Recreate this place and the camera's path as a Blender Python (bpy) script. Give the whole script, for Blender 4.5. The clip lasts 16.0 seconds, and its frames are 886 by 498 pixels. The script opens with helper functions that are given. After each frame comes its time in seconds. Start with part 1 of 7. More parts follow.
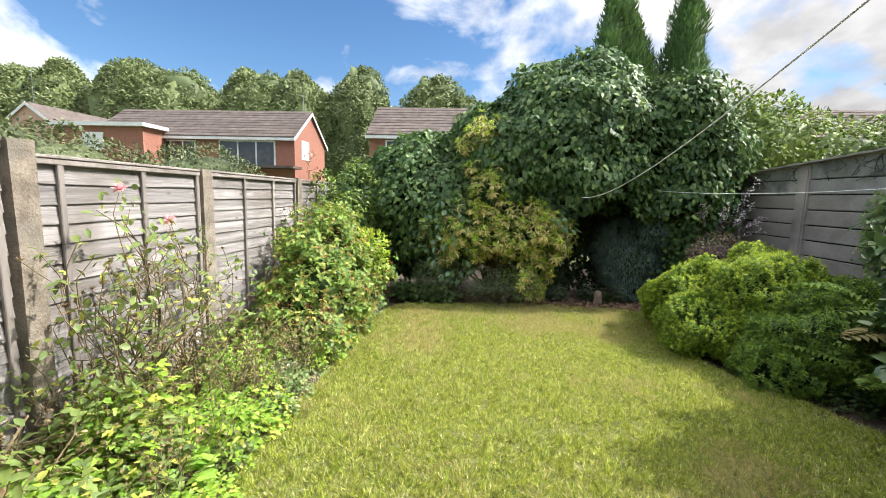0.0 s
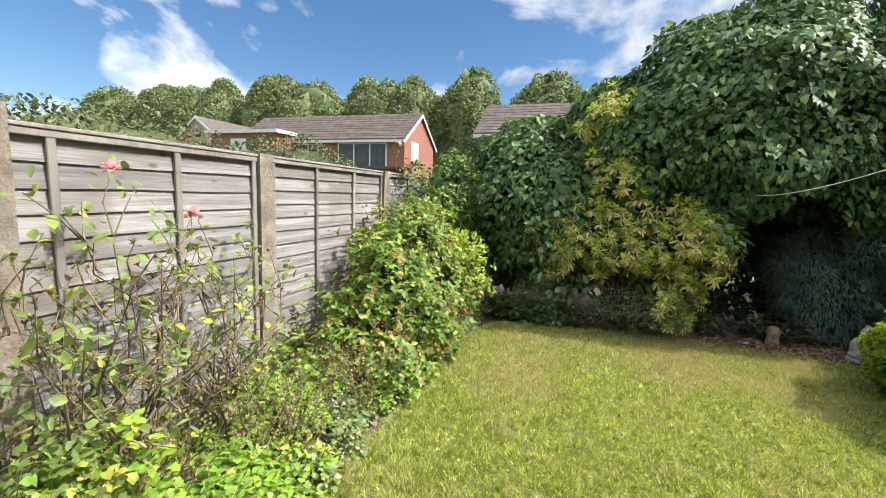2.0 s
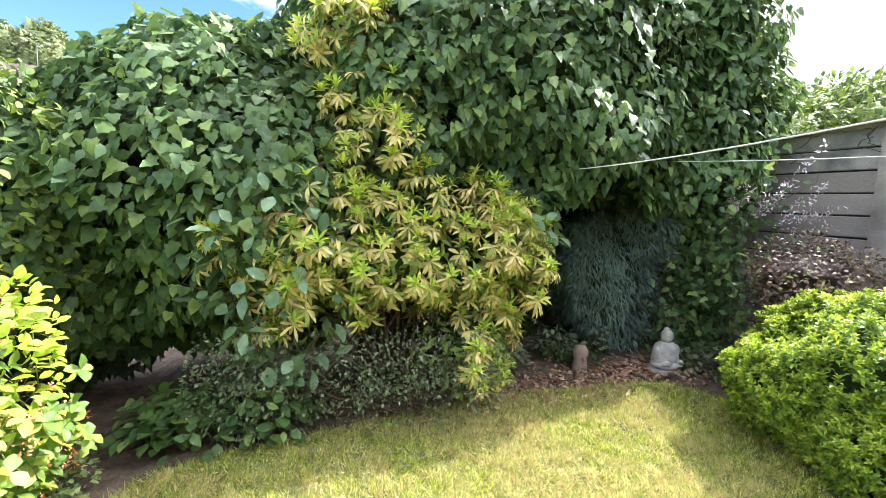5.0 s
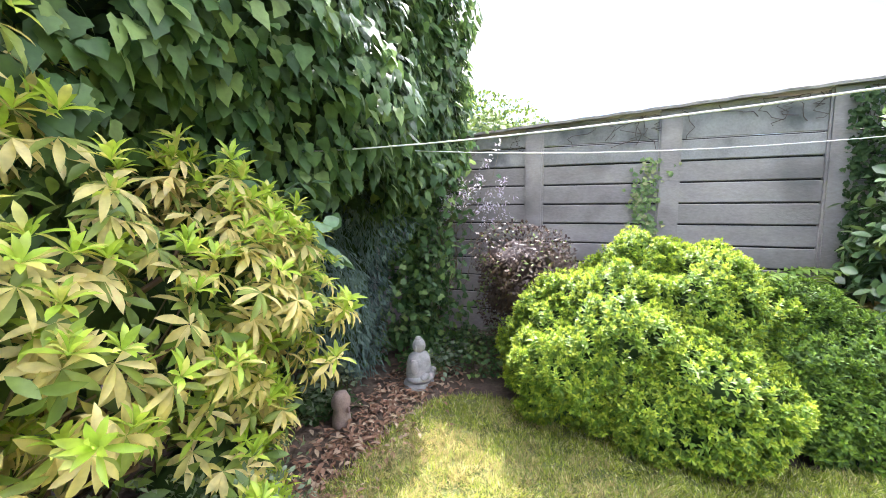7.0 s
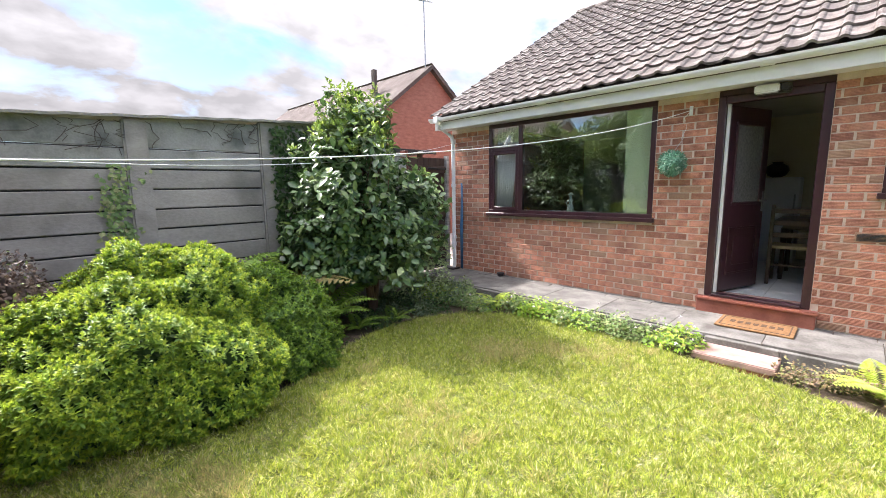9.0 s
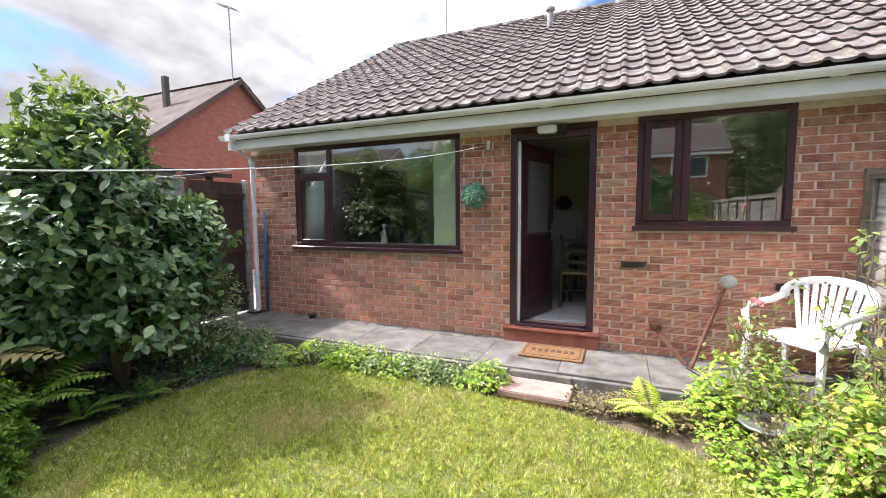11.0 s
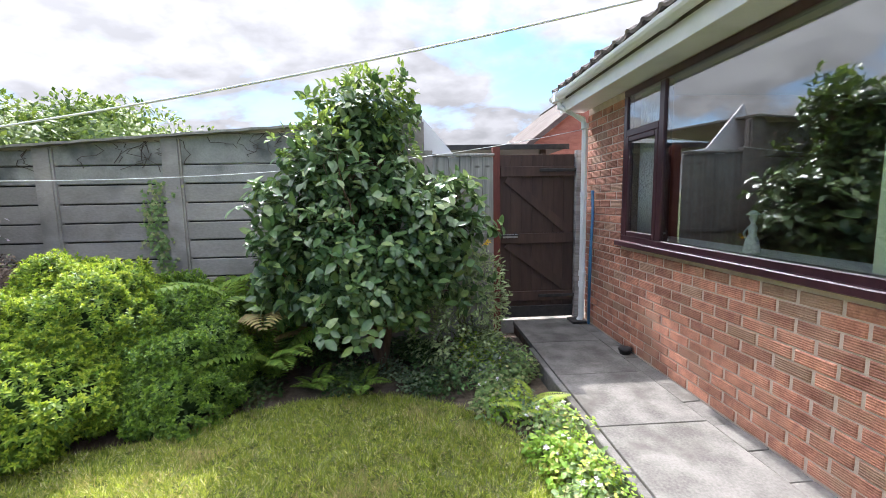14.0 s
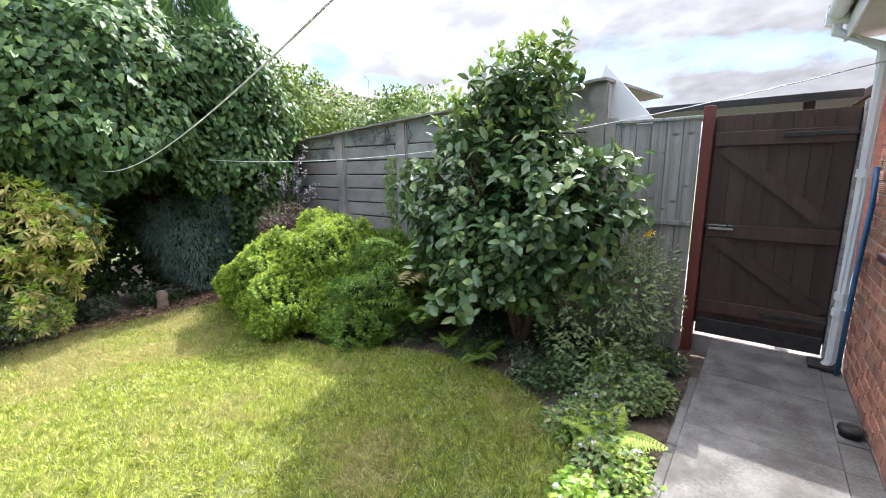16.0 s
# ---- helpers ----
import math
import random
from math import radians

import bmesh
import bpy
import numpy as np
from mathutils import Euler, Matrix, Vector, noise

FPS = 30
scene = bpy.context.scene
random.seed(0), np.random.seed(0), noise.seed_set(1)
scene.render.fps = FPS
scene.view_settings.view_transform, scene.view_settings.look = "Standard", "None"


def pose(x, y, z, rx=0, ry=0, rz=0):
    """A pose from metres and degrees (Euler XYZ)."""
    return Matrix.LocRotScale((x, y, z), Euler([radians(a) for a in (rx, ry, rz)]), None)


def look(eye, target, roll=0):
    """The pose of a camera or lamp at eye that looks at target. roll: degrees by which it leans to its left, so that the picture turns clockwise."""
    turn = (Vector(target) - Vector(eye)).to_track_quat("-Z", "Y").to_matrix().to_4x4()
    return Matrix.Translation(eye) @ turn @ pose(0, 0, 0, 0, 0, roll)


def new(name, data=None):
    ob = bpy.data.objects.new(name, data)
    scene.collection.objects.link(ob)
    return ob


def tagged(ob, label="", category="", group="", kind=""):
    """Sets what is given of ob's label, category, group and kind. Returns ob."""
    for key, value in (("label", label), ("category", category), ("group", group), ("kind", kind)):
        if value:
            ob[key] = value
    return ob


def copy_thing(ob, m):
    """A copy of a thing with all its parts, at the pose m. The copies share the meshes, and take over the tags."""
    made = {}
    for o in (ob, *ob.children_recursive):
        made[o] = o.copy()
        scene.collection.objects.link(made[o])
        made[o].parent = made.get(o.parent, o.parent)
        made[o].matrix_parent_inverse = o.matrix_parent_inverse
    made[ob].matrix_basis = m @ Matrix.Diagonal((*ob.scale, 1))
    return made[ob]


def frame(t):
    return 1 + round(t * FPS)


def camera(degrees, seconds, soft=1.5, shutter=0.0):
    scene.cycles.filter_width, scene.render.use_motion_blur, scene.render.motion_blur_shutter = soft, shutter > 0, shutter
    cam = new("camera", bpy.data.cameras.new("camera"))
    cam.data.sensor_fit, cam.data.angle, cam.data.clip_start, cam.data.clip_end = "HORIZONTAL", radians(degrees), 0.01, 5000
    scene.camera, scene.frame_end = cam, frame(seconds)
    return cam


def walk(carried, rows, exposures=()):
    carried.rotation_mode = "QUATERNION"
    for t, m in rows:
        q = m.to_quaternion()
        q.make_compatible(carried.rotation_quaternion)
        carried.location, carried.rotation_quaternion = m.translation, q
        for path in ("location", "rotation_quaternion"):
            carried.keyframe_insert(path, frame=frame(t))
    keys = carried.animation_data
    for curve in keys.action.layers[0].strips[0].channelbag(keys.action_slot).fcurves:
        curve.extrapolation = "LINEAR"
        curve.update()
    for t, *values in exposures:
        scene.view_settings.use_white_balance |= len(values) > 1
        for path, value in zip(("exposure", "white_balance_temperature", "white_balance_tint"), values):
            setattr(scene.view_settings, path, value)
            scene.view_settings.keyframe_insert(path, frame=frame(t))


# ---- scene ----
cam = camera(94.2, 16.0, 0.9)
PATH = [
    (0, (-0.556, -0.165, 1.562), (-0.683, 1.746, 1.315), 1.5),
    (0.5, (-0.544, 0.009, 1.571), (-0.821, 1.974, 1.323), 1.7),
    (1, (-0.571, 0.243, 1.511), (-1.022, 2.175, 1.257), 1.9),
    (1.5, (-0.643, 0.539, 1.495), (-1.22, 2.437, 1.237), 2.0),
    (2, (-0.668, 0.88, 1.489), (-1.297, 2.76, 1.228), 2.0),
    (2.5, (-0.7, 1.246, 1.458), (-1.308, 3.134, 1.198), 1.9),
    (3, (-0.763, 1.628, 1.413), (-1.274, 3.544, 1.152), 1.8),
    (3.5, (-0.815, 2.136, 1.36), (-1.124, 4.095, 1.1), 1.5),
    (4, (-0.904, 2.662, 1.36), (-0.9, 4.645, 1.101), 1.7),
    (6.5, (-0.573, 4.592, 1.353), (1.011, 5.793, 1.132), -0.3),
    (7, (-0.626, 4.88, 1.349), (1.22, 5.615, 1.12), -0.6),
    (7.5, (-0.816, 5.014, 1.362), (1.164, 5.163, 1.121), -0.8),
    (8, (-1.022, 5.005, 1.426), (0.915, 4.586, 1.151), -1.5),
    (8.5, (-1.101, 5.074, 1.445), (0.616, 4.092, 1.151), -1.3),
    (9, (-1.093, 5.144, 1.477), (0.306, 3.745, 1.182), -0.9),
    (9.5, (-1.092, 5.143, 1.475), (-0.005, 3.484, 1.214), -0.7),
    (10, (-1.103, 5.032, 1.489), (-0.265, 3.228, 1.277), -0.5),
    (10.2, (-1.11, 4.937, 1.483), (-0.347, 3.097, 1.299), -0.5),
    (12.3, (-1.013, 3.371, 1.551), (0.109, 1.719, 1.438), -0.9),
    (12.5, (-0.973, 3.183, 1.53), (0.304, 1.649, 1.417), -1.2),
    (13, (-0.898, 2.736, 1.532), (0.764, 1.631, 1.406), -0.9),
    (13.5, (-0.819, 2.293, 1.497), (1.083, 1.695, 1.338), -0.9),
    (14, (-0.681, 1.886, 1.476), (1.301, 1.761, 1.242), -1.1),
    (14.5, (-0.483, 1.511, 1.442), (1.478, 1.755, 1.135), -1.2),
    (15, (-0.328, 1.119, 1.472), (1.555, 1.69, 1.112), -1.2),
    (15.5, (-0.242, 0.778, 1.539), (1.502, 1.679, 1.158), -1.1),
    (16, (-0.236, 0.587, 1.579), (1.312, 1.793, 1.193), -0.8),
]
walk(cam, [(t, look(eye, target, roll)) for t, eye, target, roll in PATH],
     [(0, 1.32, 6500, 12), (1, 1.15, 6500, 12), (2, 1.13, 6500, 11), (3.5, 1.08, 6450, 10), (4.2, 1.6, 6450, 11), (6.3, 2.75, 6100, 20), (7, 2.68, 6100, 20), (7.5, 2.5, 6200, 19), (8, 2.3, 6350, 19), (9, 1.88, 6400, 18), (10, 1.52, 6350, 17), (12.3, 1.75, 6250, 18), (13, 1.85, 6200, 16), (14.5, 1.85, 6050, 15), (16, 1.9, 6050, 15)])

# ---- world, sun, exposure ----
SUN_EL, SUN_AZ = 47.0, 8.0      # azimuth counted from +x towards +y
world = bpy.data.worlds.new("sky")
scene.world = world
world.use_nodes = True
wn, wl = world.node_tree.nodes, world.node_tree.links
wn.clear()
w_out = wn.new("ShaderNodeOutputWorld")
w_bg = wn.new("ShaderNodeBackground")
w_bg.inputs[1].default_value = 0.15
w_sky = wn.new("ShaderNodeTexSky")
w_sky.sky_type = "NISHITA"
w_sky.sun_disc = False
w_sky.sun_elevation = radians(SUN_EL)
w_sky.sun_rotation = radians(90 - SUN_AZ)
w_sky.air_density, w_sky.dust_density, w_sky.ozone_density = 1.0, 0.4, 2.5
w_co = wn.new("ShaderNodeTexCoord")
w_sep = wn.new("ShaderNodeSeparateXYZ")
wl.new(w_co.outputs["Generated"], w_sep.inputs[0])
w_up = wn.new("ShaderNodeMath")
w_up.operation = "MAXIMUM"
wl.new(w_sep.outputs[2], w_up.inputs[0])
w_up.inputs[1].default_value = 0.0
w_add = wn.new("ShaderNodeMath")
wl.new(w_up.outputs[0], w_add.inputs[0])
w_add.inputs[1].default_value = 0.34
w_div = wn.new("ShaderNodeVectorMath")
w_div.operation = "DIVIDE"
wl.new(w_co.outputs["Generated"], w_div.inputs[0])
wl.new(w_add.outputs[0], w_div.inputs[1])
w_map = wn.new("ShaderNodeMapping")
w_map.inputs["Location"].default_value = (3.7, 1.4, 0.0)
w_map.inputs["Scale"].default_value = (1.0, 0.8, 0.4)
wl.new(w_div.outputs[0], w_map.inputs[0])
w_noise = wn.new("ShaderNodeTexNoise")
w_noise.inputs["Scale"].default_value = 2.3
w_noise.inputs["Detail"].default_value = 9.0
w_noise.inputs["Roughness"].default_value = 0.55
w_noise.inputs["Distortion"].default_value = 0.25
wl.new(w_map.outputs[0], w_noise.inputs["Vector"])
w_bias = wn.new("ShaderNodeMath")           # the cloud is thicker towards the sun's side
w_bias.operation = "MULTIPLY_ADD"
wl.new(w_sep.outputs[0], w_bias.inputs[0])
w_bias.inputs[1].default_value = 0.085
wl.new(w_noise.outputs["Fac"], w_bias.inputs[2])
w_ramp = wn.new("ShaderNodeMapRange")
w_ramp.inputs[1].default_value, w_ramp.inputs[2].default_value = 0.425, 0.575
wl.new(w_bias.outputs[0], w_ramp.inputs[0])
w_tone = wn.new("ShaderNodeMapRange")
w_tone.inputs[1].default_value, w_tone.inputs[2].default_value = 0.35, 0.65
w_tone.inputs[3].default_value, w_tone.inputs[4].default_value = 1.8, 2.6
w_puff = wn.new("ShaderNodeTexNoise")
w_puff.inputs["Scale"].default_value = 8.5
w_puff.inputs["Detail"].default_value = 7.0
w_puff.inputs["Distortion"].default_value = 0.1
wl.new(w_map.outputs[0], w_puff.inputs["Vector"])
wl.new(w_puff.outputs["Fac"], w_tone.inputs[0])
w_dot = wn.new("ShaderNodeVectorMath")      # thin-cloud glow added round the sun, mostly out of view, as fill light
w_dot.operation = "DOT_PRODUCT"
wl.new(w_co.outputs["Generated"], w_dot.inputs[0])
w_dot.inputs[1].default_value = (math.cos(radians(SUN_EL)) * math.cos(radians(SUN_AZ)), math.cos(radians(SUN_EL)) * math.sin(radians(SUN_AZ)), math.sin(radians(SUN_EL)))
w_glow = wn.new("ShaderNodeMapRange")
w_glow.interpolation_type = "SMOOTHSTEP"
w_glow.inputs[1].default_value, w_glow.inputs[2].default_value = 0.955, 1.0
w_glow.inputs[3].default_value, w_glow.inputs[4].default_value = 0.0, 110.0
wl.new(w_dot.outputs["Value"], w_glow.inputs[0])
w_sum = wn.new("ShaderNodeMath")
w_side = wn.new("ShaderNodeMath")           # cloud tone is set brighter away from the sun, also filling shaded sides
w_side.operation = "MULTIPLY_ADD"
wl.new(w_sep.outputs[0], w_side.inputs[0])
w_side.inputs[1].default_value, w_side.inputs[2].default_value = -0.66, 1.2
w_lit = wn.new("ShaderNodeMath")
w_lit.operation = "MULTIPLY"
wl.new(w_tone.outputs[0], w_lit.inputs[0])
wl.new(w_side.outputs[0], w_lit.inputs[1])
w_zen = wn.new("ShaderNodeMath")            # overhead cloud, out of view, is brightened towards the zenith to raise fill light
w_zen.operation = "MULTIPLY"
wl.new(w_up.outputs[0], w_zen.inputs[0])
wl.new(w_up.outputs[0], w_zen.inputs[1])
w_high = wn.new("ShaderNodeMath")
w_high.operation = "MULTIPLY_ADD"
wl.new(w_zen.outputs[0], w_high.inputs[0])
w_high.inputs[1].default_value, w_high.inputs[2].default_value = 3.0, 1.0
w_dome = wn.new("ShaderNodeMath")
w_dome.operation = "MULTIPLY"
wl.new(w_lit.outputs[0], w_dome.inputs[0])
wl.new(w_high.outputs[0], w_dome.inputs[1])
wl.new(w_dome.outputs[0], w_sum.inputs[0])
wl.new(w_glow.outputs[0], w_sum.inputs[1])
w_cloud = wn.new("ShaderNodeCombineColor")
for i in range(3):
    wl.new(w_sum.outputs[0], w_cloud.inputs[i])
w_deep = wn.new("ShaderNodeHueSaturation")
w_deep.inputs["Saturation"].default_value, w_deep.inputs["Value"].default_value = 1.2, 0.47
wl.new(w_sky.outputs[0], w_deep.inputs["Color"])
w_mix = wn.new("ShaderNodeMix")
w_mix.data_type = "RGBA"
wl.new(w_ramp.outputs[0], w_mix.inputs[0])
wl.new(w_deep.outputs[0], w_mix.inputs[6])
wl.new(w_cloud.outputs[0], w_mix.inputs[7])
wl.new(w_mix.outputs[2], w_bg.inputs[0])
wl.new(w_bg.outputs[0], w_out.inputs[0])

sun = new("sun", bpy.data.lights.new("sun", "SUN"))
sun.data.energy, sun.data.angle, sun.data.color = 2.5, radians(0.6), (1.0, 0.95, 0.86)
SUN_WAY = Vector((math.cos(radians(SUN_EL)) * math.cos(radians(SUN_AZ)), math.cos(radians(SUN_EL)) * math.sin(radians(SUN_AZ)), math.sin(radians(SUN_EL))))
sun.matrix_world = look(SUN_WAY * 30, (0, 0, 0))

# ---- materials ----


def node_mat(name):
    m = bpy.data.materials.new(name)
    m.use_nodes = True
    t = m.node_tree
    return m, t.nodes, t.links, t.nodes["Principled BSDF"]


def surface(name, dark, light, scale=8.0, rough=0.7, bump=0.3, stretch=(1, 1, 1), fine=60.0, spread=0.0, metal=0.0, stain=None, stain_scale=1.5, bump_dist=0.01, rib=0.0, coat=0.0, span=(0.5, 1.0), knots=None):
    """A weathered surface: grain at two scales, stains, bump, and a shift of tone from piece to piece."""
    m, n, l, p = node_mat(name)
    geo = n.new("ShaderNodeNewGeometry")
    info = n.new("ShaderNodeObjectInfo")
    off = n.new("ShaderNodeVectorMath")
    off.operation = "MULTIPLY_ADD"
    l.new(info.outputs["Random"], off.inputs[0])
    off.inputs[1].default_value = (17.0, 31.0, 23.0) if spread else (0, 0, 0)
    l.new(geo.outputs["Position"], off.inputs[2])
    mp = n.new("ShaderNodeMapping")
    mp.inputs["Scale"].default_value = stretch
    l.new(off.outputs[0], mp.inputs[0])
    big = n.new("ShaderNodeTexNoise")
    big.inputs["Scale"].default_value, big.inputs["Detail"].default_value = scale, 5
    l.new(mp.outputs[0], big.inputs["Vector"])
    small = n.new("ShaderNodeTexNoise")
    small.inputs["Scale"].default_value, small.inputs["Detail"].default_value = fine, 4
    l.new(mp.outputs[0], small.inputs["Vector"])
    both = n.new("ShaderNodeMath")
    both.operation = "MULTIPLY_ADD"
    l.new(small.outputs["Fac"], both.inputs[0])
    both.inputs[1].default_value = 0.5
    l.new(big.outputs["Fac"], both.inputs[2])
    rng = n.new("ShaderNodeMapRange")
    rng.inputs[1].default_value, rng.inputs[2].default_value = span
    l.new(both.outputs[0], rng.inputs[0])
    mix = n.new("ShaderNodeMix")
    mix.data_type = "RGBA"
    mix.inputs[6].default_value, mix.inputs[7].default_value = (*dark, 1), (*light, 1)
    l.new(rng.outputs[0], mix.inputs[0])
    col = mix.outputs[2]
    if spread:
        isl = n.new("ShaderNodeMath")
        isl.operation = "ADD"
        l.new(info.outputs["Random"], isl.inputs[0])
        l.new(geo.outputs["Random Per Island"], isl.inputs[1])
        frac = n.new("ShaderNodeMath")
        frac.operation = "FRACT"
        l.new(isl.outputs[0], frac.inputs[0])
        val = n.new("ShaderNodeMapRange")
        val.inputs[3].default_value, val.inputs[4].default_value = 1 - spread, 1 + spread
        l.new(frac.outputs[0], val.inputs[0])
        hsv = n.new("ShaderNodeHueSaturation")
        l.new(val.outputs[0], hsv.inputs["Value"])
        l.new(col, hsv.inputs["Color"])
        col = hsv.outputs[0]
    if stain:
        st = n.new("ShaderNodeTexNoise")
        st.inputs["Scale"].default_value, st.inputs["Detail"].default_value = stain_scale, 7
        l.new(geo.outputs["Position"], st.inputs["Vector"])
        sr = n.new("ShaderNodeMapRange")
        sr.inputs[1].default_value, sr.inputs[2].default_value = 0.52, 0.72
        l.new(st.outputs["Fac"], sr.inputs[0])
        sm = n.new("ShaderNodeMix")
        sm.data_type = "RGBA"
        sm.inputs[7].default_value = (*stain, 1)
        l.new(sr.outputs[0], sm.inputs[0])
        l.new(col, sm.inputs[6])
        col = sm.outputs[2]
    if knots:
        km = n.new("ShaderNodeMapping")
        km.inputs["Scale"].default_value = (0.0, 0.45, 1.0)
        l.new(off.outputs[0], km.inputs[0])
        vo = n.new("ShaderNodeTexVoronoi")
        vo.inputs["Scale"].default_value = 9.0
        l.new(km.outputs[0], vo.inputs["Vector"])
        kr = n.new("ShaderNodeMapRange")
        kr.inputs[1].default_value, kr.inputs[2].default_value = 0.07, 0.16
        kr.inputs[3].default_value, kr.inputs[4].default_value = 0.75, 0.0
        l.new(vo.outputs["Distance"], kr.inputs[0])
        kx = n.new("ShaderNodeMix")
        kx.data_type = "RGBA"
        kx.inputs[7].default_value = (*knots, 1)
        l.new(kr.outputs[0], kx.inputs[0])
        l.new(col, kx.inputs[6])
        col = kx.outputs[2]
    l.new(col, p.inputs["Base Color"])
    p.inputs["Roughness"].default_value = rough
    p.inputs["Metallic"].default_value = metal
    p.inputs["Coat Weight"].default_value = coat
    height = both.outputs[0]
    if rib:
        sep = n.new("ShaderNodeSeparateXYZ")
        l.new(geo.outputs["Position"], sep.inputs[0])
        wob = n.new("ShaderNodeMath")
        wob.operation = "MULTIPLY_ADD"
        l.new(sep.outputs[2], wob.inputs[0])
        wob.inputs[1].default_value = rib
        l.new(big.outputs["Fac"], wob.inputs[2])
        sn = n.new("ShaderNodeMath")
        sn.operation = "SINE"
        l.new(wob.outputs[0], sn.inputs[0])
        ad = n.new("ShaderNodeMath")
        ad.operation = "MULTIPLY_ADD"
        l.new(sn.outputs[0], ad.inputs[0])
        ad.inputs[1].default_value = 0.14
        l.new(height, ad.inputs[2])
        height = ad.outputs[0]
    if bump:
        b = n.new("ShaderNodeBump")
        b.inputs["Strength"].default_value, b.inputs["Distance"].default_value = bump, bump_dist
        l.new(height, b.inputs["Height"])
        l.new(b.outputs[0], p.inputs["Normal"])
    return m


def leafy(name, a, b, c=None, rough=0.45, through_light=0.3, share=0.25, wax=0.5, mottle=0.3, mottle_scale=25.0):
    """Leaves: a tone of its own for each leaf between a and b, some of tone c, light passing through."""
    m, n, l, p = node_mat(name)
    geo = n.new("ShaderNodeNewGeometry")
    mix = n.new("ShaderNodeMix")
    mix.data_type = "RGBA"
    mix.inputs[6].default_value, mix.inputs[7].default_value = (*a, 1), (*b, 1)
    l.new(geo.outputs["Random Per Island"], mix.inputs[0])
    col = mix.outputs[2]
    if c:
        mul = n.new("ShaderNodeMath")
        mul.operation = "MULTIPLY"
        l.new(geo.outputs["Random Per Island"], mul.inputs[0])
        mul.inputs[1].default_value = 37.0
        fr = n.new("ShaderNodeMath")
        fr.operation = "FRACT"
        l.new(mul.outputs[0], fr.inputs[0])
        lt = n.new("ShaderNodeMath")
        lt.operation = "LESS_THAN"
        l.new(fr.outputs[0], lt.inputs[0])
        lt.inputs[1].default_value = share
        m2 = n.new("ShaderNodeMix")
        m2.data_type = "RGBA"
        l.new(lt.outputs[0], m2.inputs[0])
        l.new(col, m2.inputs[6])
        m2.inputs[7].default_value = (*c, 1)
        col = m2.outputs[2]
    noi = n.new("ShaderNodeTexNoise")
    noi.inputs["Scale"].default_value, noi.inputs["Detail"].default_value = mottle_scale, 3
    l.new(geo.outputs["Position"], noi.inputs["Vector"])
    vr = n.new("ShaderNodeMapRange")
    vr.inputs[1].default_value, vr.inputs[2].default_value = 0.25, 0.75
    vr.inputs[3].default_value, vr.inputs[4].default_value = 1 - mottle, 1 + mottle
    l.new(noi.outputs["Fac"], vr.inputs[0])
    hsv = n.new("ShaderNodeHueSaturation")
    l.new(vr.outputs[0], hsv.inputs["Value"])
    l.new(col, hsv.inputs["Color"])
    col = hsv.outputs[0]
    l.new(col, p.inputs["Base Color"])
    p.inputs["Roughness"].default_value = rough
    p.inputs["Specular IOR Level"].default_value = wax
    tr = n.new("ShaderNodeBsdfTranslucent")
    bright = n.new("ShaderNodeHueSaturation")
    bright.inputs["Value"].default_value = 1.5
    bright.inputs["Hue"].default_value = 0.485
    l.new(col, bright.inputs["Color"])
    l.new(bright.outputs[0], tr.inputs[0])
    ms = n.new("ShaderNodeMixShader")
    ms.inputs[0].default_value = through_light
    l.new(p.outputs[0], ms.inputs[1])
    l.new(tr.outputs[0], ms.inputs[2])
    l.new(ms.outputs[0], n["Material Output"].inputs[0])
    return m


def pane_mat(name, tint=(0.9, 0.93, 0.92), low=0.2):
    m, n, l, p = node_mat(name)
    n.remove(p)
    fr = n.new("ShaderNodeLayerWeight")
    fr.inputs[0].default_value = 0.5
    pw = n.new("ShaderNodeMath")
    pw.operation = "POWER"
    l.new(fr.outputs["Facing"], pw.inputs[0])
    pw.inputs[1].default_value = 3.0
    gl = n.new("ShaderNodeBsdfGlossy")
    gl.inputs["Roughness"].default_value = 0.015
    tp = n.new("ShaderNodeBsdfTransparent")
    tp.inputs[0].default_value = (*tint, 1)
    ad = n.new("ShaderNodeMath")
    ad.operation = "MULTIPLY_ADD"
    l.new(pw.outputs[0], ad.inputs[0])
    ad.inputs[1].default_value, ad.inputs[2].default_value = 0.5, low
    ms = n.new("ShaderNodeMixShader")
    l.new(ad.outputs[0], ms.inputs[0])
    l.new(tp.outputs[0], ms.inputs[1])
    l.new(gl.outputs[0], ms.inputs[2])
    l.new(ms.outputs[0], n["Material Output"].inputs[0])
    return m


M_SOIL = surface("soil", (0.06, 0.042, 0.03), (0.17, 0.125, 0.09), 9, 0.95, 0.8, fine=45, bump_dist=0.03)
M_LITTER = leafy("dry_leaf", (0.22, 0.12, 0.07), (0.33, 0.2, 0.13), (0.4, 0.3, 0.2), 0.8, 0.1)
M_TURF = surface("turf", (0.06, 0.085, 0.02), (0.22, 0.21, 0.075), 3.5, 0.95, 0.7, fine=70, bump_dist=0.02)
M_FARGROUND = surface("far_ground", (0.05, 0.08, 0.02), (0.1, 0.12, 0.04), 0.4, 0.95, 0.0)
M_FENCE = surface("grey_boards", (0.17, 0.157, 0.15), (0.35, 0.333, 0.325), 9, 0.9, 1.0, stretch=(1, 0.06, 2.2), fine=75, spread=0.2, stain=(0.17, 0.15, 0.13), stain_scale=1.6, bump_dist=0.006, span=(0.58, 0.92), knots=(0.07, 0.055, 0.045))
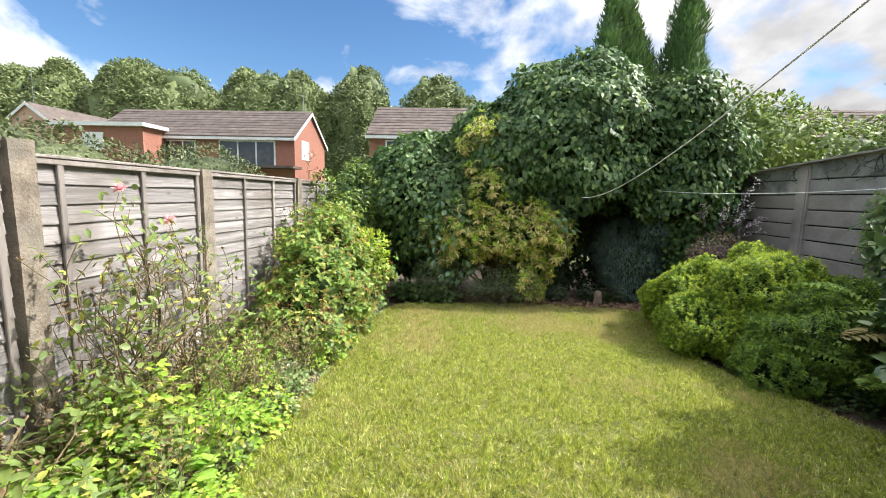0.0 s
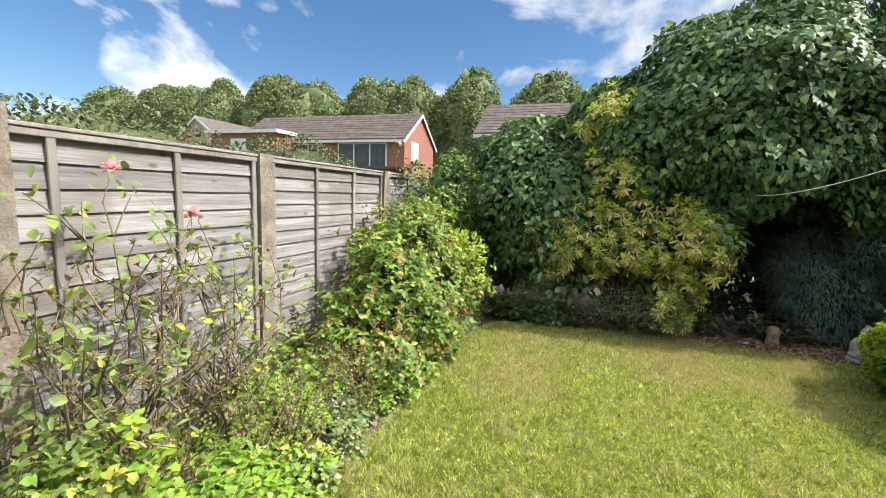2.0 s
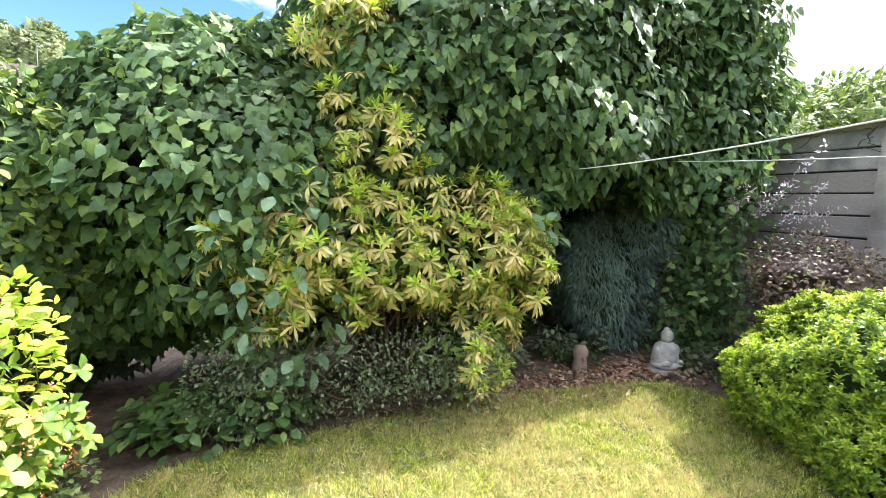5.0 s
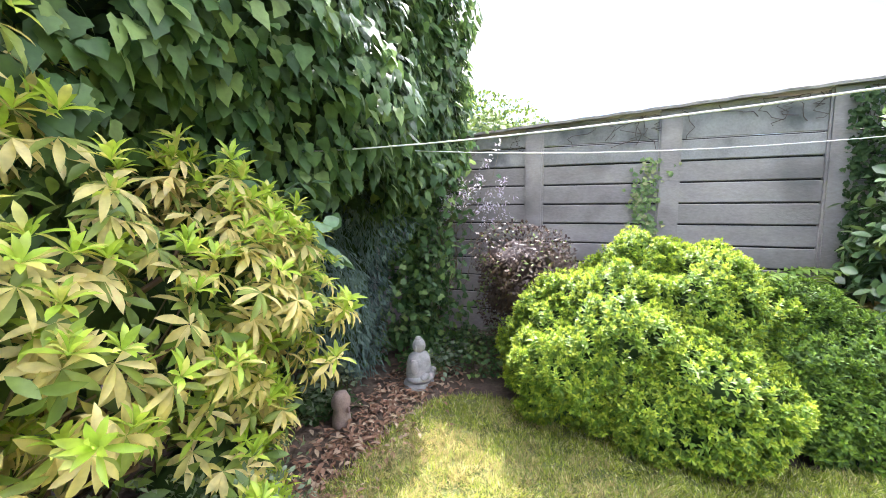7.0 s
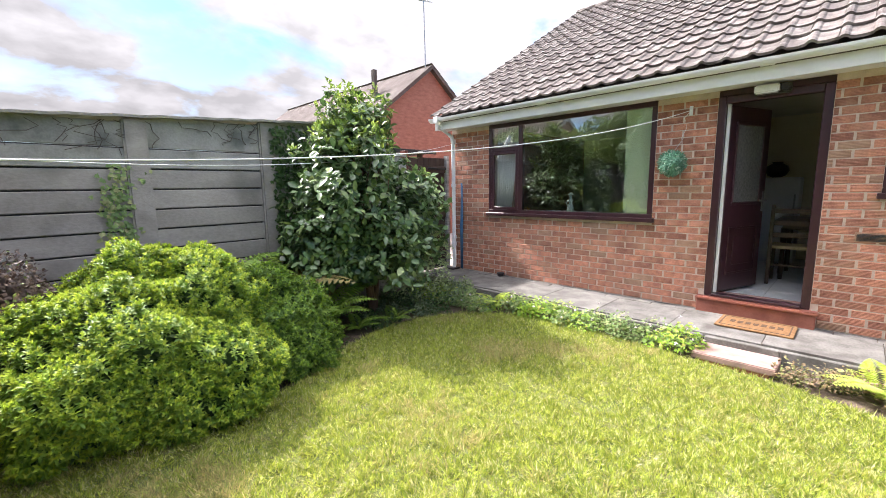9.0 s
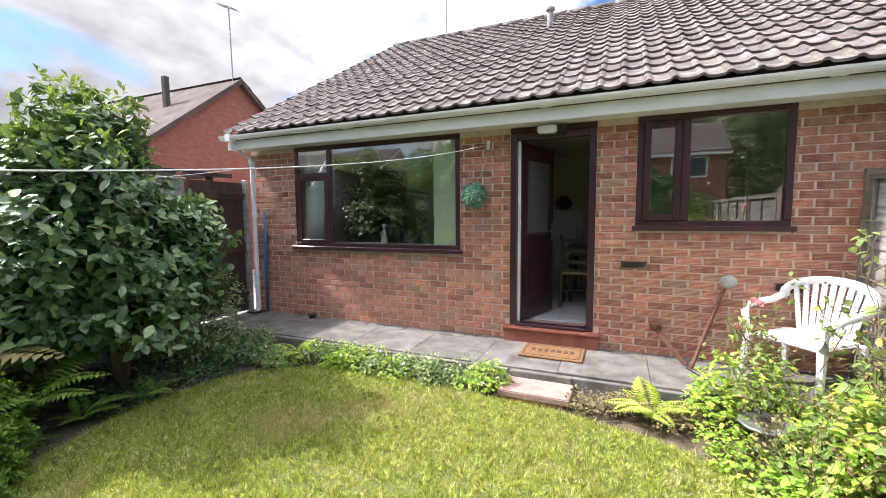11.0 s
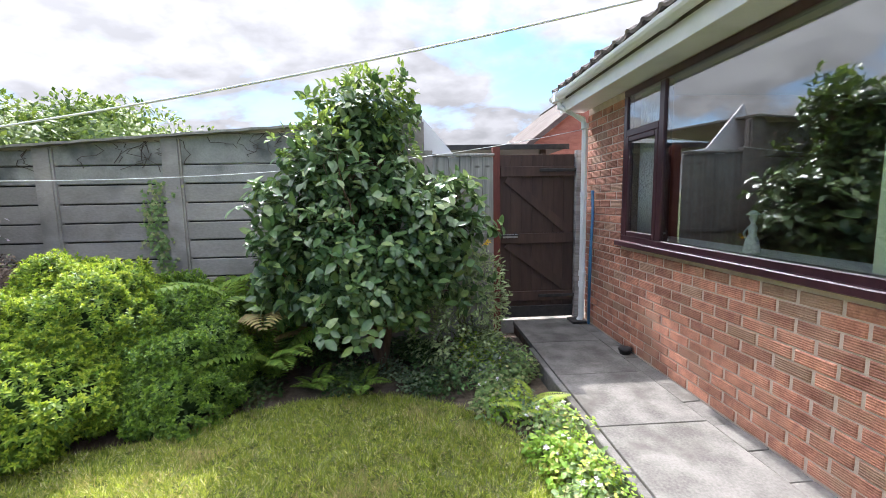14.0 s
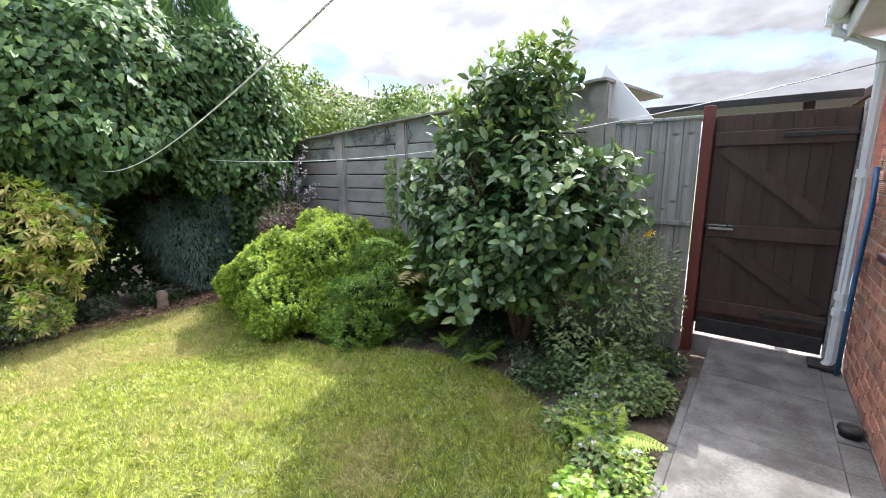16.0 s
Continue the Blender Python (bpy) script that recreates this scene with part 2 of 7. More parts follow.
M_INFILL = surface("grey_upright_boards", (0.2, 0.195, 0.175), (0.42, 0.41, 0.375), 9, 0.9, 0.8, stretch=(1, 2.2, 0.07), fine=75, spread=0.14, stain=(0.24, 0.235, 0.2), stain_scale=2.0, bump_dist=0.005, span=(0.55, 0.95), knots=(0.06, 0.05, 0.04))
M_BATTEN = surface("grey_battens", (0.16, 0.14, 0.125), (0.31, 0.28, 0.255), 6, 0.85, 0.5, stretch=(1, 1, 0.1), fine=50, spread=0.15, bump_dist=0.004)
M_POST = surface("concrete_post", (0.15, 0.125, 0.095), (0.30, 0.262, 0.205), 8, 0.95, 1.0, fine=70, spread=0.1, stain=(0.19, 0.18, 0.15), stain_scale=4, bump_dist=0.012, span=(0.58, 0.92))
M_PLANK = surface("concrete_plank", (0.25, 0.225, 0.205), (0.4, 0.365, 0.335), 3, 0.95, 0.7, stretch=(1, 0.5, 1), fine=55, spread=0.07, stain=(0.19, 0.175, 0.16), stain_scale=2.2, bump_dist=0.008)
M_PLANKTOP = surface("lichen_concrete", (0.24, 0.23, 0.21), (0.4, 0.385, 0.36), 4, 0.95, 0.7, fine=60, spread=0.08, stain=(0.1, 0.105, 0.1), stain_scale=3.0, bump_dist=0.006)
M_ROOFEDGE = surface("fibre_cement", (0.22, 0.2, 0.17), (0.36, 0.34, 0.3), 6, 0.95, 0.5, fine=60, stain=(0.12, 0.12, 0.08), stain_scale=6)
M_MORTAR = surface("mortar", (0.5, 0.395, 0.325), (0.69, 0.57, 0.485), 12, 0.95, 0.6, fine=120, bump_dist=0.004)
M_BRICK = surface("red_brick", (0.29, 0.115, 0.075), (0.55, 0.255, 0.165), 11, 0.9, 1.0, fine=75, spread=0.3, stain=(0.42, 0.235, 0.155), stain_scale=3.4, rib=520, bump_dist=0.008, span=(0.56, 0.94))
M_BRICKPALE = surface("tan_brick", (0.31, 0.17, 0.11), (0.43, 0.27, 0.185), 11, 0.9, 1.0, fine=75, spread=0.15, rib=520, bump_dist=0.008, span=(0.56, 0.94))
M_BRICKFAR = surface("brick_far", (0.25, 0.105, 0.075), (0.38, 0.18, 0.13), 5, 0.95, 0.4, stretch=(1, 1, 3), fine=30)
M_RENDERFAR = surface("pink_brick_far", (0.46, 0.29, 0.22), (0.56, 0.38, 0.30), 4, 0.95, 0.2, fine=40)
M_TILE = surface("roof_tile", (0.065, 0.053, 0.047), (0.185, 0.155, 0.138), 9, 0.9, 0.8, fine=60, spread=0.24, stain=(0.27, 0.25, 0.225), stain_scale=6, bump_dist=0.006)
M_TILEFAR = surface("roof_tile_far", (0.085, 0.07, 0.063), (0.165, 0.138, 0.125), 2.2, 0.9, 0.3, fine=12, spread=0.12)
M_TILEFAR.node_tree.nodes["Principled BSDF"].inputs["Specular IOR Level"].default_value = 0.1
M_WHITE = surface("white_plastic", (0.74, 0.75, 0.75), (0.82, 0.82, 0.82), 3, 0.35, 0.03, fine=40, stain=(0.66, 0.66, 0.63), stain_scale=2.5)
M_FRAME = surface("mahogany_frame", (0.032, 0.013, 0.018), (0.068, 0.025, 0.032), 5, 0.3, 0.06, stretch=(1, 1, 0.3), fine=50)
M_GATE = surface("brown_gate", (0.04, 0.022, 0.016), (0.085, 0.048, 0.036), 6, 0.7, 0.35, stretch=(1, 1, 0.12), fine=45, spread=0.12, bump_dist=0.004)
M_REDPOST = surface("red_post", (0.10, 0.025, 0.018), (0.19, 0.05, 0.035), 8, 0.7, 0.3, stretch=(1, 1, 0.15))
M_SLAB = surface("path_slab", (0.09, 0.085, 0.077), (0.215, 0.205, 0.188), 5, 0.95, 0.9, fine=70, spread=0.06, stain=(0.085, 0.078, 0.068), stain_scale=4.5, bump_dist=0.004, span=(0.52, 0.95))
M_REDSTEP = surface("red_step", (0.24, 0.075, 0.05), (0.36, 0.13, 0.09), 6, 0.6, 0.2, fine=70, stain=(0.2, 0.07, 0.05), stain_scale=5)
M_PINKSLAB = surface("pink_slab", (0.30, 0.19, 0.165), (0.43, 0.29, 0.25), 6, 0.9, 0.5, fine=70, stain=(0.2, 0.14, 0.12), stain_scale=6)
M_MAT = surface("coir", (0.15, 0.075, 0.028), (0.27, 0.145, 0.06), 30, 1.0, 1.0, fine=220, bump_dist=0.006)
M_MATDARK = surface("coir_print", (0.05, 0.03, 0.02), (0.11, 0.06, 0.035), 30, 1.0, 0.8, fine=220)
M_STONE = surface("carved_stone", (0.27, 0.27, 0.26), (0.48, 0.47, 0.45), 14, 0.95, 0.7, fine=110, stain=(0.24, 0.24, 0.22), stain_scale=9, bump_dist=0.005)
M_BROWNSTONE = surface("brown_stone", (0.2, 0.15, 0.12), (0.36, 0.28, 0.235), 14, 0.95, 0.7, fine=110)
M_BARK = surface("bark", (0.07, 0.045, 0.03), (0.2, 0.13, 0.09), 12, 0.95, 0.8, stretch=(1, 1, 0.25), fine=60)
M_TWIG = surface("rose_stem", (0.12, 0.085, 0.045), (0.25, 0.2, 0.11), 14, 0.8, 0.3)
M_TWIGGREEN = surface("green_stem", (0.1, 0.13, 0.04), (0.2, 0.22, 0.08), 14, 0.7, 0.2)
M_IVYSTEM = surface("ivy_stem", (0.06, 0.045, 0.04), (0.14, 0.11, 0.09), 14, 0.95, 0.3)
M_ROPE = surface("line_plastic", (0.6, 0.62, 0.62), (0.75, 0.75, 0.74), 20, 0.5, 0.0)
M_METAL = surface("galvanised", (0.32, 0.33, 0.34), (0.5, 0.5, 0.51), 20, 0.45, 0.1, metal=0.8)
M_BLACK = surface("black_iron", (0.012, 0.012, 0.013), (0.04, 0.036, 0.034), 18, 0.6, 0.2)
M_RUST = surface("rusty_iron", (0.08, 0.035, 0.02), (0.19, 0.085, 0.05), 18, 0.85, 0.4)
M_BLUE = surface("blue_plastic", (0.03, 0.12, 0.26), (0.05, 0.18, 0.36), 8, 0.45, 0.05)
M_CHAIR = surface("white_resin", (0.72, 0.73, 0.74), (0.82, 0.82, 0.82), 5, 0.4, 0.05, fine=40, stain=(0.62, 0.62, 0.6), stain_scale=5)
M_CREAM = surface("cream_wall", (0.62, 0.58, 0.46), (0.68, 0.64, 0.52), 2, 0.9, 0.05)
M_CEIL = surface("plaster", (0.6, 0.58, 0.53), (0.66, 0.64, 0.6), 3, 0.9, 0.1)
M_TILEFLOOR = surface("floor_tile", (0.55, 0.57, 0.58), (0.66, 0.67, 0.67), 5, 0.3, 0.03, spread=0.03)
M_GROUT = surface("grout", (0.3, 0.3, 0.29), (0.38, 0.37, 0.35), 20, 0.9, 0.1)
M_FRIDGE = surface("white_enamel", (0.68, 0.69, 0.7), (0.74, 0.75, 0.75), 3, 0.3, 0.0)
M_DARKWOOD = surface("dark_wood", (0.03, 0.017, 0.012), (0.075, 0.042, 0.03), 8, 0.4, 0.1, stretch=(1, 1, 0.2))
M_RUSH = surface("rush_seat", (0.28, 0.22, 0.1), (0.42, 0.34, 0.18), 30, 0.9, 0.4)
M_CURTAIN = surface("net_curtain", (0.74, 0.76, 0.76), (0.84, 0.85, 0.85), 6, 0.9, 0.1, stretch=(1, 1, 0.1))
M_BLIND = surface("green_blind", (0.74, 0.82, 0.56), (0.82, 0.88, 0.65), 3, 0.85, 0.05, stretch=(1, 1, 0.1))
M_FIGURE = surface("glazed_pottery", (0.62, 0.66, 0.58), (0.74, 0.76, 0.7), 20, 0.25, 0.0)
M_PANE = pane_mat("window_glass")
M_FROST = surface("obscure_glass", (0.1, 0.1, 0.1), (0.18, 0.18, 0.175), 40, 0.25, 0.5, fine=120)
M_LAMPGLASS = surface("ribbed_lamp_cover", (0.7, 0.72, 0.72), (0.82, 0.83, 0.83), 40, 0.2, 0.2)
M_SHEET = surface("white_sheet", (0.7, 0.71, 0.72), (0.8, 0.8, 0.8), 3, 0.6, 0.05)
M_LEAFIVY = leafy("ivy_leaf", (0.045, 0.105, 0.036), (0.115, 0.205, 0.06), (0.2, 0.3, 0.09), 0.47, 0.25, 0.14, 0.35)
# darker copy of the ivy leaf, with the shade inside bushes in its colour
M_LEAFIVYSHADE = leafy("ivy_leaf_shade", (0.03, 0.062, 0.02), (0.065, 0.11, 0.034), None, 0.75, 0.15, 0.25, 0.2)
M_LEAFSKIM = leafy("pieris_leaf", (0.52, 0.47, 0.14), (0.8, 0.7, 0.33), (0.27, 0.35, 0.08), 0.42, 0.38, 0.28)
M_LEAFSKIMDK = leafy("pieris_leaf_green", (0.1, 0.17, 0.035), (0.2, 0.29, 0.06), None, 0.4, 0.25)
M_LEAFBRAMBLE = leafy("raspberry_leaf", (0.07, 0.155, 0.026), (0.25, 0.36, 0.055), (0.36, 0.37, 0.08), 0.55, 0.3, 0.1)
M_LEAFLIME = leafy("lime_leaf", (0.28, 0.42, 0.035), (0.42, 0.55, 0.06), None, 0.5, 0.4)
M_BERRY = leafy("berry_head", (0.36, 0.17, 0.05), (0.5, 0.31, 0.1), (0.46, 0.13, 0.05), 0.6, 0.1, 0.3)
M_LEAFHEBE = leafy("hebe_leaf", (0.1, 0.2, 0.022), (0.24, 0.37, 0.04), None, 0.5, 0.25)
M_LEAFHEBETIP = leafy("hebe_tip_leaf", (0.22, 0.35, 0.03), (0.42, 0.51, 0.055), None, 0.5, 0.3)
M_LEAFHEBEDK = leafy("hebe_leaf_dark", (0.07, 0.15, 0.02), (0.15, 0.26, 0.035), None, 0.5, 0.2)
M_LEAFCAM = leafy("camellia_leaf", (0.045, 0.1, 0.034), (0.13, 0.215, 0.065), (0.22, 0.3, 0.1), 0.34, 0.15, 0.12, 0.6)
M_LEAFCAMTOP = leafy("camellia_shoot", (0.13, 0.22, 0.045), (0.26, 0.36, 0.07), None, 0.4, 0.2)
M_LEAFLOW = leafy("strawberry_leaf", (0.17, 0.33, 0.035), (0.36, 0.53, 0.06), (0.46, 0.46, 0.1), 0.55, 0.35, 0.16)
M_LEAFMANTLE = leafy("broad_bed_leaf", (0.2, 0.38, 0.05), (0.34, 0.54, 0.08), None, 0.5, 0.35)
M_LEAFGREY = leafy("geranium_leaf", (0.13, 0.22, 0.07), (0.25, 0.35, 0.12), (0.34, 0.36, 0.16), 0.6, 0.3, 0.2)
M_LEAFROSE = leafy("rose_leaf", (0.12, 0.19, 0.05), (0.24, 0.32, 0.08), (0.4, 0.42, 0.08), 0.5, 0.3, 0.15)
M_LEAFDRY = leafy("dry_stalks", (0.16, 0.11, 0.06), (0.33, 0.25, 0.13), (0.2, 0.22, 0.07), 0.85, 0.15, 0.25)
M_LEAFFERN = leafy("fern_frond", (0.13, 0.24, 0.035), (0.24, 0.36, 0.06), None, 0.55, 0.35)
M_LEAFFERNDRY = leafy("old_fern_frond", (0.24, 0.18, 0.07), (0.3, 0.28, 0.1), None, 0.7, 0.25)
M_LEAFFERNLIME = leafy("lime_fern_frond", (0.32, 0.44, 0.06), (0.46, 0.55, 0.1), None, 0.55, 0.35)
M_LEAFCONIFER = leafy("conifer_spray", (0.05, 0.12, 0.03), (0.12, 0.22, 0.05), None, 0.6, 0.2)
M_LEAFBLUE = leafy("blue_conifer_spray", (0.07, 0.13, 0.11), (0.15, 0.23, 0.19), None, 0.7, 0.15)
M_LEAFBRIGHT = leafy("sunlit_tree_leaf", (0.085, 0.15, 0.024), (0.21, 0.3, 0.045), (0.05, 0.1, 0.02), 0.6, 0.2, 0.25)
M_LEAFFAR = leafy("distant_leaf", (0.09, 0.13, 0.045), (0.19, 0.25, 0.085), (0.26, 0.3, 0.14), 0.6, 0.2, 0.2)
M_LEAFHEDGE = leafy("hedge_leaf", (0.06, 0.09, 0.03), (0.14, 0.17, 0.06), None, 0.5, 0.2)
M_LEAFBROAD = leafy("broad_climber_leaf", (0.11, 0.21, 0.11), (0.19, 0.31, 0.17), None, 0.45, 0.3)
M_COTON = leafy("cotoneaster_leaf", (0.085, 0.13, 0.07), (0.2, 0.26, 0.15), None, 0.45, 0.25)
M_LEAFSHRUB = leafy("potentilla_leaf", (0.2, 0.28, 0.12), (0.4, 0.48, 0.24), None, 0.45, 0.3)
M_PURPLE = leafy("purple_leaf", (0.06, 0.038, 0.034), (0.14, 0.095, 0.06), (0.2, 0.27, 0.07), 0.6, 0.2, 0.1)
M_PINK = leafy("rose_petal", (0.7, 0.32, 0.34), (0.8, 0.5, 0.5), None, 0.6, 0.3)
M_YELLOW = leafy("yellow_petal", (0.75, 0.5, 0.03), (0.8, 0.6, 0.06), None, 0.6, 0.3)
M_PALEPETAL = leafy("pale_petal", (0.6, 0.5, 0.6), (0.75, 0.72, 0.74), None, 0.6, 0.3)
M_TOPIARY = leafy("topiary_leaf", (0.09, 0.25, 0.17), (0.2, 0.4, 0.28), (0.45, 0.55, 0.45), 0.5, 0.1, 0.15)
M_GRASS = leafy("grass_blade", (0.12, 0.2, 0.024), (0.47, 0.52, 0.085), (0.62, 0.6, 0.3), 0.5, 0.35, 0.15, 0.5, 0.55, 30.0)

# ---- builders ----


def box(bm, x0, x1, y0, y1, z0, z1):
    v = [bm.verts.new(c) for c in ((x0, y0, z0), (x1, y0, z0), (x1, y1, z0), (x0, y1, z0), (x0, y0, z1), (x1, y0, z1), (x1, y1, z1), (x0, y1, z1))]
    for f in ((3, 2, 1, 0), (4, 5, 6, 7), (0, 1, 5, 4), (1, 2, 6, 5), (2, 3, 7, 6), (3, 0, 4, 7)):
        bm.faces.new([v[i] for i in f])
    return v


def thing(name, label, category, at=(0, 0, 0), group="", kind=""):
    ob = new(name)
    ob.empty_display_size = 0.1
    ob.location = at
    return tagged(ob, label, category, group, kind)


def adopt(ob, parent):
    ob.parent = parent
    if parent.parent is None:
        ob.matrix_parent_inverse = Matrix.Translation(parent.location).inverted()


def part(name, bm, material, parent=None, label="", bevel=0.0, smooth=False):
    if bevel:
        bmesh.ops.bevel(bm, geom=list(bm.edges), offset=bevel, segments=1 if bevel < 0.008 else 2, affect="EDGES", clamp_overlap=True)
    me = bpy.data.meshes.new(name)
    bm.normal_update()
    bm.to_mesh(me)
    bm.free()
    me.materials.append(material)
    if smooth:
        for f in me.polygons:
            f.use_smooth = True
    ob = new(name, me)
    if parent is not None:
        adopt(ob, parent)
    if label:
        tagged(ob, label)
    return ob


def boxpart(name, dims, material, parent=None, label="", bevel=0.004):
    bm = bmesh.new()
    box(bm, *dims)
    return part(name, bm, material, parent, label, bevel)


def raw(name, verts, tris, material, parent=None, label="", smooth=False):
    """A mesh from arrays of corners and triangles."""
    me = bpy.data.meshes.new(name)
    verts, tris = np.asarray(verts, dtype=np.float32), np.asarray(tris, dtype=np.int32)
    me.vertices.add(len(verts))
    me.vertices.foreach_set("co", verts.ravel())
    me.loops.add(tris.size)
    me.loops.foreach_set("vertex_index", tris.ravel())
    me.polygons.add(len(tris))
    me.polygons.foreach_set("loop_start", np.arange(0, tris.size, 3, dtype=np.int32))
    me.polygons.foreach_set("loop_total", np.full(len(tris), 3, dtype=np.int32))
    if smooth:
        me.polygons.foreach_set("use_smooth", np.ones(len(tris), dtype=bool))
    me.update(calc_edges=True)
    me.materials.append(material)
    ob = new(name, me)
    if parent is not None:
        adopt(ob, parent)
    if label:
        tagged(ob, label)
    return ob


def tube(bm, pts, radii, sides=6):
    """A tapered round stem through the points."""
    pts = [Vector(p) for p in pts]
    rings = []
    for i, p in enumerate(pts):
        d = (pts[min(i + 1, len(pts) - 1)] - pts[max(i - 1, 0)]).normalized()
        a = d.orthogonal().normalized()
        b = d.cross(a)
        r = radii[i] if hasattr(radii, "__len__") else radii
        rings.append([bm.verts.new(p + (a * math.cos(k * math.tau / sides) + b * math.sin(k * math.tau / sides)) * r) for k in range(sides)])
    for r0, r1 in zip(rings, rings[1:]):
        k = min(range(sides), key=lambda s: (r1[s].co - r0[0].co).length)
        for s in range(sides):
            bm.faces.new((r0[s], r0[(s + 1) % sides], r1[(s + 1 + k) % sides], r1[(s + k) % sides]))
    bm.faces.new(rings[0][::-1])
    bm.faces.new(rings[-1])


def lathe(bm, profile, at=(0, 0, 0), sides=16, squash=1.0):
    """A turned shape: profile of (radius, height)."""
    rings = [[bm.verts.new((at[0] + r * math.cos(k * math.tau / sides), at[1] + r * squash * math.sin(k * math.tau / sides), at[2] + h)) for k in range(sides)] for r, h in profile]
    for r0, r1 in zip(rings, rings[1:]):
        for s in range(sides):
            bm.faces.new((r0[s], r0[(s + 1) % sides], r1[(s + 1) % sides], r1[s]))
    bm.faces.new(rings[0][::-1])
    bm.faces.new(rings[-1])


def ball(bm, c, r, scale=(1, 1, 1), sub=2, rough=0.0, seed=0.0):
    made = bmesh.ops.create_icosphere(bm, subdivisions=sub, radius=1.0)["verts"]
    for v in made:
        k = 1 + rough * noise.noise(v.co * 2.3 + Vector((seed, seed * 0.7, 0)))
        v.co = Vector((c[0] + v.co.x * r * scale[0] * k, c[1] + v.co.y * r * scale[1] * k, c[2] + v.co.z * r * scale[2] * k))


# leaf outlines: across, along, out of the leaf
OVATE = (np.array([(0, 0, 0), (-.33, .22, .07), (-.5, .5, .1), (-.3, .8, .05), (0, 1, -.06), (.3, .8, .05), (.5, .5, .1), (.33, .22, .07), (0, .4, 0), (0, .75, -.01)]),
         np.array([(0, 8, 1), (1, 8, 2), (2, 8, 9), (2, 9, 3), (3, 9, 4), (0, 7, 8), (7, 6, 8), (6, 9, 8), (6, 5, 9), (5, 4, 9)]))
LOBED = (np.array([(0, 0, 0), (-.55, .12, .05), (-.3, .38, .06), (-.42, .62, .02), (0, 1, -.1), (.42, .62, .02), (.3, .38, .06), (.55, .12, .05), (0, .45, 0)]),
         np.array([(0, 8, 1), (1, 8, 2), (2, 8, 3), (3, 8, 4), (0, 7, 8), (7, 6, 8), (6, 5, 8), (5, 4, 8)]))
LANCE = (np.array([(0, 0, 0), (-.5, .6, .1), (0, 1, -.12), (.5, .6, .1), (0, .55, 0), (-.32, .3, .08), (.32, .3, .08)]),
         np.array([(0, 4, 5), (5, 4, 1), (1, 4, 2), (0, 6, 4), (6, 3, 4), (3, 2, 4)]))
ELLIPSE = (np.array([(0, 0, 0), (-.34, .28, .06), (-.5, .55, .07), (-.36, .8, .01), (0, 1, -.12), (.36, .8, .01), (.5, .55, .07), (.34, .28, .06), (0, .28, .02), (0, .55, .02), (0, .8, -.04)]),
           np.array([(0, 8, 1), (1, 8, 9), (1, 9, 2), (2, 9, 10), (2, 10, 3), (3, 10, 4), (0, 7, 8), (7, 9, 8), (7, 6, 9), (6, 10, 9), (6, 5, 10), (5, 4, 10)]))
IVYLEAF = (np.array([(0, 0, 0), (-.3, -.06, .04), (-.52, .14, .05), (-.36, .36, .03), (-.4, .5, .0), (-.2, .74, -.03), (0, 1, -.12), (.2, .74, -.03), (.4, .5, .0), (.36, .36, .03), (.52, .14, .05), (.3, -.06, .04), (0, .42, .03)]),
           np.array([(0, 12, 1), (1, 12, 2), (2, 12, 3), (3, 12, 4), (4, 12, 5), (5, 12, 6), (6, 12, 7), (7, 12, 8), (8, 12, 9), (9, 12, 10), (10, 12, 11), (11, 12, 0)]))
KITE = (np.array([(0, 0, 0), (-.5, .5, .08), (0, 1, -.05), (.5, .5, .08)]), np.array([(0, 3, 1), (1, 3, 2)]))
BLADE = (np.array([(-.5, 0, 0), (.5, 0, 0), (0, 1, .12)]), np.array([(0, 1, 2)]))


def unit(a):
    return a / np.maximum(np.linalg.norm(a, axis=-1, keepdims=True), 1e-6)


def foliage(name, pos, way, face, length, width, shape, material, parent=None, label=""):
    """One mesh of many leaves, each at its place, pointing along way, with its upper side to face."""
    tv, tf = shape
    pos, way = np.asarray(pos, float), unit(np.asarray(way, float))
    side = unit(np.cross(way, np.asarray(face, float) + 1e-4))
    up = np.cross(side, way)
    length, width = np.broadcast_to(length, len(pos)), np.broadcast_to(width, len(pos))
    v = (pos[:, None, :] + side[:, None, :] * (tv[None, :, 0:1] * width[:, None, None]) + way[:, None, :] * (tv[None, :, 1:2] * length[:, None, None])
         + up[:, None, :] * (tv[None, :, 2:3] * length[:, None, None]))
    f = tf[None] + (np.arange(len(pos)) * len(tv))[:, None, None]
    return tagged(raw(name, v.reshape(-1, 3), f.reshape(-1, 3), material, parent, label), kind="stuff")


def cloud_noise(p, s, seed):
    return np.array([noise.noise(Vector(q) * s + Vector((seed, seed * 1.7, -seed))) for q in p])


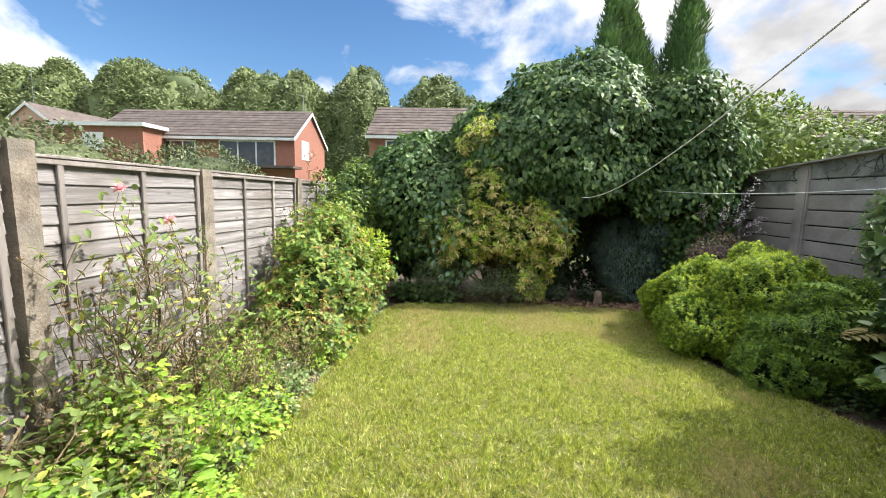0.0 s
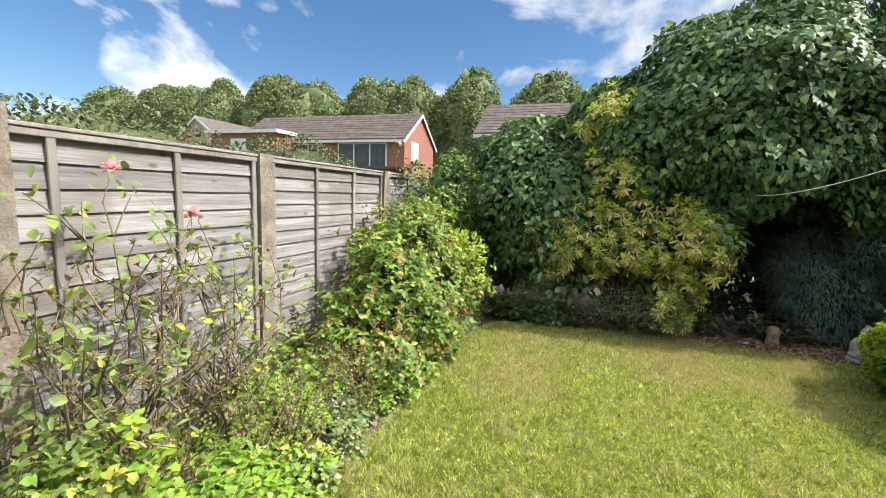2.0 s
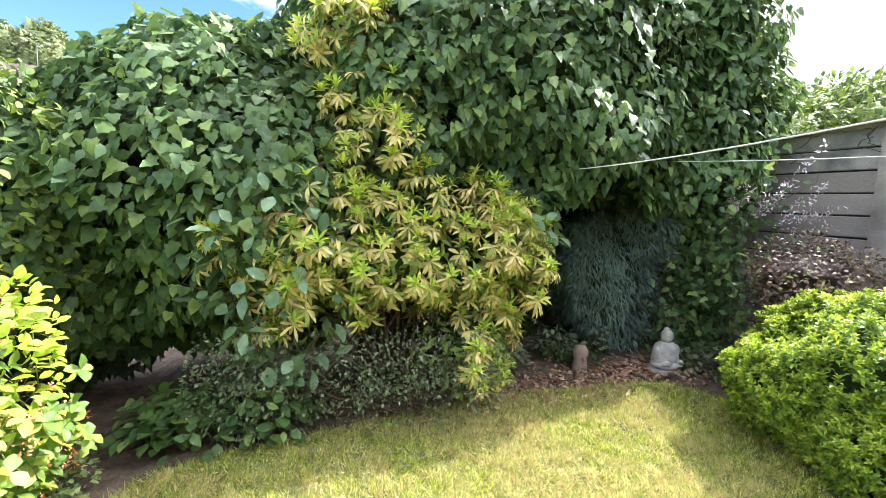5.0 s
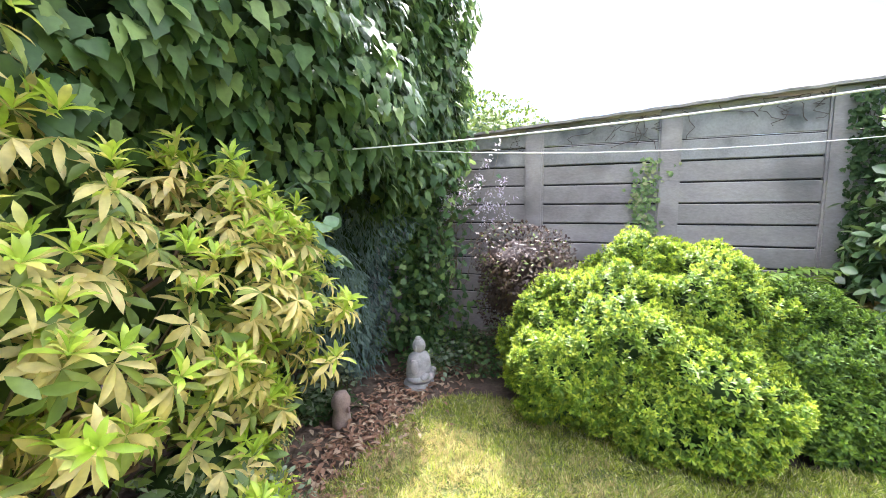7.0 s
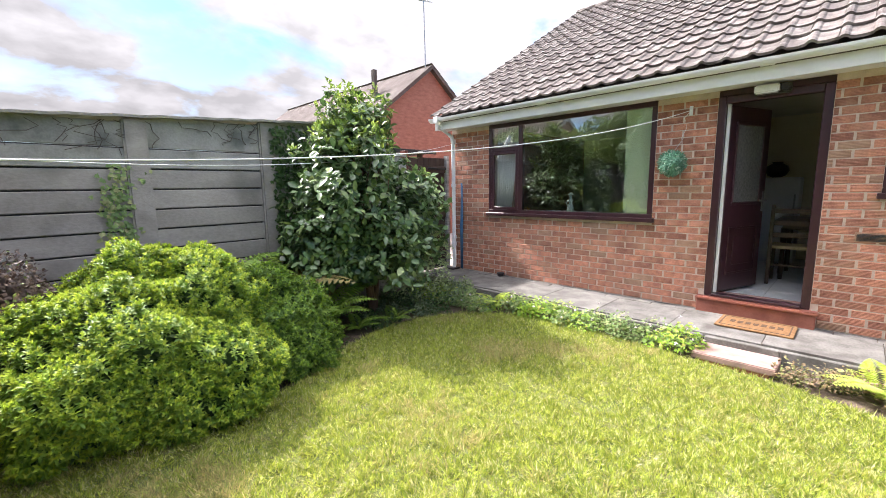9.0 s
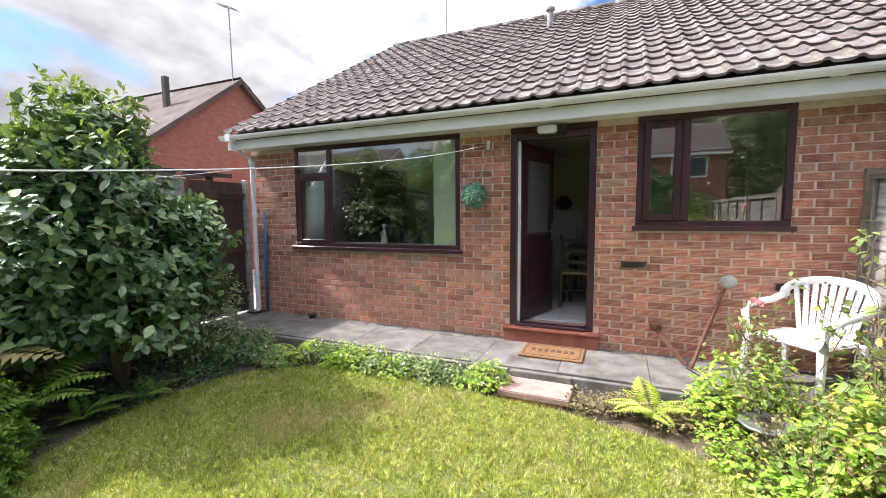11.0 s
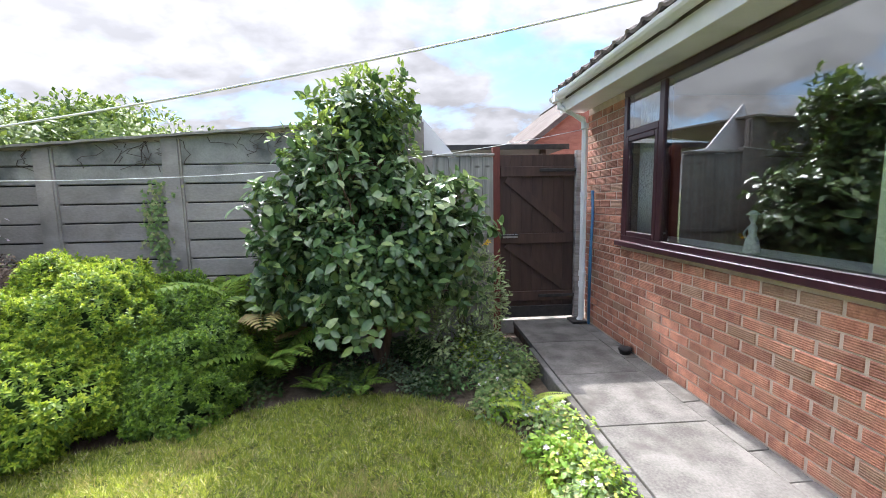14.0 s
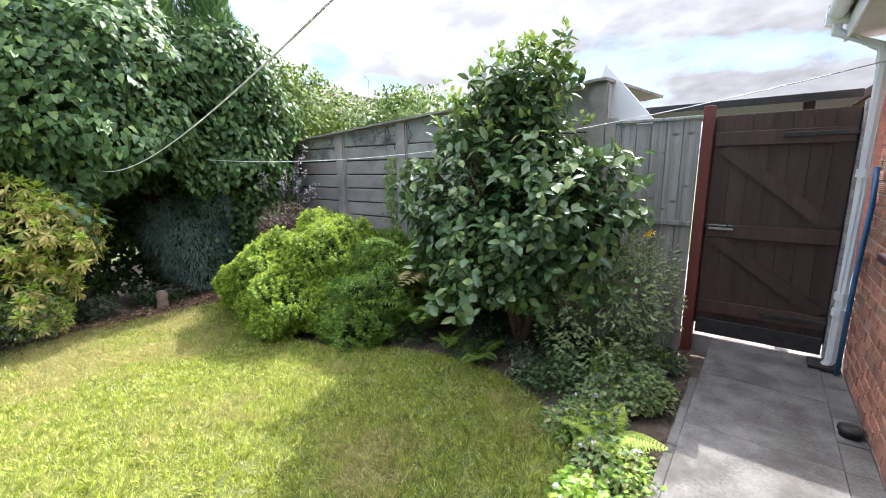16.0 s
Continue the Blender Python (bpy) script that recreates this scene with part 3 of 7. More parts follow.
def shell(rng, blobs, density, lump=0.15, lump_scale=1.3, deep=0.25, low=None, seed=0.0):
    """Points and outward normals over the outside of a heap of ellipsoids (centre, radii), uneven, some set inwards."""
    pts, nor = [], []
    for i, (c, r) in enumerate(blobs):
        c, r = np.array(c, float), np.array(r, float)
        area = 4 * math.pi * (((r[0] * r[1]) ** 1.6 + (r[0] * r[2]) ** 1.6 + (r[1] * r[2]) ** 1.6) / 3) ** (1 / 1.6)
        k = max(int(area * density), 8)
        u = unit(rng.normal(size=(k, 3)))
        p, nn = c + u * r, unit(u / r)
        keep = np.ones(k, bool)
        for j, (c2, r2) in enumerate(blobs):
            if j != i:
                keep &= (((p - np.array(c2)) / np.array(r2)) ** 2).sum(1) > 0.85
        pts.append(p[keep])
        nor.append(nn[keep])
    p, nn = np.concatenate(pts), np.concatenate(nor)
    if lump:
        h = cloud_noise(p, lump_scale, seed) + 0.5 * cloud_noise(p, lump_scale * 2.7, seed + 5)
        p = p + nn * (h * lump)[:, None]
    p = p - nn * (rng.random(len(p)) ** 2 * deep)[:, None]
    if low is not None:
        ok = p[:, 2] > low
        p, nn = p[ok], nn[ok]
    return p, nn


# opaque filler added inside a crown; dark ones make the gaps read as shade
def core(name, blobs, k, material, parent, rough=0.25):
    bm = bmesh.new()
    for i, (c, r) in enumerate(blobs):
        ball(bm, c, k, r, 3, rough, i * 3.1)
    return tagged(part(name, bm, material, parent, smooth=True), kind="stuff")


def rosettes(rng, p, nn, count, spread=0.9, lift=0.3, first=0.25):
    """For each shoot, count leaves fanned round its end: positions, ways and faces."""
    k = len(p)
    axis = unit(nn + rng.normal(size=(k, 3)) * 0.35 + np.array((0, 0, lift)))
    a = unit(np.cross(axis, rng.normal(size=(k, 3))))
    b = np.cross(axis, a)
    ang = (np.arange(count) * 2.39996)[None, :] + rng.random((k, 1)) * 6.28
    tilt = np.linspace(first, 1.0, count)[None, :] * spread + rng.normal(size=(k, count)) * 0.15
    radial = a[:, None, :] * np.cos(ang)[..., None] + b[:, None, :] * np.sin(ang)[..., None]
    way = unit(radial * np.sin(tilt * 1.6)[..., None] + axis[:, None, :] * np.cos(tilt * 1.6)[..., None])
    pos = np.repeat(p[:, None, :], count, 1)
    face = axis[:, None, :] * 1.0 - radial * 0.2 + np.zeros_like(way)
    return pos.reshape(-1, 3), way.reshape(-1, 3), face.reshape(-1, 3)

# ---- ground ----


def gz(y):
    """Height of the garden's ground, which falls gently away from the house."""
    return -0.035 - 0.013 * min(max(y - 2.0, -1.0), 6.0)


def gza(y):
    return -0.035 - 0.013 * np.clip(y - 2.0, -1.0, 6.0)


bm = bmesh.new()
R = 1500.0
bmesh.ops.create_grid(bm, x_segments=24, y_segments=24, size=R)
for v in bm.verts:
    v.co.z = -0.20
tagged(part("ground", bm, M_FARGROUND), "rough green ground reaching to the horizon", "ground", kind="structure")

bm = bmesh.new()
nx, ny = 46, 60
grid = [[bm.verts.new((-4.6 + 9.8 * i / nx, -0.4 + 11.0 * j / ny, gz(-0.4 + 11.0 * j / ny) - 0.03 + 0.018 * noise.noise(Vector((i * 0.9, j * 0.9, 0))))) for i in range(nx + 1)] for j in range(ny + 1)]
for j in range(ny):
    for i in range(nx):
        bm.faces.new((grid[j][i], grid[j][i + 1], grid[j + 1][i + 1], grid[j + 1][i]))
tagged(part("flower_bed", bm, M_SOIL, smooth=True), "dark crumbly soil of the planting beds", "soil", kind="structure")

LAWN = [(-1.8, 1.7), (-1.85, 2.4), (-1.78, 3.5), (-1.83, 4.4), (-1.8, 5.0), (-1.74, 5.5), (-1.6, 5.9), (-0.76, 6.04), (0.1, 6.14), (0.7, 6.2), (1.25, 6.08), (1.75, 6.1),
        (2.15, 5.9), (2.15, 5.3), (1.98, 4.8), (1.82, 4.4), (1.86, 4.0), (2.0, 3.5), (2.32, 3.14), (2.48, 2.3), (2.2, 1.62), (1.66, 1.22), (1.3, 1.12), (0.3, 1.22), (-0.57, 1.27), (-1.27, 1.45), (-1.65, 1.6)]


def smooth_loop(pts, times=2):
    for _ in range(times):
        out = []
        for a, b in zip(pts, pts[1:] + pts[:1]):
            out += [(a[0] * 0.75 + b[0] * 0.25, a[1] * 0.75 + b[1] * 0.25), (a[0] * 0.25 + b[0] * 0.75, a[1] * 0.25 + b[1] * 0.75)]
        pts = out
    return pts


LAWN_EDGE = smooth_loop(LAWN)
bm = bmesh.new()
top = [bm.verts.new((x + 0.015 * noise.noise(Vector((x * 4, y * 4, 1))), y + 0.015 * noise.noise(Vector((x * 4, y * 4, 7))), gz(y))) for x, y in LAWN_EDGE]
low = [bm.verts.new((v.co.x, v.co.y, v.co.z - 0.06)) for v in top]
bm.faces.new(top)
for i in range(len(top)):
    j = (i + 1) % len(top)
    bm.faces.new((top[i], low[i], low[j], top[j]))
bmesh.ops.recalc_face_normals(bm, faces=list(bm.faces))
bmesh.ops.triangulate(bm, faces=[f for f in bm.faces if len(f.verts) > 4])
tagged(part("lawn", bm, M_TURF), "short mown lawn with yellowed dry patches", "lawn", kind="structure")


def inside(px, py, loop):
    hit = np.zeros(len(px), bool)
    for (x0, y0), (x1, y1) in zip(loop, loop[1:] + loop[:1]):
        cross = (y0 > py) != (y1 > py)
        with np.errstate(divide="ignore", invalid="ignore"):
            hit ^= cross & (px < (x1 - x0) * (py - y0) / (y1 - y0) + x0)
    return hit


rng = np.random.default_rng(11)
count = 620000
gx, gy = rng.uniform(-2.0, 2.6, count), rng.uniform(1.0, 6.35, count)
near = 1.0 / (1.0 + 0.05 * ((gy - 3.2) ** 2))
ok = inside(gx, gy, LAWN_EDGE) & (rng.random(count) < near)
gx, gy = gx[ok], gy[ok]
patch = np.array([noise.noise(Vector((a * 1.3, b * 1.3, 3.0))) + 0.6 * noise.noise(Vector((a * 6, b * 6, 3.0))) for a, b in zip(gx, gy)])
gpos = np.stack([gx, gy, gza(gy) - 0.003], 1)
tuft = np.array([noise.noise_vector(Vector((a * 11, b * 11, 9.0)))[:] for a, b in zip(gx, gy)])      # blades lean together in tufts
gway = np.stack([rng.normal(size=len(gx)) * 0.45 + tuft[:, 0] * 1.1, rng.normal(size=len(gx)) * 0.45 + tuft[:, 1] * 1.1, np.full(len(gx), 0.75)], 1)
gface = rng.normal(size=(len(gx), 3))
dry = patch + rng.normal(size=len(gx)) * 0.22 > 0.38 - 0.45 * np.clip((gy - 3.6) / 2.2, 0, 1)
M_GRASSDRY = leafy("dry_grass_blade", (0.42, 0.37, 0.15), (0.56, 0.48, 0.22), (0.3, 0.36, 0.1), 0.7, 0.3, 0.35, 0.5, 0.5, 42.0)
gl = rng.uniform(0.015, 0.052, len(gx)) * np.clip(1 + 0.3 * patch + 0.9 * tuft[:, 2], 0.35, 1.8)
for nm, sel, mt, lab in (("grass", ~dry, M_GRASS, "short green mown grass blades"), ("dry_grass", dry, M_GRASSDRY, "short straw-coloured dry grass blades")):
    tagged(foliage(nm, gpos[sel], gway[sel], gface[sel], gl[sel], rng.uniform(0.0035, 0.0095, sel.sum()), BLADE, mt), lab, "grass", kind="stuff")

ex, ey = [], []
for (x0, y0), (x1, y1) in zip(LAWN_EDGE, LAWN_EDGE[1:] + LAWN_EDGE[:1]):
    k = int(math.hypot(x1 - x0, y1 - y0) * 700)
    f = rng.random(k)
    ex.append(x0 + (x1 - x0) * f + rng.normal(size=k) * 0.025)
    ey.append(y0 + (y1 - y0) * f + rng.normal(size=k) * 0.025)
ex, ey = np.concatenate(ex), np.concatenate(ey)
ew = np.stack([rng.normal(size=len(ex)) * 0.8, rng.normal(size=len(ex)) * 0.8, np.full(len(ex), 0.8)], 1)
tagged(foliage("edge_grass", np.stack([ex, ey, gza(ey) - 0.02], 1), ew, rng.normal(size=ew.shape), rng.uniform(0.04, 0.085, len(ex)), rng.uniform(0.004, 0.007, len(ex)), BLADE, M_GRASS), "longer grass fringe at the lawn edge", "grass", kind="stuff")

# ---- boarded fence with concrete posts ----
FX = -2.97


def fence_panel(y0, y1, z0, z1, boards, battens, label, seed, x=FX):
    r = random.Random(seed)
    t = thing("boarded_fence", label, "fence", (x, (y0 + y1) / 2, z0), "panels of the boarded fence")
    h = (z1 - 0.035 - z0) / boards
    for i in range(boards):
        zb = z0 + i * h
        bm = bmesh.new()
        n = 10
        ph, amp = r.random() * 20, 0.006
        rows = []
        for k in range(n + 1):
            y = y0 + (y1 - y0) * k / n
            wav = amp * noise.noise(Vector((ph, y * 2.2, 0)))
            rows.append([bm.verts.new(c) for c in ((x + 0.006, y, zb - 0.012 + wav), (x + 0.014, y, zb - 0.012 + wav), (x - 0.002, y, zb + h + 0.004), (x - 0.010, y, zb + h + 0.004))])
        for a, b in zip(rows, rows[1:]):
            for s in range(4):
                bm.faces.new((a[s], b[s], b[(s + 1) % 4], a[(s + 1) % 4]))
        bm.faces.new(rows[0])
        bm.faces.new(rows[-1][::-1])
        bmesh.ops.recalc_face_normals(bm, faces=list(bm.faces))
        part("board", bm, M_FENCE, t)
    for yb in battens:
        boxpart("batten", (x + 0.012, x + 0.034, yb - 0.019, yb + 0.019, z0 - 0.01, z1 - 0.02), M_BATTEN, t)
    boxpart("top_rail", (x + 0.002, x + 0.038, y0, y1, z1 - 0.055, z1 - 0.022), M_BATTEN, t)
    boxpart("capping", (x - 0.03, x + 0.045, y0, y1, z1 - 0.02, z1), M_BATTEN, t, "weathered capping rail")
    boxpart("gravel_board", (x - 0.02, x + 0.03, y0, y1, gz(y0) - 0.08, z0 - 0.016), M_POST, t, "low concrete gravel board")
    return t


def fence_post(y, top, w=0.13, x=FX):
    t = thing("fence_post", "rough grey concrete fence post with rounded top", "fence post", (x, y, gz(y)), "posts of the boarded fence")
    bm = bmesh.new()
    box(bm, x - 0.06, x + 0.055, y - w / 2, y + w / 2, gz(y) - 0.1, top)
    bmesh.ops.subdivide_edges(bm, edges=list(bm.edges), cuts=5, use_grid_fill=True)
    for v in bm.verts:
        v.co += Vector((0.005, 0.005, 0.004)) * noise.noise(v.co * 9)
    part("post", bm, M_POST, t, smooth=False)
    return t


PANEL_LABEL = "weathered silver-grey overlapping board fence panel"
fence_panel(0.06, 1.80, 0.2, 1.80, 14, (0.1, 0.62, 1.2, 1.76), PANEL_LABEL + " beside the house", 1)
fence_panel(1.95, 3.33, 0.2, 1.735, 13, (2.1, 2.71, 3.305), PANEL_LABEL + " behind the roses", 2)
fence_panel(3.47, 5.33, 0.2, 1.74, 14, (3.5, 4.06, 4.69, 5.3), PANEL_LABEL + " behind the raspberries", 3)
fence_panel(5.46, 7.3, 0.2, 1.74, 14, (5.5, 6.1, 6.7, 7.27), PANEL_LABEL + " under the ivy", 4)
for y, ztop in ((-0.02, 1.84), (1.88, 1.80), (3.40, 1.74), (5.395, 1.75), (7.37, 1.75)):
    fence_post(y, ztop)

# ---- concrete sectional garage wall ----
GX = 3.775


def roof_z(y):
    return 2.27 - 0.062 * (y - 3.13)


g_wall = thing("wall_garage", "grey concrete plank wall of a neighbouring garage", "wall", (GX, 4.4, -0.1), kind="structure")
posts = (1.88, 3.12, 4.36, 5.60, 6.85, 8.1)
for ya, yb in zip(posts, posts[1:]):
    zs = [-0.12, 0.145, 0.34, 0.535, 0.73, 0.925, 1.12, 1.315, 1.51, 1.705, 1.90]
    for k, z0 in enumerate(zs):
        z1 = zs[k + 1] - 0.014 if k + 1 < len(zs) else roof_z((ya + yb) / 2) - 0.03
        bm = bmesh.new()
        box(bm, GX + 0.004 * ((k * 7) % 3), GX + 0.035, ya + 0.06, yb - 0.06, z0, z1)
        part("concrete_plank", bm, M_PLANKTOP if k >= len(zs) - 2 else M_PLANK, g_wall, bevel=0.007)
for y in posts:
    bm = bmesh.new()
    box(bm, GX - 0.035, GX + 0.06, y - 0.095, y + 0.095, -0.15, roof_z(y) - 0.03)
    part("concrete_pillar", bm, M_PLANK, g_wall, bevel=0.018)
# black sheet added behind the planks so the open joints read as shade
boxpart("inner_lining", (GX + 0.04, GX + 0.075, posts[0], posts[-1], -0.1, 1.9), M_BLACK, g_wall)
bm = bmesh.new()
n = 60
rows = []
for k in range(n + 1):
    y = 1.8 + 6.5 * k / n
    z = roof_z(y) + 0.004 * math.sin(k * 2.1)
    rows.append([bm.verts.new(c) for c in ((GX - 0.09, y, z - 0.03), (GX - 0.09, y, z - 0.006), (GX + 2.4, y, z + 0.14), (GX + 2.4, y, z + 0.11))])
for a, b in zip(rows, rows[1:]):
    for s in range(4):
        bm.faces.new((a[s], a[(s + 1) % 4], b[(s + 1) % 4], b[s]))
bm.faces.new(rows[0])
bm.faces.new(rows[-1][::-1])
bmesh.ops.recalc_face_normals(bm, faces=list(bm.faces))
part("roof_sheet", bm, M_ROOFEDGE, g_wall, "thin weathered cement roof sheet")

# boarded infill and the side gate
infill = thing("boarded_infill", "grey vertical close-boarded fence between garage and gate", "fence panel", (3.76, 1.4, 0.0))
for k in range(6):
    y0 = 1.05 + k * 0.121
    boxpart("board", (3.755, 3.775, y0, y0 + 0.117, -0.05, 1.93 + 0.006 * (k % 3)), M_INFILL, infill)
# unseen sheet added to stop light through the gaps between boards
boxpart("backing", (3.777, 3.787, 1.05, 1.775, -0.05, 1.925), M_INFILL, infill)
boxpart("rail", (3.735, 3.757, 1.05, 1.775, 1.07, 1.11), M_INFILL, infill)
boxpart("capping", (3.73, 3.80, 1.04, 1.775, 1.94, 1.965), M_INFILL, infill)
boxpart("post", (3.72, 3.80, 1.70, 1.79, -0.1, 2.0), M_PLANK, infill, "concrete end post")

gate = thing("gate", "closed dark brown ledged and braced wooden side gate", "gate", (3.87, 0.55, 0.12))
for k in range(7):
    y0 = 0.115 + k * 0.12
    boxpart("board", (3.875, 3.897, y0, y0 + 0.1185, 0.20, 1.96), M_GATE, gate, bevel=0.0015)
# added behind the gate boards, out of sight, to block light at the gaps
boxpart("backing", (3.899, 3.91, 0.09, 1.0, 0.20, 1.955), M_GATE, gate)
for z in (0.32, 0.98, 1.72):
    boxpart("ledge", (3.848, 3.874, 0.12, 0.95, z, z + 0.11), M_GATE, gate)
bm = bmesh.new()
for (ya, za), (yb, zb) in (((0.16, 1.1), (0.88, 1.7)), ((0.16, 0.44), (0.88, 0.97))):
    d = Vector((0, yb - ya, zb - za)).normalized()
    nrm = Vector((0, -d.z, d.y)) * 0.045
    q = [Vector((3.851, ya, za)) + nrm, Vector((3.851, ya, za)) - nrm, Vector((3.851, yb, zb)) - nrm, Vector((3.851, yb, zb)) + nrm]
    f = [bm.verts.new(c) for c in q]
    b = [bm.verts.new(c + Vector((0.022, 0, 0))) for c in q]
    bm.faces.new(f)
    bm.faces.new(b[::-1])
    for s in range(4):
        bm.faces.new((f[s], b[s], b[(s + 1) % 4], f[(s + 1) % 4]))
bmesh.ops.recalc_face_normals(bm, faces=list(bm.faces))
part("brace", bm, M_GATE, gate)
for z in (0.36, 1.77):
    boxpart("strap_hinge", (3.836, 3.847, 0.1, 0.52, z, z + 0.035), M_BLACK, gate, "black iron strap hinge")
boxpart("bolt_plate", (3.838, 3.8475, 0.76, 0.93, 1.045, 1.085), M_METAL, gate, "galvanised bolt plate", 0.002)
bm = bmesh.new()
tube(bm, [(3.83, 0.75, 1.075), (3.83, 0.95, 1.075)], 0.008, 8)
tube(bm, [(3.83, 0.8, 1.075), (3.795, 0.8, 1.11)], 0.006, 6)
part("bolt", bm, M_BLACK, gate)
boxpart("lower_board", (3.846, 3.8735, 0.12, 0.95, 0.13, 0.26), M_BLACK, gate, "dark weather board")
tagged(boxpart("gate_post", (3.80, 3.90, 0.965, 1.045, -0.05, 2.04), M_REDPOST), "red-brown painted timber gate post", "post")
tagged(boxpart("timber_jamb", (3.82, 3.90, 0.05, 0.108, 0.08, 2.0), M_FENCE), "pale bare timber gate jamb beside the wall", "post")
lean = thing("lean_to_roof", "flat dark felt lean-to roof behind the gate", "roof", (4.6, 0.9, 2.0), kind="structure")
boxpart("roof_deck", (4.1, 5.5, 0.1, 1.7, 2.06, 2.09), M_BLACK, lean)
boxpart("roof_edge", (4.07, 4.1, 0.1, 1.7, 2.04, 2.10), M_BLACK, lean)
for y in (0.35, 1.6):
    boxpart("prop", (4.15, 4.22, y, y + 0.07, -0.2, 2.06), M_GATE, lean)
bm = bmesh.new()
vs = [bm.verts.new(c) for c in ((4.0, 2.1, 1.95), (4.0, 1.42, 1.95), (4.0, 1.9, 2.52), (4.03, 2.1, 1.95), (4.03, 1.42, 1.95), (4.03, 1.9, 2.52))]
for f in ((0, 1, 2), (5, 4, 3), (0, 3, 4, 1), (1, 4, 5, 2), (2, 5, 3, 0)):
    bm.faces.new([vs[i] for i in f])
tagged(part("white_sheet", bm, M_SHEET), "pale triangular sheet leaning behind the boarded fence", "board")

# ---- the bungalow ----
HX0, HX1 = -6.6, 3.80
SOFFIT = 2.41
WIN1 = (0.585, 3.01, 1.07, SOFFIT)
WIN2 = (-2.465, -1.245, 1.36, SOFFIT)
DOOR = (-0.878, 0.0, 0.10, SOFFIT)
bm = bmesh.new()
xs = [(HX0, WIN2[0]), (WIN2[1], DOOR[0]), (DOOR[1], WIN1[0]), (WIN1[1], HX1)]
for a, b in xs:
    box(bm, a, b, -0.285, -0.007, -0.2, SOFFIT + 0.1)
for w in (WIN1, WIN2):
    box(bm, w[0], w[1], -0.285, -0.007, -0.2, w[2])
    box(bm, w[0], w[1], -0.285, -0.02, w[3], SOFFIT + 0.1)
box(bm, DOOR[0], DOOR[1], -0.285, -0.007, -0.2, 0.13)
box(bm, DOOR[0], DOOR[1], -0.285, -0.02, 2.352, SOFFIT + 0.1)
wall = tagged(part("wall_rear", bm, M_MORTAR), "red ribbed brick rear wall with pale mortar", "wall", kind="structure")
bm = bmesh.new()
box(bm, HX1 - 0.285, HX1, -9.0, -0.287, -0.2, 2.5)
box(bm, HX0, HX0 + 0.285, -9.0, -0.287, -0.2, 2.5)
box(bm, HX0 + 0.287, HX1 - 0.287, -9.0, -8.72, -0.2, 2.5)
tagged(part("wall_side", bm, M_BRICKFAR), "red brick outer side walls of the bungalow", "wall", kind="structure")
bm = bmesh.new()
for x in (HX1 - 0.1, HX0 + 0.02):
    vs = [bm.verts.new(c) for c in ((x, 0.2, 2.5), (x, -9.2, 2.5), (x, -4.5, 5.45), (x + 0.09, 0.2, 2.5), (x + 0.09, -9.2, 2.5), (x + 0.09, -4.5, 5.45))]
    for f in ((0, 1, 2), (5, 4, 3), (0, 3, 4, 1), (1, 4, 5, 2), (2, 5, 3, 0)):
        bm.faces.new([vs[i] for i in f])
tagged(part("wall_gable", bm, M_BRICKFAR), "red brick gable of the bungalow", "wall", kind="structure")

# eaves
eaves = thing("eaves", "white plastic fascia, soffit and gutter under the tiles", "eaves", (0, 0.2, SOFFIT), kind="structure")
boxpart("soffit", (HX0, 3.93, 0.002, 0.245, SOFFIT, SOFFIT + 0.02), M_WHITE, eaves)
boxpart("fascia", (HX0, 3.93, 0.246, 0.268, SOFFIT - 0.01, SOFFIT + 0.19), M_WHITE, eaves)
bm = bmesh.new()
rows = []
for x in (HX0, 3.95):
    ring = []
    for k in range(9):
        a = math.pi + math.pi * k / 8
        ring.append((0.325 + 0.056 * math.cos(a), 2.575 + 0.056 * math.sin(a)))
    ring += [(0.325 + 0.049 * math.cos(math.tau - math.pi * k / 8), 2.575 + 0.049 * math.sin(math.tau - math.pi * k / 8)) for k in range(9)]
    rows.append([bm.verts.new((x, y, z)) for y, z in ring])
for s in range(18):
    bm.faces.new((rows[0][s], rows[0][(s + 1) % 18], rows[1][(s + 1) % 18], rows[1][s]))
bmesh.ops.recalc_face_normals(bm, faces=list(bm.faces))
part("gutter", bm, M_WHITE, eaves, "white half-round gutter", smooth=False)
for x in (3.945, 1.9, -0.42, -2.6, -4.6):
    bm = bmesh.new()
    w = 0.012 if x > 3.9 else 0.05
    prof = [(0.325 + 0.064 * math.cos(math.pi + math.pi * k / 8), 2.575 + 0.064 * math.sin(math.pi + math.pi * k / 8)) for k in range(9)]
    ra, rb = [bm.verts.new((x - w, y, z)) for y, z in prof], [bm.verts.new((x + w, y, z)) for y, z in prof]
    for s in range(8):
        bm.faces.new((ra[s], ra[s + 1], rb[s + 1], rb[s]))
    if x > 3.9:
        bm.faces.new(rb)
    bm.faces.new(ra[::-1]) if x > 3.9 else None
    part("gutter_bracket" if x < 3.9 else "gutter_stop_end", bm, M_WHITE, eaves)
pipe = thing("downpipe", "white square plastic downpipe with swan-neck at the corner", "downpipe", (3.70, 0.08, 0.1))
bm = bmesh.new()
tube(bm, [(3.80, 0.32, 2.53), (3.80, 0.32, 2.45), (3.72, 0.09, 2.30), (3.70, 0.075, 2.18), (3.70, 0.075, 0.16), (3.70, 0.1, 0.115)], 0.034, 8)
part("pipe", bm, M_WHITE, pipe)
for z in (0.5, 0.62, 1.48, 2.2):
    bm = bmesh.new()
    tube(bm, [(3.70, 0.075, z), (3.70, 0.075, z + 0.055)], 0.042, 8)
    part("collar", bm, M_WHITE, pipe)
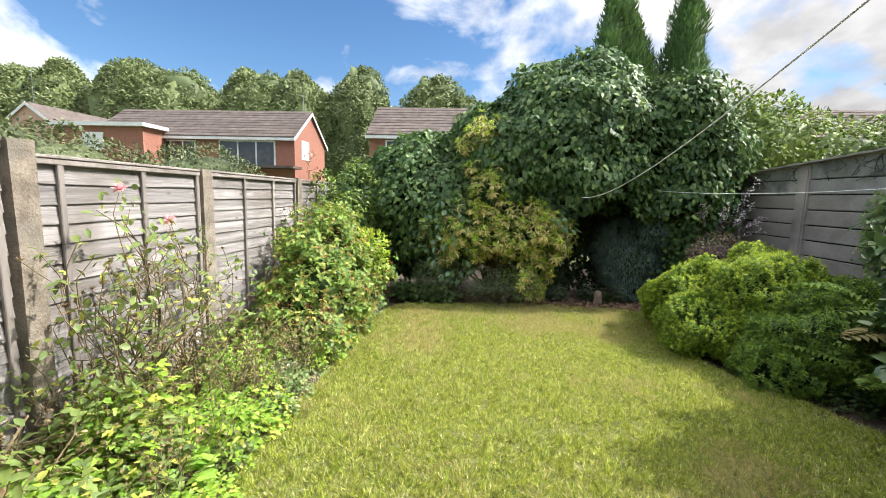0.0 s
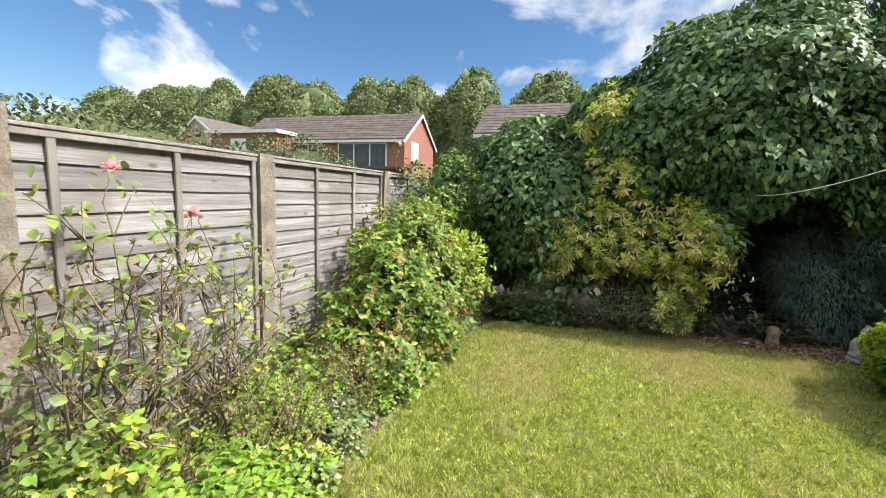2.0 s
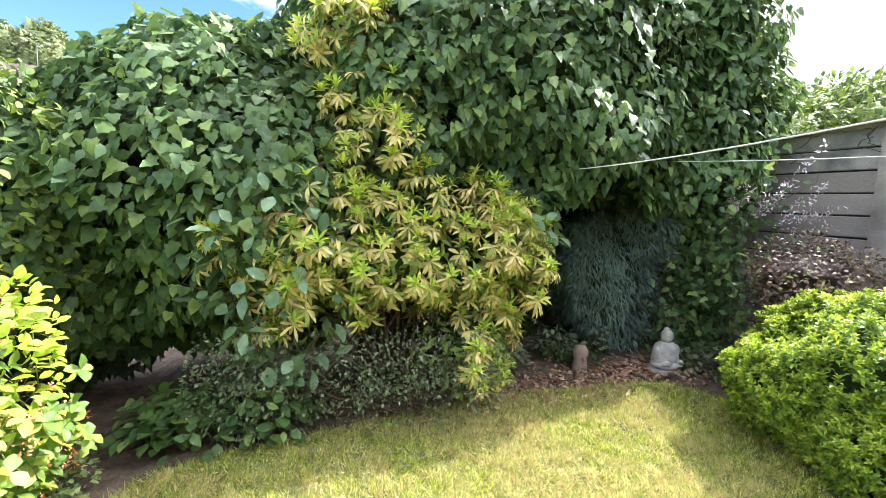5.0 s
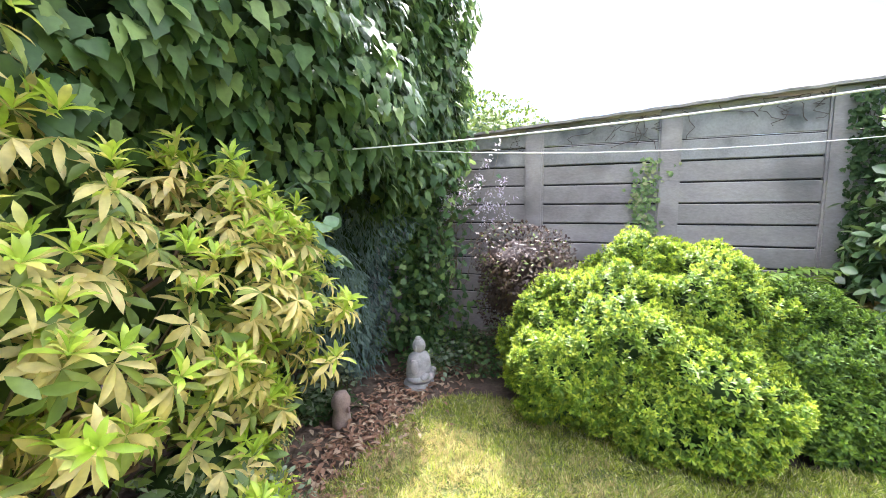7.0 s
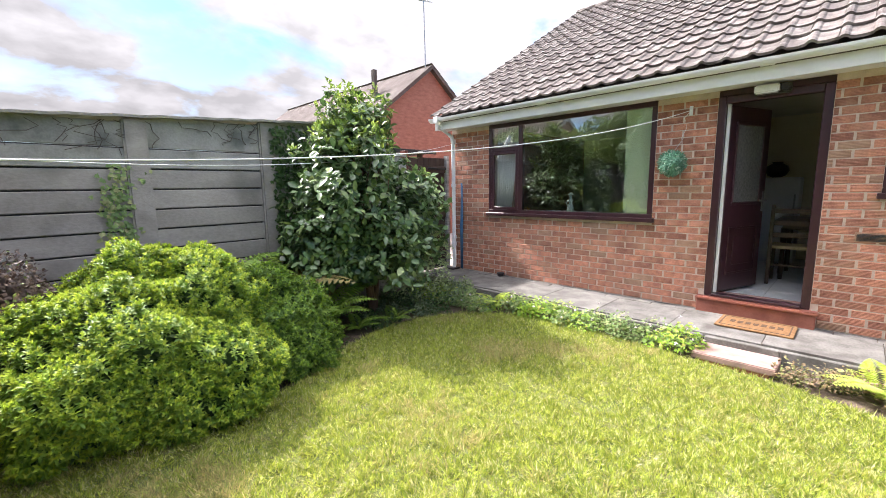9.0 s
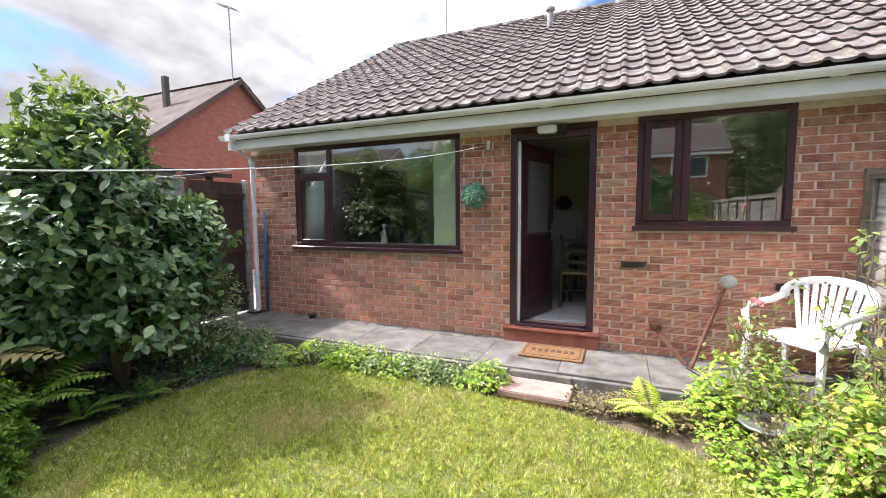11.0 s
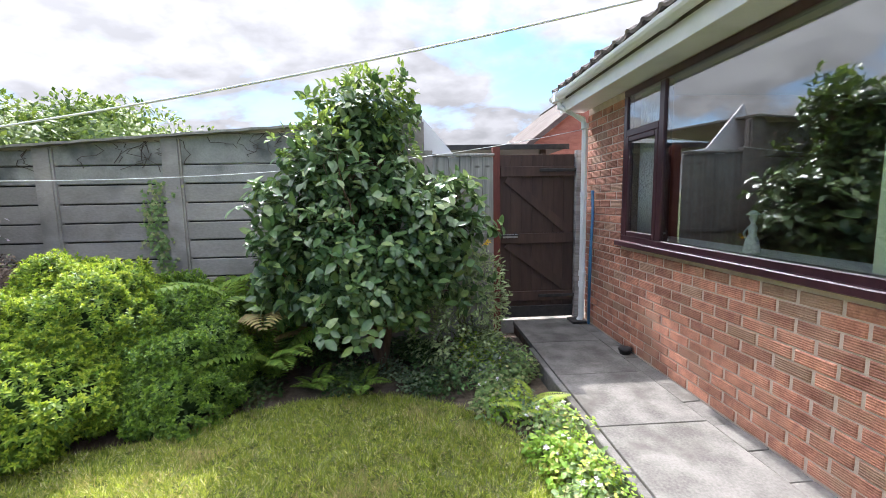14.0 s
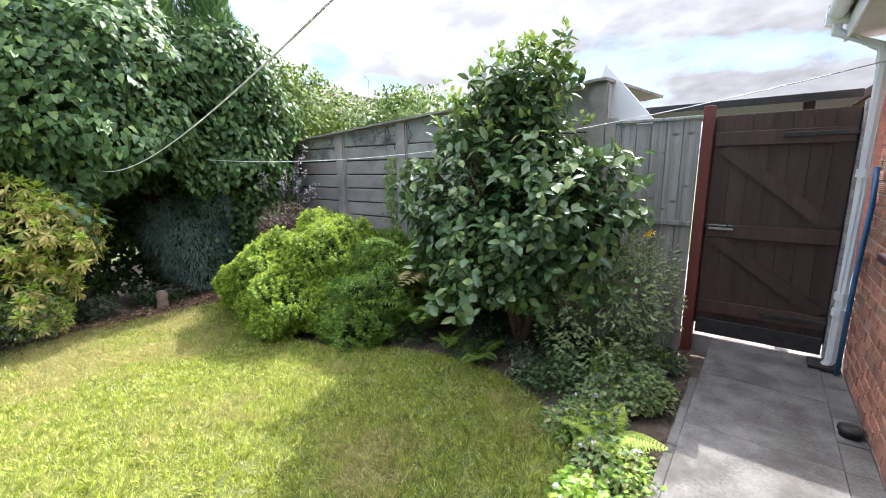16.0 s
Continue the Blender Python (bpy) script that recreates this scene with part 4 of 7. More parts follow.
boxpart("outlet", (3.755, 3.845, 0.27, 0.385, 2.50, 2.60), M_WHITE, pipe)
tagged(boxpart("drain_gully", (3.62, 3.80, 0.02, 0.2, 0.098, 0.125), M_BLACK), "small black drain gully under the downpipe", "drain")
for pts, rad in (([(3.56, 0.05, 0.12), (3.57, 0.045, 0.8), (3.56, 0.03, 1.3), (3.555, 0.04, 1.55)], 0.016), ([(3.53, 0.06, 0.12), (3.535, 0.05, 0.9), (3.545, 0.035, 1.5)], 0.011)):
    bm = bmesh.new()
    tube(bm, pts, rad, 6)
    tagged(part("pole", bm, M_BLUE, smooth=True), "blue plastic pole leaning against the brick wall", "pole", "blue poles by the downpipe")

# windows


def window(name, w, sill_z, mullions, transom, label, casement=None):
    x0, x1, z0, z1 = w
    t = thing(name, label, "window", ((x0 + x1) / 2, -0.05, z0), kind="structure")
    f = 0.058
    y0, y1 = -0.068, 0.003
    boxpart("frame_head", (x0, x1, y0, y1, z1 - f, z1), M_FRAME, t, bevel=0.006)
    boxpart("frame_foot", (x0, x1, y0, y1, z0, z0 + f), M_FRAME, t, bevel=0.006)
    boxpart("frame_jamb", (x0, x0 + f, y0, y1, z0 + f, z1 - f), M_FRAME, t, bevel=0.006)
    boxpart("frame_jamb", (x1 - f, x1, y0, y1, z0 + f, z1 - f), M_FRAME, t, bevel=0.006)
    for m in mullions:
        boxpart("mullion", (m - 0.035, m + 0.035, y0, y1 + 0.002, z0 + f, z1 - f), M_FRAME, t, bevel=0.006)
    boxpart("sill", (x0 - 0.03, x1 + 0.03, -0.066, 0.05, sill_z, z0 + 0.012), M_FRAME, t, "dark plastic window sill", 0.006)
    lights = [x0] + list(mullions) + [x1]
    for k, (a, b) in enumerate(zip(lights, lights[1:])):
        bm = bmesh.new()
        box(bm, a + 0.01, b - 0.01, -0.016, -0.011, z0 + 0.02, z1 - 0.02)
        g = part("pane", bm, M_PANE, t, "reflecting window pane")
        g.visible_shadow = False
    if transom:
        a, b = transom[0], transom[1]
        boxpart("transom", (a, b, y0, y1 + 0.004, transom[2] - 0.03, transom[2] + 0.03), M_FRAME, t, bevel=0.006)
        for d in ((a, a + 0.045, z0 + f, transom[2] - 0.03), (b - 0.045, b, z0 + f, transom[2] - 0.03)):
            boxpart("casement_stile", (d[0], d[1], y1 - 0.03, y1 + 0.006, d[2], d[3]), M_FRAME, t, bevel=0.006)
        boxpart("casement_rail", (a + 0.045, b - 0.045, y1 - 0.03, y1 + 0.006, z0 + f, z0 + f + 0.045), M_FRAME, t, bevel=0.006)
        boxpart("casement_rail", (a + 0.045, b - 0.045, y1 - 0.03, y1 + 0.006, transom[2] - 0.075, transom[2] - 0.03), M_FRAME, t, bevel=0.006)
    if casement:
        a, b = casement
        for d in ((a, a + 0.06, z0 + f, z1 - f), (b - 0.06, b, z0 + f, z1 - f), (a + 0.06, b - 0.06, z0 + f, z0 + f + 0.06), (a + 0.06, b - 0.06, z1 - f - 0.06, z1 - f)):
            boxpart("casement_rail", (d[0], d[1], y1 - 0.03, y1 + 0.01, d[2], d[3]), M_FRAME, t, bevel=0.006)
    return t


window("window_1", WIN1, 1.035, (2.43,), (2.465, 2.952, 2.03), "wide dark brown plastic window with side casement")
window("window_2", WIN2, 1.325, (-1.655,), None, "dark brown plastic kitchen window with side casement", (-1.62, -1.303))

# back door, standing open
door = thing("door_1", "open dark mahogany-coloured back door with obscure glass", "door", (-0.06, -0.07, 0.27), kind="structure")
for d in ((-0.878, -0.808, -0.1, 0.0, 0.268, 2.35), (-0.07, 0.0, -0.1, 0.0, 0.268, 2.35)):
    boxpart("door_jamb", d, M_FRAME, door, bevel=0.006)
boxpart("door_head", (-0.808, -0.07, -0.1, 0.0, 2.28, 2.35), M_FRAME, door, bevel=0.006)
boxpart("door_fillet", (-0.878, 0.0, -0.09, -0.012, 2.352, SOFFIT), M_FRAME, door)
boxpart("door_sill", (-0.808, -0.07, -0.1, 0.03, 0.268, 0.295), M_FRAME, door, bevel=0.005)
boxpart("weather_strip", (-0.102, -0.072, -0.085, -0.055, 0.297, 2.278), M_WHITE, door, "white plastic edge strip", 0.003)
leaf_m = Matrix.Translation((-0.085, -0.10, 0.0)) @ Matrix.Rotation(radians(70), 4, "Z")


def leaf_part(name, dims, material, label="", bevel=0.005):
    bm = bmesh.new()
    box(bm, *dims)
    if bevel:
        bmesh.ops.bevel(bm, geom=list(bm.edges), offset=bevel, segments=1, affect="EDGES")
    bm.transform(leaf_m)
    return part(name, bm, material, door, label)


leaf_part("door_leaf", (-0.72, 0.0, -0.022, 0.022, 0.30, 2.27), M_FRAME, "dark mahogany-coloured door leaf")
for side in (-1, 1):
    s = 0.0225 * side
    for (a, b, c, d) in ((-0.62, -0.1, 1.24, 1.27), (-0.62, -0.1, 2.08, 2.11), (-0.62, -0.59, 1.27, 2.08), (-0.13, -0.1, 1.27, 2.08), (-0.62, -0.1, 0.48, 0.5), (-0.62, -0.1, 0.98, 1.0), (-0.62, -0.6, 0.5, 0.98), (-0.12, -0.1, 0.5, 0.98)):
        leaf_part("moulding", (a, b, min(s, s + 0.012 * side), max(s, s + 0.012 * side), c, d), M_FRAME, bevel=0.003)
    leaf_part("glass_panel", (-0.588, -0.132, min(s, s + 0.003 * side), max(s, s + 0.003 * side), 1.272, 2.078), M_FROST, "obscure patterned glass", 0)
    leaf_part("lower_panel", (-0.52, -0.2, min(s, s + 0.008 * side), max(s, s + 0.008 * side), 0.58, 0.9), M_FRAME, bevel=0.004)
    leaf_part("door_handle", (-0.70, -0.67, min(s, s + 0.008 * side), max(s, s + 0.008 * side), 1.16, 1.38), M_METAL, "brass-toned handle plate", 0.002)
    leaf_part("handle_lever", (-0.69, -0.57, min(s + 0.03 * side, s + 0.045 * side), max(s + 0.03 * side, s + 0.045 * side), 1.27, 1.29), M_METAL, "", 0.003)
step = thing("door_step", "red painted concrete door step with moulded nose", "step", (-0.43, 0.05, 0.1), kind="structure")
boxpart("riser", (-0.93, 0.05, -0.006, 0.075, 0.09, 0.235), M_REDSTEP, step, bevel=0.006)
boxpart("nosing", (-0.945, 0.062, -0.006, 0.1, 0.236, 0.266), M_REDSTEP, step, bevel=0.008)

# ---- rooms behind the openings ----
boxpart("floor_kitchen_base", (-2.9, 0.2, -3.4, -0.286, 0.05, 0.262), M_GROUT)
tagged(bpy.data.objects["floor_kitchen_base"], "grey grout bed of the kitchen floor", "floor", kind="structure")
bpy.data.objects["floor_kitchen_base"].name = "floor_1"
k_floor = bpy.data.objects["floor_1"]
boxpart("threshold", (-0.808, -0.07, -0.286, -0.101, 0.262, 0.272), M_PINKSLAB, k_floor, "pink tiled threshold strip")
tile_me = None
for i in range(9):
    for j in range(9):
        x0, y0 = 0.19 - 0.335 * (i + 1), -0.29 - 0.335 * (j + 1)
        if tile_me is None:
            bm = bmesh.new()
            box(bm, 0, 0.329, 0, 0.329, 0, 0.008)
            tile_me = bpy.data.meshes.new("tile")
            bm.to_mesh(tile_me)
            bm.free()
            tile_me.materials.append(M_TILEFLOOR)
        o = new("tile", tile_me)
        o.location = (x0, y0, 0.262)
        adopt(o, k_floor)
for nm, d in (("wall_kitchen_back", (-2.9, 0.2, -3.5, -3.4, 0.05, 2.6)), ("wall_kitchen_side", (-3.0, -2.9, -3.5, -0.286, 0.05, 2.6)), ("wall_partition", (0.2, 0.3, -4.2, -0.286, 0.05, 2.6)),
              ("wall_lounge_back", (0.3, 3.515, -4.3, -4.2, 0.05, 2.6))):
    tagged(boxpart(nm, d, M_CREAM, bevel=0), "plain cream inner wall", "wall", kind="structure")
tagged(boxpart("floor_2", (0.3, 3.514, -4.2, -0.286, 0.05, 0.27), M_DARKWOOD, bevel=0), "dark lounge floor", "floor", kind="structure")
tagged(boxpart("ceiling", (-3.0, 3.514, -4.3, -0.286, 2.5, 2.56), M_CEIL, bevel=0), "plain pale plaster ceiling of the rooms", "ceiling", kind="structure")
fridge = thing("fridge", "white upright fridge against the kitchen wall", "fridge", (-0.2, -3.05, 0.27))
boxpart("body", (-0.5, 0.08, -3.36, -2.8, 0.275, 1.55), M_FRIDGE, fridge, bevel=0.012)
boxpart("fridge_door", (-0.495, 0.075, -2.798, -2.755, 0.32, 1.54), M_FRIDGE, fridge, bevel=0.012)
boxpart("handle", (-0.47, -0.45, -2.754, -2.725, 1.0, 1.3), M_METAL, fridge)
bm = bmesh.new()
lathe(bm, [(0.05, 0), (0.11, 0.03), (0.15, 0.1), (0.13, 0.17), (0.06, 0.21), (0.07, 0.23)], (-0.2, -3.0, 1.552), 14)
tagged(part("dark_bowl", bm, M_BLACK, smooth=True), "dark rounded bowl on the fridge", "bowl")
table = thing("kitchen_table", "dark wooden kitchen table", "table", (-0.95, -1.75, 0.27))
boxpart("tabletop", (-1.5, -0.4, -2.2, -1.35, 0.985, 1.02), M_DARKWOOD, table, bevel=0.008)
boxpart("apron", (-1.42, -0.48, -2.12, -1.43, 0.9, 0.983), M_DARKWOOD, table)
for x in (-1.42, -0.5):
    for y in (-2.12, -1.45):
        bm = bmesh.new()
        lathe(bm, [(0.024, 0), (0.03, 0.1), (0.022, 0.35), (0.034, 0.55), (0.034, 0.64)], (x, y, 0.271), 10)
        part("leg", bm, M_DARKWOOD, table, smooth=True)


def dining_chair(x, y):
    c = thing("dining_chair", "dark ladder-back dining chair with woven rush seat", "chair", (x, y, 0.27), "kitchen chairs")
    for sx in (-0.2, 0.2):
        boxpart("back_leg", (x + sx - 0.018, x + sx + 0.018, y + 0.17, y + 0.205, 0.271, 1.22), M_DARKWOOD, c)
        boxpart("leg", (x + sx - 0.018, x + sx + 0.018, y - 0.205, y - 0.17, 0.271, 0.72), M_DARKWOOD, c)
        boxpart("stretcher", (x + sx - 0.01, x + sx + 0.01, y - 0.17, y + 0.17, 0.42, 0.44), M_DARKWOOD, c)
    for z in (0.84, 0.98, 1.12):
        bm = bmesh.new()
        box(bm, x - 0.182, x + 0.182, y + 0.18, y + 0.195, z, z + 0.055)
        part("slat", bm, M_DARKWOOD, c, bevel=0.004)
    boxpart("seat", (x - 0.215, x + 0.215, y - 0.21, y + 0.168, 0.70, 0.735), M_RUSH, c, "woven rush seat", 0.01)
    boxpart("stretcher", (x - 0.18, x + 0.18, y + 0.18, y + 0.195, 0.5, 0.52), M_DARKWOOD, c)
    return c


chair_in = dining_chair(-0.62, -1.22)
copy_thing(chair_in, pose(-1.18, -1.22, 0.27))
# lounge window dressing
bm = bmesh.new()
n = 40
rows = [[bm.verts.new((2.93 - 0.42 * k / n * (1 - 0.35 * (1 - zz)), -0.12 + 0.015 * math.sin(k * 1.3), 1.13 + 1.25 * zz)) for k in range(n + 1)] for zz in (0, 0.35, 0.7, 1)]
for a, b in zip(rows, rows[1:]):
    for k in range(n):
        bm.faces.new((a[k], a[k + 1], b[k + 1], b[k]))
ob = part("curtain", bm, M_CURTAIN, smooth=True)
ob.modifiers.new("thick", "SOLIDIFY").thickness = 0.004
tagged(ob, "pale net curtain gathered at the casement", "curtain")
blind = thing("vertical_blind", "pale green vertical blind drawn to one side", "blind", (0.77, -0.14, 1.12))
for k in range(4):
    boxpart("slat", (0.64 + k * 0.078, 0.7165 + k * 0.078, -0.078, -0.074, 1.13, 2.37), M_BLIND, blind, bevel=0)
boxpart("head_rail", (0.645, 2.95, -0.115, -0.098, 2.372, 2.40), M_WHITE, blind)
tagged(boxpart("window_board", (0.6, 2.99, -0.42, -0.1, 1.085, 1.115), M_WHITE), "white inner window board", "sill", kind="structure")
bm = bmesh.new()
lathe(bm, [(0.05, 0), (0.055, 0.02), (0.04, 0.08), (0.022, 0.125), (0.03, 0.16), (0.012, 0.19), (0.022, 0.21), (0.022, 0.235), (0.045, 0.24), (0.02, 0.26), (0.008, 0.268)], (1.70, -0.16, 1.115), 14, 0.8)
tube(bm, [(1.728, -0.16, 1.28), (1.76, -0.155, 1.24), (1.735, -0.15, 1.2)], 0.008, 6)
tagged(part("figurine", bm, M_FIGURE, smooth=True), "small pale pottery figurine on the window board", "figurine")

# ---- path ----
tagged(boxpart("pavement", (3.87, 7.6, -6.0, 1.7, -0.15, 0.094), M_PLANK, bevel=0), "pale concrete yard beyond the side gate", "pavement", kind="structure")
path = tagged(boxpart("path_base", (HX0, 3.86, 0.0, 0.80, -0.15, 0.091), M_SOIL, bevel=0), "dark bedding under the path slabs", "path", kind="structure")
path.name = "path"
r = random.Random(4)
x = 3.84
k = 0
while x > -3.0:
    w = 0.745
    dz = r.uniform(-0.004, 0.004)
    bm = bmesh.new()
    box(bm, x - w + 0.0025, x - 0.0025, 0.132, 0.816, 0.05, 0.1 + dz)
    part("slab", bm, M_SLAB, path, bevel=0.003)
    x -= w
x = 3.6
while x > -2.9:
    w = r.uniform(0.2, 0.3)
    bm = bmesh.new()
    vs = box(bm, x - w + 0.002, x - 0.002, 0.004, 0.13, 0.06, 0.098 + r.uniform(-0.003, 0.003))
    for v in vs[4:]:
        v.co.z += 0.005 if v.co.y < 0.05 else 0
    part("border_stone", bm, M_SLAB, path, bevel=0.003)
    x -= w
for x0, x1 in ((3.0, 2.1), (2.09, 1.2), (1.19, 0.3), (0.29, -0.2), (-0.76, -1.6), (-1.61, -2.5)):
    boxpart("edging", (x1, x0, 0.818, 0.868, -0.1, 0.085), M_SLAB, path, bevel=0.006)
gs = thing("garden_step", "worn pinkish slab step from the path to the lawn", "step", (-0.48, 1.0, -0.02))
boxpart("tread", (-0.78, -0.2, 0.88, 1.21, -0.02, 0.035), M_PINKSLAB, gs, bevel=0.008)
boxpart("riser", (-0.76, -0.22, 0.82, 0.88, -0.1, 0.086), M_SLAB, gs, bevel=0.006)
boxpart("front_brick", (-0.74, -0.25, 1.12, 1.19, -0.1, -0.022), M_REDSTEP, gs, bevel=0.006)

# ---- plants ----


def stems(name, base, tips, r0, material, parent, rng, wander=0.08, sides=5, steps=5, r1=0.25):
    bm = bmesh.new()
    for tip in tips:
        b = np.array(base) + np.append(rng.normal(size=2) * 0.04, 0)
        pts, rad = [], []
        for k in range(steps + 1):
            f = k / steps
            p = b * (1 - f) + np.array(tip) * f + rng.normal(size=3) * wander * math.sin(math.pi * f)
            p[2] += 0.12 * math.sin(math.pi * f) * abs(tip[2] - base[2])
            pts.append(tuple(p))
            rad.append(r0 * (1 - f) + r0 * r1 * f)
        tube(bm, pts, rad, sides)
    ob = part(name, bm, material, parent, smooth=True)
    return ob if name == "trunk" else tagged(ob, kind="stuff")


def hang(rng, nn, down=0.7, wild=0.5):
    """Ways for leaves that hang outwards and down."""
    return nn * 0.55 + rng.normal(size=nn.shape) * wild + np.array((0, 0, -down))


# the ivy-covered tree at the back
rng = np.random.default_rng(21)
ivy = thing("ivy_tree", "huge rounded tree wholly covered with glossy dark ivy", "ivy", (1.4, 7.3, -0.1))
IVY = [((1.35, 7.25, 2.35), (1.75, 1.35, 1.6)), ((-1.2, 7.15, 1.35), (1.35, 1.05, 1.3)), ((2.75, 7.0, 2.1), (0.95, 1.0, 1.15)), ((-2.35, 6.95, 0.95), (0.75, 0.7, 1.0)), ((0.1, 7.2, 2.0), (1.2, 1.05, 1.15)), ((2.5, 6.75, 3.0), (0.8, 0.7, 0.6))]
p, nn = shell(rng, IVY, 760, 0.28, 1.25, 0.22, -0.08, 2.0)
under = (p[:, 2] < 1.45 + 0.2 * np.sin(p[:, 0] * 5)) & (p[:, 0] > 0.75) & (p[:, 1] < 7.2)
p, nn = p[~under], nn[~under]
p[:, 1] += np.where(nn[:, 1] < 0.2, 0.45 * np.clip(1.15 - p[:, 2], 0, 1.2), 0)      # it overhangs
p[:, 2] = np.maximum(p[:, 2], -0.05)
foliage("ivy_leaves", p, hang(rng, nn, 1.0, 0.38), nn + np.array((0, 0, 0.45)) + rng.normal(size=nn.shape) * 0.38, rng.uniform(0.055, 0.115, len(p)), rng.uniform(0.05, 0.09, len(p)), IVYLEAF, M_LEAFIVY, ivy)
# inner ivy layer and core, darkened to stand for shade behind the leaves
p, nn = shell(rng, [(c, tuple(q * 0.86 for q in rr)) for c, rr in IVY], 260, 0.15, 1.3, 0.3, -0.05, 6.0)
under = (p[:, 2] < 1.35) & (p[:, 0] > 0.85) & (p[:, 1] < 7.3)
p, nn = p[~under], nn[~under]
foliage("inner_leaves", p, hang(rng, nn, 0.6, 0.6), nn + rng.normal(size=nn.shape) * 0.5, rng.uniform(0.07, 0.12, len(p)), rng.uniform(0.055, 0.085, len(p)), LOBED, M_LEAFIVYSHADE, ivy)
core("inner_growth", [(c, tuple(q * 0.62 for q in rr)) for c, rr in IVY], 1.0, M_LEAFIVYSHADE, ivy)
stems("trunk", (2.0, 7.6, -0.1), [(1.6, 7.4, 2.6), (2.6, 7.2, 2.4), (1.0, 7.5, 2.2)], 0.17, M_BARK, ivy, rng, 0.1, 9)
# ivy curtain climbing the back of the hollow, its shade put into the leaf colour
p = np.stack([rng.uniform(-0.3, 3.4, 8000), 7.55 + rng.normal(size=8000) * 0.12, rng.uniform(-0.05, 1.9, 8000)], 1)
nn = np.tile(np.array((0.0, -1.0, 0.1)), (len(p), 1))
foliage("lower_ivy", p, hang(rng, nn, 0.6, 0.6), nn + rng.normal(size=nn.shape) * 0.5, rng.uniform(0.06, 0.11, len(p)), rng.uniform(0.05, 0.08, len(p)), LOBED, M_LEAFIVYSHADE, ivy)
p = np.stack([2.95 + rng.normal(size=3200) * 0.22, 6.55 + rng.normal(size=3200) * 0.2, rng.uniform(-0.05, 2.2, 3200)], 1)
nn = np.tile(np.array((-0.3, -1.0, 0.1)), (len(p), 1))
foliage("climbing_ivy", p, hang(rng, nn, 0.6, 0.6), nn + rng.normal(size=nn.shape) * 0.5, rng.uniform(0.05, 0.1, len(p)), rng.uniform(0.04, 0.075, len(p)), LOBED, M_LEAFIVY, ivy)

# pieris with whorls of yellow-green leaves
rng = np.random.default_rng(22)
pier = thing("pieris_bush", "pieris bush with whorls of yellow-green leaves", "bush", (-0.1, 6.4, -0.1))
PIER = [((-0.15, 6.4, 1.0), (1.1, 0.55, 0.5)), ((-0.35, 6.5, 1.8), (0.45, 0.35, 0.5)), ((0.35, 6.2, 0.35), (0.42, 0.28, 0.38)), ((-0.75, 6.4, 0.8), (0.5, 0.4, 0.4)), ((0.55, 6.35, 0.95), (0.5, 0.42, 0.45)), ((-0.5, 6.5, 2.45), (0.3, 0.3, 0.3))]
# dark filler core, standing for shade deep in the bush
core("inner_growth", PIER, 0.42, M_LEAFIVYSHADE, pier, 0.5)
p, nn = shell(rng, PIER, 120, 0.24, 2.3, 0.18, 0.0, 3.0)
front = (nn[:, 1] < 0.35) & ((p[:, 2] > 0.5 + 0.25 * np.sin(p[:, 0] * 7)) | (p[:, 0] > 0.2))
p, nn = p[front], nn[front]
M_LEAFYOUNG = leafy("young_pieris_leaf", (0.28, 0.43, 0.045), (0.46, 0.6, 0.08), (0.55, 0.56, 0.14), 0.4, 0.35, 0.2)
q, w, f = rosettes(rng, p, nn, 9, 1.15, 0.6, 0.75)
foliage("old_foliage", q, w + np.array((0, 0, -0.4)), f + np.array((0, -0.3, 0.4)), rng.uniform(0.07, 0.11, len(q)), rng.uniform(0.018, 0.028, len(q)), ELLIPSE, M_LEAFSKIM, pier, "cream-yellow ageing leaves")
k = rng.random(len(p)) < 0.75
q, w, f = rosettes(rng, p[k] + nn[k] * 0.03 + np.array((0, 0, 0.035)), nn[k] * 0.6 + np.array((0, 0, 0.7)), 11, 0.85, 0.5, 0.35)
foliage("young_foliage", q, w, f, rng.uniform(0.05, 0.088, len(q)), rng.uniform(0.015, 0.023, len(q)), ELLIPSE, M_LEAFYOUNG, pier, "bright lime young leaf whorls")
stems("branching", (-0.1, 6.6, -0.1), [tuple(x) for x in p[rng.integers(0, len(p), 40)]], 0.02, M_BARK, pier, rng, 0.06)
# inner leaves in a darker green, shade between the whorls put into colour
p, nn = shell(rng, [(c, tuple(v * 0.86 for v in rr)) for c, rr in PIER], 300, 0.15, 2.3, 0.3, 0.0, 3.0)
foliage("inner_leaves", p, hang(rng, nn, 0.3, 0.8), nn, 0.09, 0.03, ELLIPSE, M_LEAFSKIMDK, pier)
# broad-leaved climber threading through it
p, nn = shell(rng, [((-0.9, 6.12, 0.9), (0.5, 0.25, 0.7)), ((0.75, 6.15, 1.2), (0.28, 0.22, 0.32))], 70, 0.1, 2, 0.2, 0.1, 4.0)
hyd = thing("climber", "broad blue-green leaves of a climber among the pieris", "climber", (-0.9, 6.2, -0.08))
foliage("leaves", p, hang(rng, nn, 0.35, 0.6), nn + np.array((0, 0, 1.0)), rng.uniform(0.08, 0.14, len(p)), rng.uniform(0.055, 0.09, len(p)), OVATE, M_LEAFBROAD, hyd)
stems("stem_growth", (-0.9, 6.3, -0.08), [tuple(x) for x in p[rng.integers(0, len(p), 14)]], 0.008, M_TWIG, hyd, rng)

